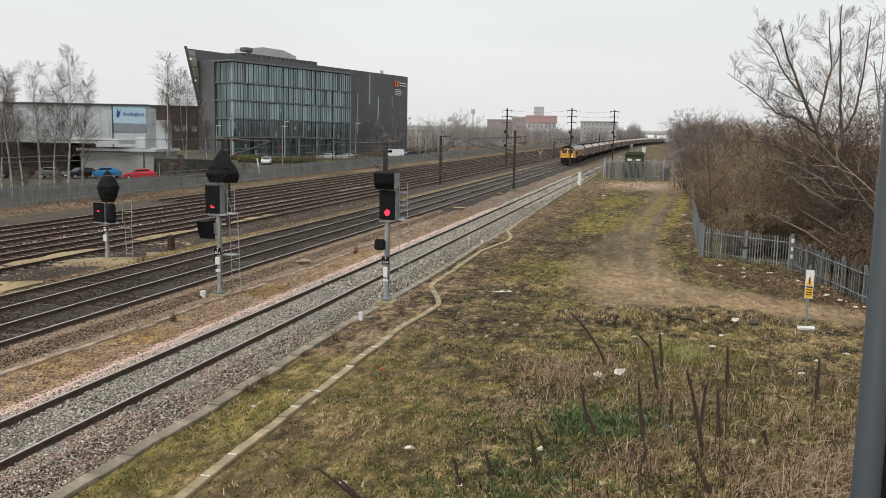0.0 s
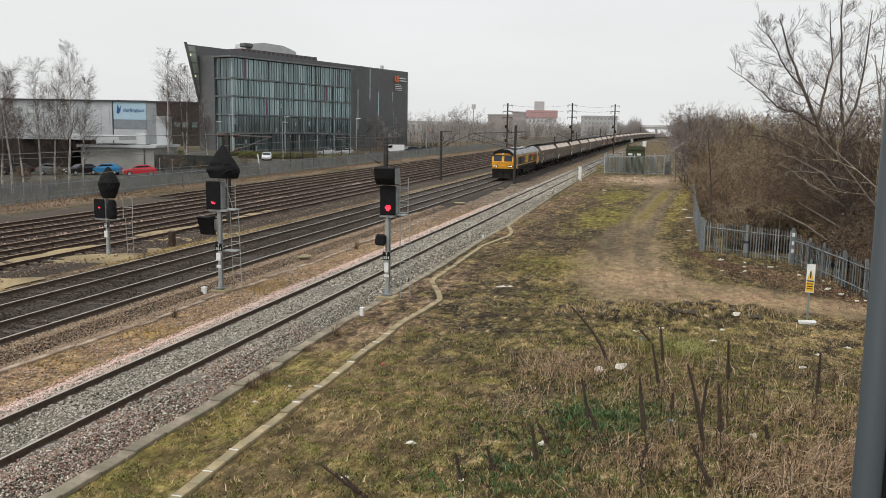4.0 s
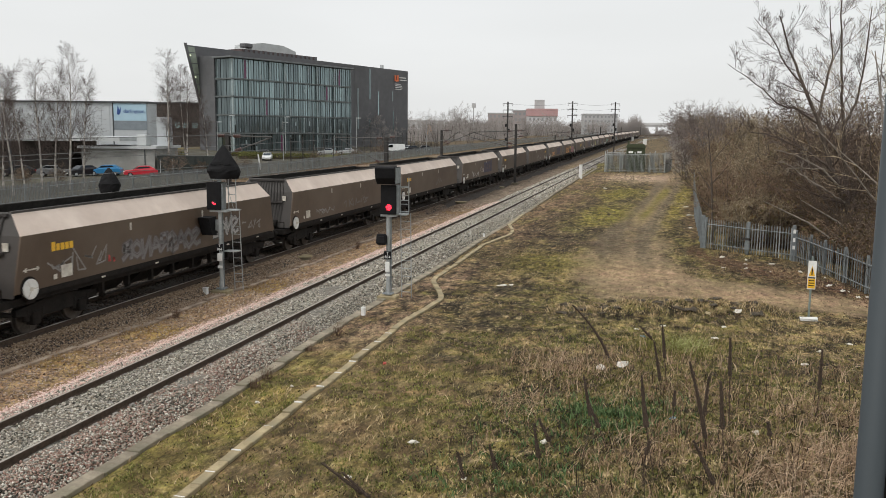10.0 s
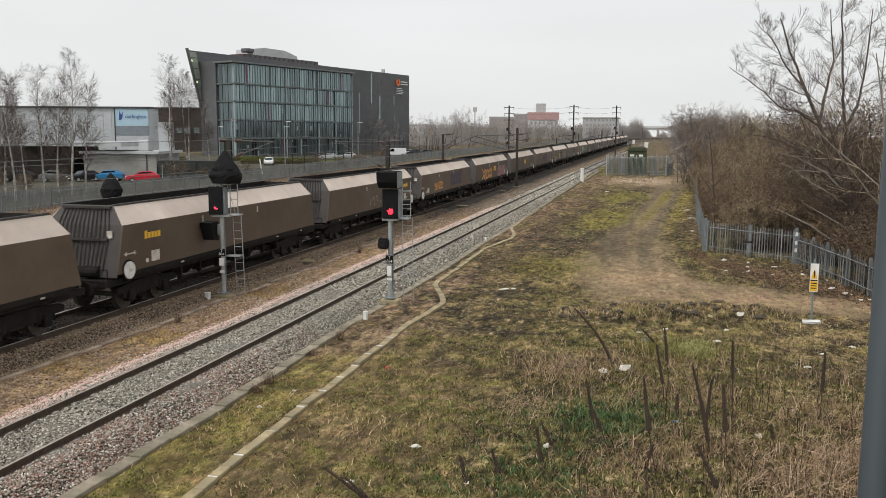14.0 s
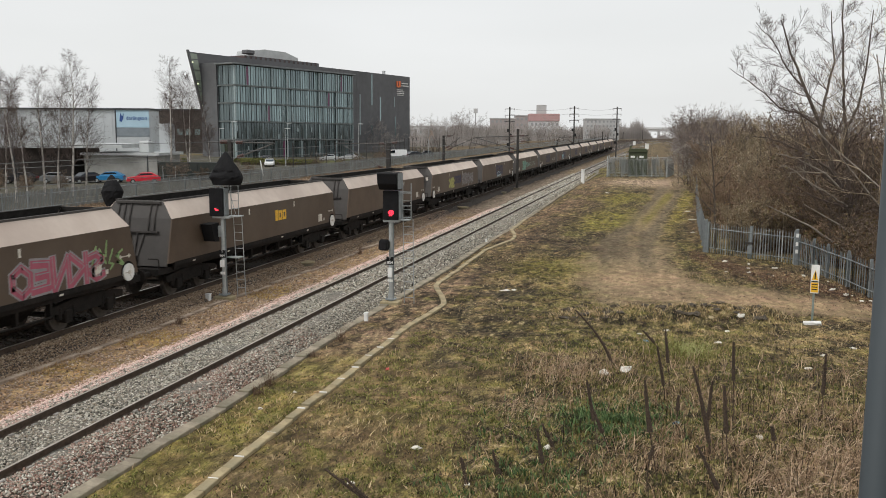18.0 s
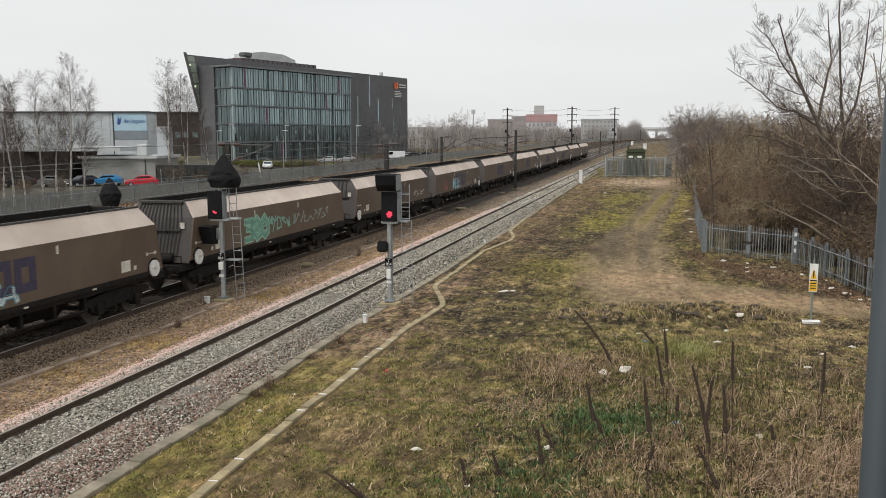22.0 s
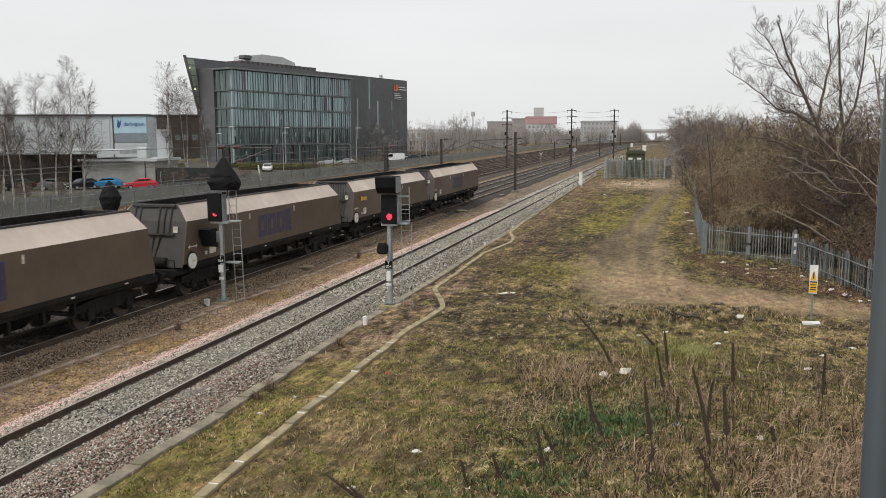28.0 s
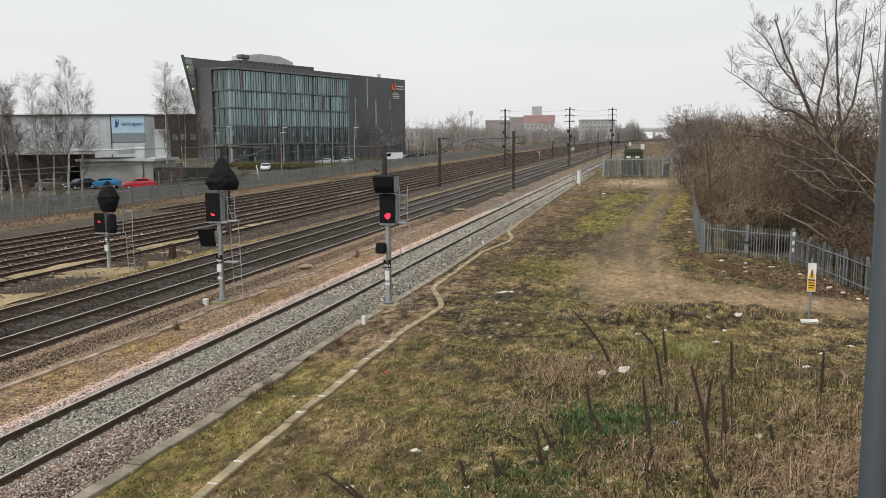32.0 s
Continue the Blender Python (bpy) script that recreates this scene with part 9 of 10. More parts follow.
# ---- sports hall warehouse, low grey block, container ----
M_METAL = surface("pale_profiled_metal", (0.46, 0.49, 0.51), (0.56, 0.59, 0.61), 0.5, 0.5, 0.1, 0.02, 3, (0.38, 0.40, 0.41), 0.1, 0.5)
M_FASCIA = surface("dark_roof_fascia", (0.035, 0.04, 0.045), (0.06, 0.065, 0.07), 1, 0.6, 0, 0.02)
M_RENDER = surface("grey_rendered_wall", (0.24, 0.24, 0.225), (0.33, 0.33, 0.31), 0.6, 0.9, 0, 0.05, 4, (0.15, 0.145, 0.13), 0.2, 0.6)
M_BRICK_D = surface("dark_brick_wall", (0.035, 0.03, 0.027), (0.065, 0.055, 0.05), 1.2, 0.9, 0, 0.05)
M_SIGNBLUE = surface("pale_blue_sign_panel", (0.36, 0.52, 0.62), (0.42, 0.58, 0.68), 0.8, 0.4, 0, 0)
M_INK = surface("dark_blue_sign_letters", (0.02, 0.06, 0.22), (0.03, 0.08, 0.28), 2, 0.5, 0, 0)
WH = pose(-112.3, 128.8, 0, 0, 0, 13.6)
hall = thing("sports_hall", WH, "pale metal-clad hall with a blue and white sign", "building")
part("wall", block(B(), -30, 25.6, 0, 5, -1.2, 10.2), M_METAL, hall, "pale ribbed metal wall")
part("roof", block(B(), -30.3, 25.9, -0.4, 5.4, 10.2, 10.48), M_FASCIA, hall, "dark roof edge")
for k in range(36):
    part("wall_rib", block(B(), -29 + k * 1.45, -28.93 + k * 1.45, -0.06, 0, 0, 10.2), M_METAL, hall)
part("sign_panel", block(B(), 19.7, 25.5, -0.18, -0.05, 7.1, 10.1), M_SIGNBLUE, hall, "pale blue sign panel")
part("sign_band", block(B(), 19.7, 25.5, -0.18, -0.05, 5.5, 7.05), surface("grey_blue_sign_band", (0.17, 0.20, 0.225), (0.23, 0.26, 0.285), 1, 0.5, 0, 0.02), hall, "grey-blue sign band")
part("sign_base", block(B(), 19.7, 25.5, -0.20, -0.05, 0.5, 5.4), M_METAL, hall)
part("downpipe", block(B(), 19.5, 19.7, -0.25, -0.05, -0.5, 10.2), M_FASCIA, hall)
words("sign_word", "darlington", 0.92, M_INK, hall, pose(23.35, -0.26, 8.75, 90, 0, 0), "dark blue sign lettering")
bm = B()
blob_pts = [(20.3, 8.2), (20.5, 9.7), (20.8, 9.0), (21.1, 9.6), (20.95, 8.6), (20.7, 8.1)]
prism(bm, blob_pts, "y", -0.24, -0.19)
part("sign_mark", bm, M_INK, hall)
low = thing("low_building", pose(-86.0, 98.1, 0, 0, 0, 14.0), "low grey flat-roofed block with a dark canopy", "building")
part("wall", block(B(), -30, 8, 2.0, 12, -1.3, 4.0), M_BRICK_D, low, "dark recessed wall")
part("canopy", block(B(), -30, 16.2, -0.6, 12, 4.0, 4.6), M_PLANT, low, "pale canopy edge")
part("side_wall", block(B(), 10.4, 20.4, 0.8, 11, -1.3, 3.0), M_RENDER, low, "grey rendered wall")
part("side_roof", block(B(), 10.0, 20.8, 0.4, 11.4, 3.0, 3.35), M_PLANT, low, "pale roof edge")
part("roof_box", block(B(), 17.2, 18.6, 3, 5, 3.35, 4.9, bevel=0.1), M_PLANT, low)
part("flue", block(B(), 19.4, 21.0, 5, 7, 3.3, 7.4), M_METAL, low)
part("pipe", block(B(), 19.0, 19.12, 0.7, 0.8, -1.0, 3.0), M_FASCIA, low)
for k in range(4):
    part("canopy_post", block(B(), -26 + k * 9, -25.7 + k * 9, -0.3, 0, -1.3, 4.0), M_FASCIA, low)
yard_wall = thing("yard_gate", pose(-66.0, 103.6, -1.0, 0, 0, 14), "dark green corrugated yard enclosure with pale door frames", "enclosure")
m_dkgreen = surface("dark_green_sheet", (0.014, 0.018, 0.016), (0.028, 0.034, 0.03), 2, 0.7, 0, 0.05)
part("sheet_wall", block(B(), 0, 9.5, 0, 2.4, 0, 3.1), m_dkgreen, yard_wall)
for k in range(8):
    part("sheet_rib", block(B(), 0.3 + k * 1.2, 0.42 + k * 1.2, -0.08, 0, 0, 3.1), m_dkgreen, yard_wall)
for x0 in (0.5, 2.2):
    part("door_frame", block(B(), x0, x0 + 0.06, -0.12, -0.08, 0.5, 2.6), M_METAL, yard_wall)
shed = thing("brick_block", pose(-144, 225, 0, 0, 0, 13), "dark brick block behind the birches", "building")
part("wall", block(B(), 0, 14, 0, 14, -0.8, 13.0), M_BRICK_D, shed)
part("roof", block(B(), -0.3, 14.3, -0.3, 14.3, 13.0, 13.5), M_FASCIA, shed)
for k in range(5):
    part("window", block(B(), 1.2 + k * 2.6, 2.8 + k * 2.6, -0.08, 0.05, 6.0, 7.6), M_PANE, shed)

# ---- cars ----
def car(x, y, rz, paint, label, van=False):
    z = float(ground_z(x, y))
    t = thing("van" if van else "car", pose(x, y, z, 0, 0, rz), label, "van" if van else "car", "parked vehicles")
    L, H = (4.9, 2.0) if van else (4.1, 1.42)
    bm = B()
    if van:
        prof = [(-2.4, 0.35), (-2.45, 1.0), (-2.1, 1.15), (-1.3, 1.95), (2.35, 1.98), (2.4, 0.35)]
    else:
        prof = [(-2.05, 0.32), (-2.08, 0.62), (-1.85, 0.80), (-0.95, 0.92), (-0.25, 1.38), (1.05, 1.42), (1.85, 0.98), (2.05, 0.90), (2.06, 0.32)]
    prism(bm, prof, "y", -0.82, 0.82)
    for v in bm.verts:
        if v.co.z > 1.0:
            v.co.y *= 0.86
    bmesh.ops.bevel(bm, geom=bm.edges[:], offset=0.05, segments=2, affect="EDGES")
    body = part("body", bm, paint, t)
    win = [(-0.85, 0.95), (-0.25, 1.32), (0.95, 1.35), (1.5, 1.0)] if not van else [(-1.75, 1.2), (-1.25, 1.8), (-0.5, 1.8), (-0.5, 1.2)]
    for s in (-1, 1):
        bm = B()
        prism(bm, win, "y", *sorted((s * 0.745, s * 0.79)))
        part("side_window", bm, M_SCREEN, t)
        for wx in (-1.3, 1.3) if not van else (-1.6, 1.5):
            bm = B()
            rod(bm, (wx, s * 0.62, 0.31), (wx, s * 0.83, 0.31), 0.31, n=18)
            wheel = part("wheel", bm, M_SEAL, t)
            bm = B()
            rod(bm, (wx, s * 0.83, 0.31), (wx, s * 0.845, 0.31), 0.19, n=14)
            part("hubcap", bm, M_GALV, wheel)
        part("headlight", block(B(), -2.08 if not van else -2.46, -1.95 if not van else -2.3, *sorted((s * 0.45, s * 0.74)), 0.6, 0.74), M_WHITE, t)
        part("tail_light", block(B(), 1.98 if not van else 2.34, 2.08 if not van else 2.42, *sorted((s * 0.5, s * 0.76)), 0.68, 0.86), M_PLATE_RED, t)
    ws_ = [(-0.92, 0.96), (-0.30, 1.34)] if not van else [(-2.02, 1.2), (-1.36, 1.88)]
    bm = B()
    prism(bm, [(ws_[0][0] - 0.05, ws_[0][1]), (ws_[1][0] - 0.05, ws_[1][1]), (ws_[1][0], ws_[1][1]), (ws_[0][0], ws_[0][1])], "y", -0.66, 0.66)
    part("windscreen", bm, M_SCREEN, t)
    part("number_plate_bar", block(B(), -2.10 if not van else -2.48, -2.07 if not van else -2.44, -0.26, 0.26, 0.42, 0.53), M_WHITE, t)


def paint(name, c):
    return surface(name, tuple(v * 0.85 for v in c), c, 1.5, 0.28, 0, 0)


P_RED, P_BLUE, P_SILVER, P_DARK, P_SILVER_SHADE, P_WHITE = (paint("red_car_paint", (0.62, 0.03, 0.05)), paint("blue_car_paint", (0.03, 0.20, 0.42)), paint("silver_car_paint", (0.42, 0.43, 0.44)),
                                                    paint("black_car_paint", (0.015, 0.016, 0.02)), paint("grey_car_paint", (0.16, 0.165, 0.17)), paint("white_car_paint", (0.75, 0.76, 0.76)))
car(-63.9, 96.6, 36, P_RED, "bright red hatchback parked by the grey wall")
car(-69.3, 97.0, 22, P_BLUE, "bright blue hatchback parked in the yard")
# The next two cars take darker paint to imitate the canopy's shade.
car(-71.4, 95.0, 70, P_DARK, "saloon car parked in the yard, coloured dark for the shade")
car(-74.3, 93.6, 210, P_SILVER_SHADE, "silver saloon car parked behind the birches, greyed for the shade")
car(-78.8, 92.2, 30, P_DARK, "black car parked in the shade")
car(-82.5, 91.0, 30, P_DARK, "dark car parked in the shade")
for cx, cy, rz, pt, lb in ((-69.1, 173.8, 20, P_SILVER, "silver car parked before the glazed front"), (-66.3, 178.5, 20, P_SILVER, "silver estate car parked before the glazed front"), (-77.5, 160, 100, P_DARK, "dark car parked before the glazed front"),
                           (-58.0, 202, 20, P_DARK, "dark car parked by the fence"), (-56.6, 208, 20, P_DARK, "grey car parked by the fence"), (-60.5, 205, 15, P_SILVER, "silver car in the far car park"), (-69.6, 145.5, 112, P_WHITE, "small white car by the hedge")):
    car(cx, cy, rz, pt, lb)
car(-60.8, 197, 20, P_WHITE, "white panel van parked by the fence", True)

# ---- car park kerbs, hedges, lamp posts, fences ----
M_HEDGE = islands("clipped_hedge_leaves", [(0.05, 0.07, 0.02), (0.12, 0.13, 0.04), (0.18, 0.16, 0.06), (0.09, 0.10, 0.03)])


def hedge(x, y, rz, length, w, h, seed, label):
    rs = np.random.RandomState(seed)
    n = int(length * w * 160)
    p = np.stack([rs.uniform(-length / 2, length / 2, n), rs.uniform(-w / 2, w / 2, n), h * rs.uniform(0, 1, n) ** 0.6], -1)
    a, b = rs.normal(0, 0.13, (n, 3)), rs.normal(0, 0.13, (n, 3))
    v = np.stack([p, p + a, p + b], 1).reshape(-1, 3)
    t = thing("hedge", pose(x, y, float(ground_z(x, y)), 0, 0, rz), label, "hedge")
    tagged(big("foliage", v, np.arange(3 * n).reshape(-1, 3), M_HEDGE, t), kind="stuff")
    part("hedge_stems", block(B(), -length / 2 + 0.2, length / 2 - 0.2, -w / 4, w / 4, -0.1, h * 0.5), M_BARK, t)


hedge(-70.0, 151, 18, 15, 1.6, 1.1, 1, "clipped yellow-green hedge before the offices")
hedge(-79.0, 156, 18, 9, 1.4, 0.9, 2, "clipped hedge by the car park")
hedge(-88.0, 140, 18, 8, 1.6, 1.3, 3, "rough hedge near the birches")
for lx, ly, h in ((-93.0, 150, 8.0), (-82.0, 155, 8.0), (-72.5, 160, 8.0), (-63.0, 176, 8.0), (-55, 205, 8.5), (-67.5, 148, 7.0), (-86.5, 158, 6.5)):
    t = thing("lamp_post", pose(lx, ly, float(ground_z(lx, ly))), "slim grey car park lamp post", "lamp post", "car park lamp posts")
    part("column", rod(B(), (0, 0, -0.2), (0, 0, h), 0.09, 0.05, n=8), M_GALV, t)
    part("lamp_head", block(B(), -0.1, 1.0, -0.15, 0.15, h - 0.05, h + 0.1, bevel=0.03), M_PLANT, t)
stake = thing("marker_stake", pose(-57.2, 117.2, float(ground_z(-57.2, 117.2)), 0, -9, 0), "leaning white painted stake in the car park verge", "stake")
part("stake_board", block(B(), -0.09, 0.09, -0.03, 0.03, -0.2, 2.3, bevel=0.01), M_WHITE, stake)
kb = thing("car_park_kerb", label="pale concrete kerb round the car park", category="kerb", kind="structure")
for (ax, ay), (bx, by) in (((-55.5, 70), (-57.5, 100)), ((-57.5, 100), (-62, 150)), ((-62, 150), (-70, 190))):
    d = Vector((bx - ax, by - ay))
    o = part("kerb_stone", block(B(), 0, d.length, -0.07, 0.07, -0.1, 0.13), M_CONC_DARK, kb)
    o.matrix_basis = pose(ax, ay, float(ground_z(ax, ay)), 0, 0, math.degrees(math.atan2(d.y, d.x)))

FENCE_LINE = [course(v, -48.3)[:2] for v in (16, 60, 97, 130, 170, 220, 300, 420, 560)]
M_FENCE = surface("weathered_fence_steel", (0.135, 0.148, 0.150), (0.235, 0.252, 0.255), 0.6, 0.6, 0.3, 0.05)
lf = thing("palisade_fence", label="long grey palisade boundary fence of the railway yard", category="fence", group="palisade fences")
pv, pf = [], []
for (ax, ay), (bx, by) in zip(FENCE_LINE, FENCE_LINE[1:]):
    d = Vector((bx - ax, by - ay))
    k = round(d.length / 2.75)
    for i in range(k):
        x, y = ax + d.x * i / k, ay + d.y * i / k
        z = float(ground_z(x, y))
        if y < 230:
            o = part("post", block(B(), -0.06, 0.06, 0.02, 0.12, -0.1, 1.68), M_GALV_D, lf)
            o.matrix_basis = pose(x, y, z, 0, 0, math.degrees(math.atan2(d.y, d.x)))
    for z in (0.3, 1.36):
        bm = B()
        rod(bm, (ax, ay, float(ground_z(ax, ay)) + z), (bx, by, float(ground_z(bx, by)) + z), 0.03, n=4)
        part("rail", bm, M_GALV_D, lf)
    n = int(d.length / 0.16)
    u = (np.arange(n) + 0.5) / n
    X, Y = ax + d.x * u, ay + d.y * u
    Z = ground_z(X, Y)
    dx, dy = d.x / d.length * 0.052, d.y / d.length * 0.052
    q = np.stack([np.stack([X - dx, Y - dy, Z + 0.05], -1), np.stack([X + dx, Y + dy, Z + 0.05], -1), np.stack([X + dx, Y + dy, Z + 1.62], -1), np.stack([X, Y, Z + 1.75], -1), np.stack([X - dx, Y - dy, Z + 1.62], -1)], 1)
    pf.append(np.arange(n * 5).reshape(-1, 5) + sum(len(a) for a in pv))
    pv.append(q.reshape(-1, 3))
tagged(big("paling", np.concatenate(pv), np.concatenate(pf), M_FENCE, lf), kind="stuff")
mf = thing("mesh_fence", label="tall dark mesh fence with slender posts beside the offices", category="fence")
for k in range(26):
    x, y = -53.5 - k * 0.62, 120 + k * 6.0
    o = part("post", block(B(), -0.06, 0.06, -0.06, 0.06, -0.2, 4.6), M_MAST, mf)
    o.matrix_basis = pose(x, y, float(ground_z(x, y)))
for z in (0.4, 1.4, 2.4, 3.4, 4.5):
    bm = B()
    rod(bm, (-53.5, 120, -0.7 + z), (-53.5 - 25 * 0.62, 270, -0.7 + z), 0.025, n=4)
    part("strand", bm, M_MAST, mf)

for k, (bx, by, sc) in enumerate(((-81.0, 88.5, 0.62), (-77.6, 87.5, 0.5), (-84.0, 86.0, 0.7), (-74.0, 88.0, 0.42), (-66.5, 84.0, 0.4), (-69.5, 82.0, 0.5), (-72.0, 80.5, 0.45), (-62.0, 101.5, 0.55), (-60.0, 104.0, 0.6), (-57.5, 112.0, 0.5), (-52.5, 128.0, 0.5), (-51.5, 136.0, 0.6), (-50.8, 143.0, 0.55), (-50.0, 151.0, 0.6), (-51.0, 160.0, 0.5))):
    plant("shrub", DARK[k % 3], pose(bx, by, float(ground_z(bx, by)), 0, 0, k * 77) @ Matrix.Diagonal((sc, sc, sc, 1)),
          "dark leafless shrub at the edge of the car park", "bush", "car park shrubs")

# ---- birches ----
BIRCHES = [birch(61, 13.5), birch(62, 12.0), birch(63, 10.5)]
rng_t = random.Random(3)
for bx, by, k, sc in ((-58.7, 68.0, 1, 0.95), (-61.2, 72.5, 2, 1.05), (-61.6, 75.5, 0, 0.92), (-61.8, 78.0, 1, 0.98), (-58.9, 76.4, 0, 1.04), (-59.2, 79.0, 2, 1.05), (-63.0, 70.5, 0, 0.9), (-64.0, 66.0, 1, 0.9), (-66.0, 69.0, 2, 1.0), (-60.2, 64.5, 2, 0.95), (-65.0, 74.0, 2, 1.1),
                      (-66.3, 107.0, 0, 1.18), (-64.2, 108.5, 1, 1.12), (-62.3, 111.0, 2, 1.0), (-68.5, 112.0, 2, 1.2), (-65.3, 110.0, 0, 1.05)):
    plant("birch_tree", BIRCHES[k], pose(bx, by, float(ground_z(bx, by)), 0, 0, rng_t.uniform(0, 360)) @ Matrix.Diagonal((sc, sc, sc, 1)),
          "leafless silver birch with a white trunk and fine purple-brown twigs", "tree", "silver birches")

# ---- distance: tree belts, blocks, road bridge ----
# Distance haze is mixed into these twig tones, so they come out pale.
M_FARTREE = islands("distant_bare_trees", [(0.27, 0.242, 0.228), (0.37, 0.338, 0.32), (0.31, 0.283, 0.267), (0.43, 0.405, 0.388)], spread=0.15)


def far_belt(x0, y0, x1, y1, n, h, seed, label, even=0.0):
    """A belt of far leafless trees: fans of thin upright twigs with an uneven top."""
    rs = np.random.RandomState(seed)
    u = rs.uniform(0, 1, n)
    cx, cy = x0 + (x1 - x0) * u, y0 + (y1 - y0) * u + rs.uniform(-8, 8, n)
    top = h * ((0.62 + 0.25 * even) + 0.38 * (1 - 0.6 * even) * np.clip(fbm(u * np.hypot(x1 - x0, y1 - y0), 0 * u, 0.13, 4, seed), -1, 1)) * rs.uniform(0.55 + 0.2 * even, 1.0, n)
    sway = rs.normal(0, 0.8, n)
    w = rs.uniform(0.05, 0.22, n)
    a = np.stack([cx - w, cy, np.full(n, -0.5)], -1)
    b = np.stack([cx + w, cy, np.full(n, -0.5)], -1)
    c = np.stack([cx + sway, cy, top], -1)
    side = rs.normal(0, 1.6, (n, 1)) * np.array([[1, 0.2, 0]])
    m = (a + c) / 2
    v = np.stack([a, b, c, m, m + np.array([[0.12, 0, 0.25]]), m + side + np.stack([0 * cx, 0 * cx, top * rs.uniform(0.15, 0.4, n)], -1)], 1).reshape(-1, 3)
    k = np.arange(n) * 6
    tri = np.concatenate([np.stack([k, k + 1, k + 2], -1), np.stack([k + 3, k + 4, k + 5], -1)])
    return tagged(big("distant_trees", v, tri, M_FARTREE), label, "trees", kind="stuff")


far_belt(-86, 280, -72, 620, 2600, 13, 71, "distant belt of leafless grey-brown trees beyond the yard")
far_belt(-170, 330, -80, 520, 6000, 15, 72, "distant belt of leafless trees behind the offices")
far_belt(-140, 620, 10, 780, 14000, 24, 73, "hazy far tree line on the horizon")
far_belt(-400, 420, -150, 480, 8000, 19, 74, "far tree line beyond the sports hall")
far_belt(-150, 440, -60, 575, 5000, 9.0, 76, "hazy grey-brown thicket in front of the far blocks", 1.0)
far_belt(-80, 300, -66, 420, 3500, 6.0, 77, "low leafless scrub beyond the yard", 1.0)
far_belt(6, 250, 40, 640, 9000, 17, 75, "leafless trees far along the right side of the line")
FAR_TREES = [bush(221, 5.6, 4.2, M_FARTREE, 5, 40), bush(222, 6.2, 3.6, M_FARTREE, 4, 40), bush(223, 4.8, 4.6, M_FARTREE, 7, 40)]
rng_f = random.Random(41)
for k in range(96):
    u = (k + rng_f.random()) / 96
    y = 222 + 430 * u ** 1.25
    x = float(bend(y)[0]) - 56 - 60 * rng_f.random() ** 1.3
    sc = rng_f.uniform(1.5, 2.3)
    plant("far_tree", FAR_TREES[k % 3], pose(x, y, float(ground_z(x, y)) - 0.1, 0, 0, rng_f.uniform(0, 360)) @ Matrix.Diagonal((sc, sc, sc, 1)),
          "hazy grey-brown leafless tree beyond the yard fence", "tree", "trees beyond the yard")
# Block colours are greyed and levelled to carry the haze.
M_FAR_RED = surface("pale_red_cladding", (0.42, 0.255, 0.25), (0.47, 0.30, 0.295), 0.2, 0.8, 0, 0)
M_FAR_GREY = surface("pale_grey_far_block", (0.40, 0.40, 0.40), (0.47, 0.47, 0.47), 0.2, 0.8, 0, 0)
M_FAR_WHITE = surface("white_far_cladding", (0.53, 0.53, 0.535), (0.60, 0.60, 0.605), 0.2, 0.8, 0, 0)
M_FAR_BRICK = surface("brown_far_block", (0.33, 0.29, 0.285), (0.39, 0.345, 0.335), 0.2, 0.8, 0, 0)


# Window tone sits near the walls', the haze being in the colour.
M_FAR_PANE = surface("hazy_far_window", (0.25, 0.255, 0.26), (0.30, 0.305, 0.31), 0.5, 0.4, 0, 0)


def block_house(x, y, w, d, h, material, label, storeys, cols, rz=13, roof=None):
    t = thing("distant_building", pose(x, y, -0.5, 0, 0, rz), label, "building")
    part("wall", block(B(), 0, w, 0, d, 0, h), material, t)
    part("roof", block(B(), -0.3, w + 0.3, -0.3, d + 0.3, h, h + 0.7), roof or M_FAR_GREY, t)
    for f in range(storeys):
        for c in range(cols):
            x0 = w * (c + 0.25) / cols
            part("window", block(B(), x0, x0 + w * 0.5 / cols, -0.1, 0.05, h * (f + 0.3) / storeys, h * (f + 0.75) / storeys), M_FAR_PANE, t)
    return t


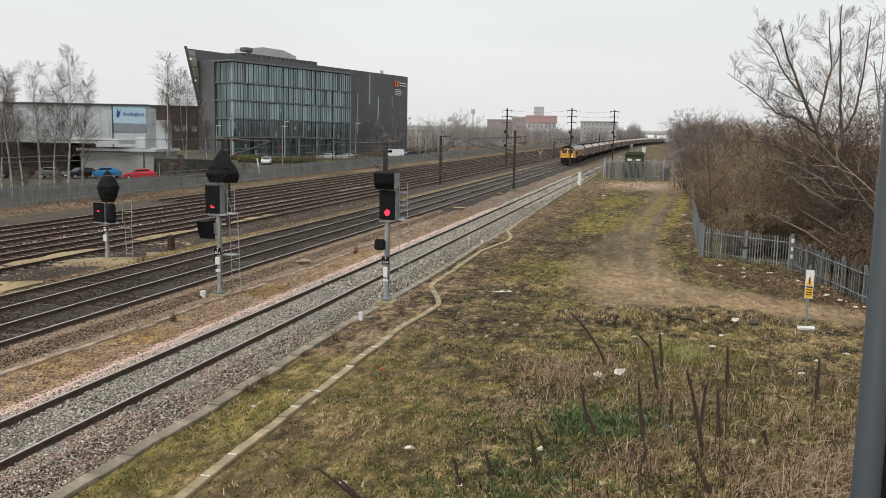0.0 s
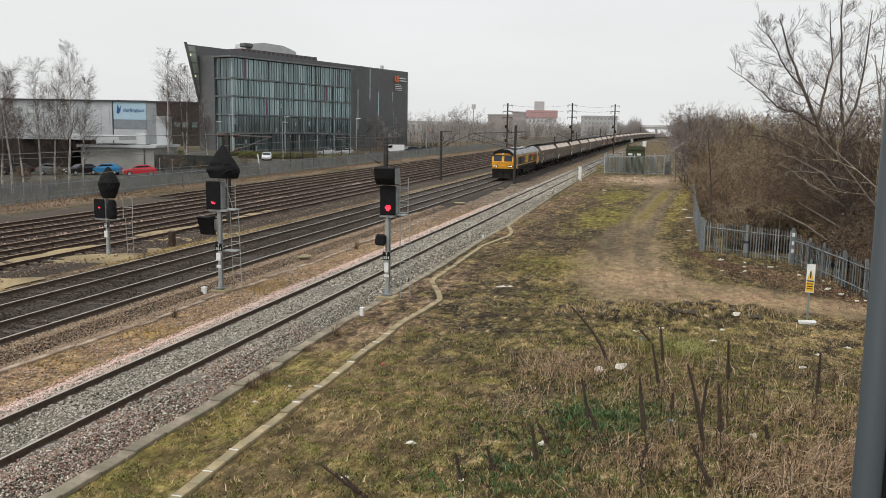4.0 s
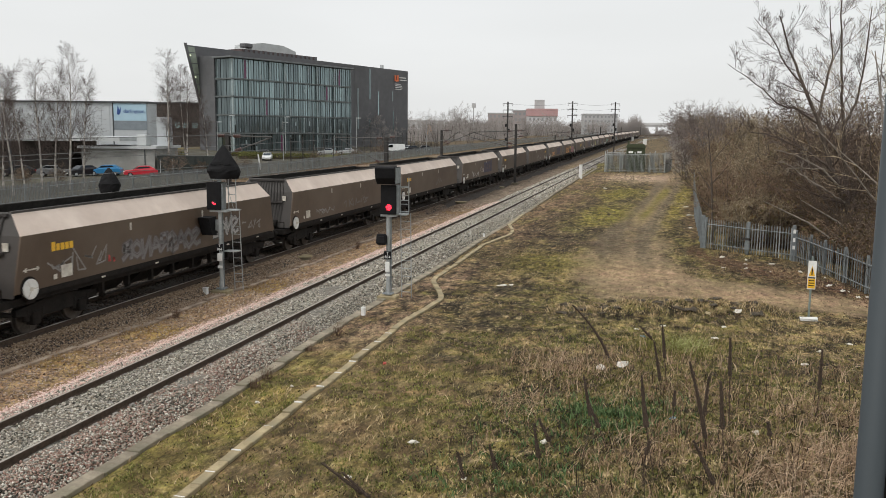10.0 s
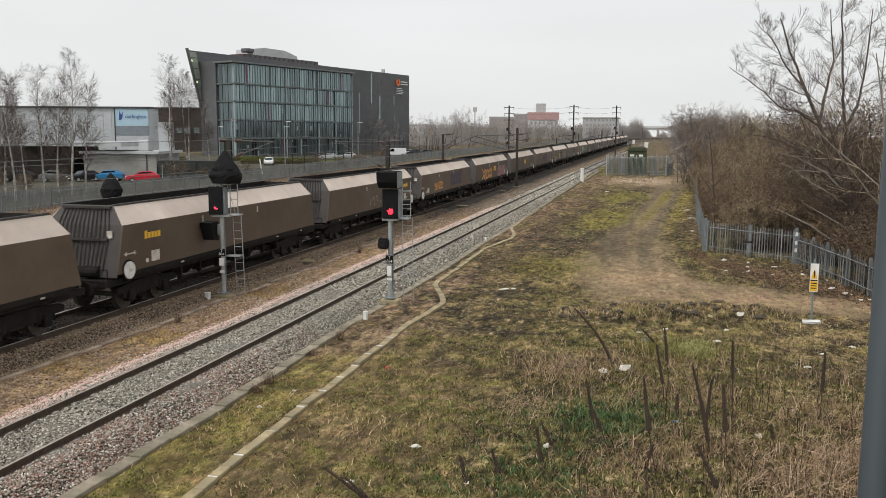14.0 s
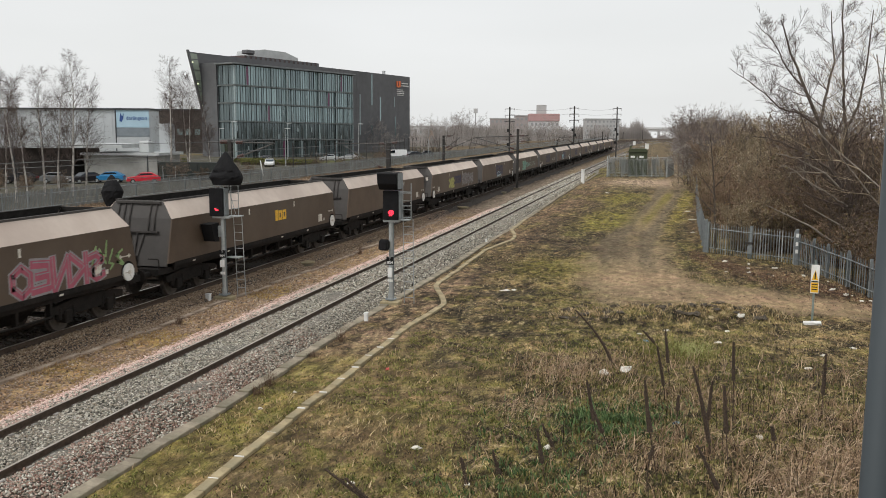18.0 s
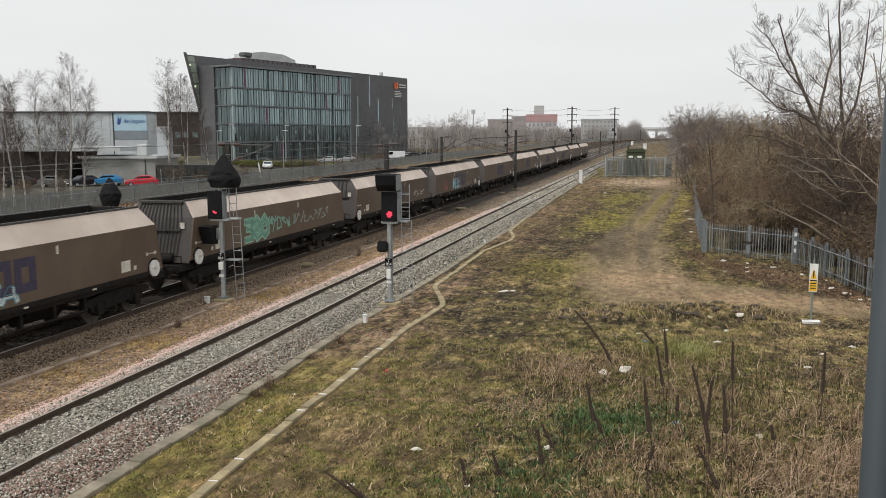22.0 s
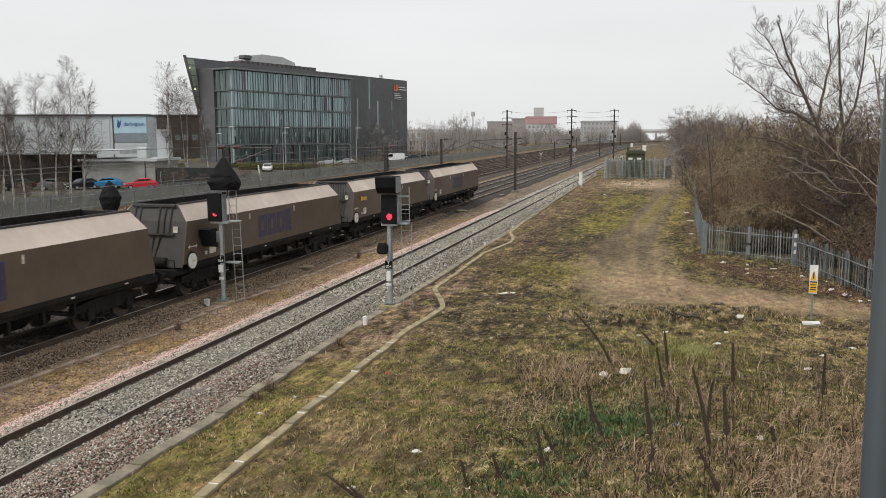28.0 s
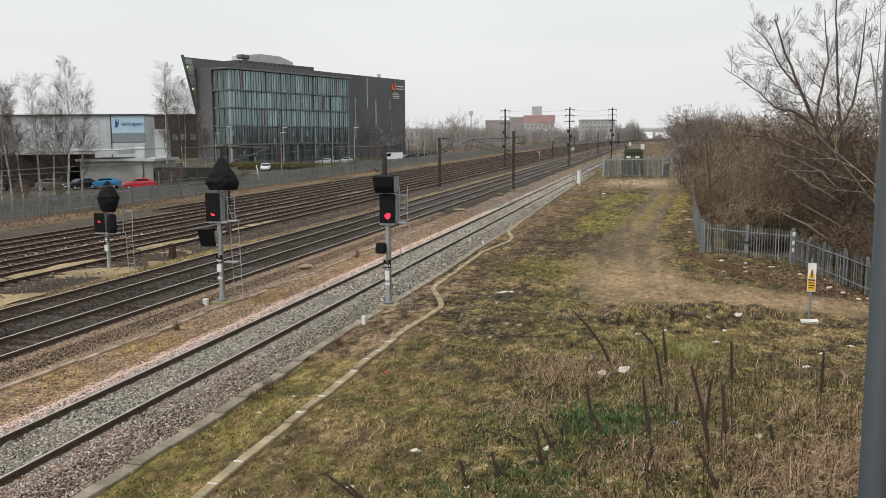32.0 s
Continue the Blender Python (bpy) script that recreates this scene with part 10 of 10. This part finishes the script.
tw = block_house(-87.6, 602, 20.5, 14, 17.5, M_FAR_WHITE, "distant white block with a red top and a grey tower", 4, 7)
part("red_band", block(B(), -0.4, 20.9, -0.4, 14.4, 17.5, 22.8), M_FAR_RED, tw, "red upper storey, paled by haze in its colour")
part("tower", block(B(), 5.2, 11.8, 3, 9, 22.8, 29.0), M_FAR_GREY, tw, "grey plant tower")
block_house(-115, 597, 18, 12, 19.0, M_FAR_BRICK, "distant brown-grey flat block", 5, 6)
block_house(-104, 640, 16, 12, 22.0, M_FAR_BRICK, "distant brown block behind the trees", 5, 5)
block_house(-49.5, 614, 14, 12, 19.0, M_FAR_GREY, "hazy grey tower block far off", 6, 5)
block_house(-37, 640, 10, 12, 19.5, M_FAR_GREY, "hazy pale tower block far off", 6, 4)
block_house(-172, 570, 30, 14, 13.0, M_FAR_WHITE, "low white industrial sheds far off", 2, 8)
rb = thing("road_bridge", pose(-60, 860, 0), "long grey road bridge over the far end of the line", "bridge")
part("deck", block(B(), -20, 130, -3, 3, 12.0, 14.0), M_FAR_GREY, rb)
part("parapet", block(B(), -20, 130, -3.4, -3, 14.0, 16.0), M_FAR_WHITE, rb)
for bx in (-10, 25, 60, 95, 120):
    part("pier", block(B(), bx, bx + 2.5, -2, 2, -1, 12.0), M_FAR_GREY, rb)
lt = thing("floodlight_mast", pose(-118, 560, 0), "far slender mast with a lamp cluster", "mast")
part("column", rod(B(), (0, 0, 0), (0, 0, 22), 0.5, 0.35, n=8), M_FAR_GREY, lt)
part("lamp_cluster", block(B(), -1.2, 1.2, -0.8, 0.8, 21.5, 24.5), M_FAR_GREY, lt)
exc = thing("excavator_arm", pose(-90, 330, 0), "small orange digger boom behind the trees", "digger")
m_dig = surface("orange_machine_paint", (0.65, 0.28, 0.06), (0.72, 0.34, 0.08), 2, 0.5, 0, 0)
part("boom", rod(B(), (0, 0, 0), (2.5, 0, 8.0), 0.35, n=6), m_dig, exc)
part("stick", rod(B(), (2.5, 0, 8.0), (4.0, 0, 4.0), 0.3, n=6), m_dig, exc)


# ---- what moves ----
motions()
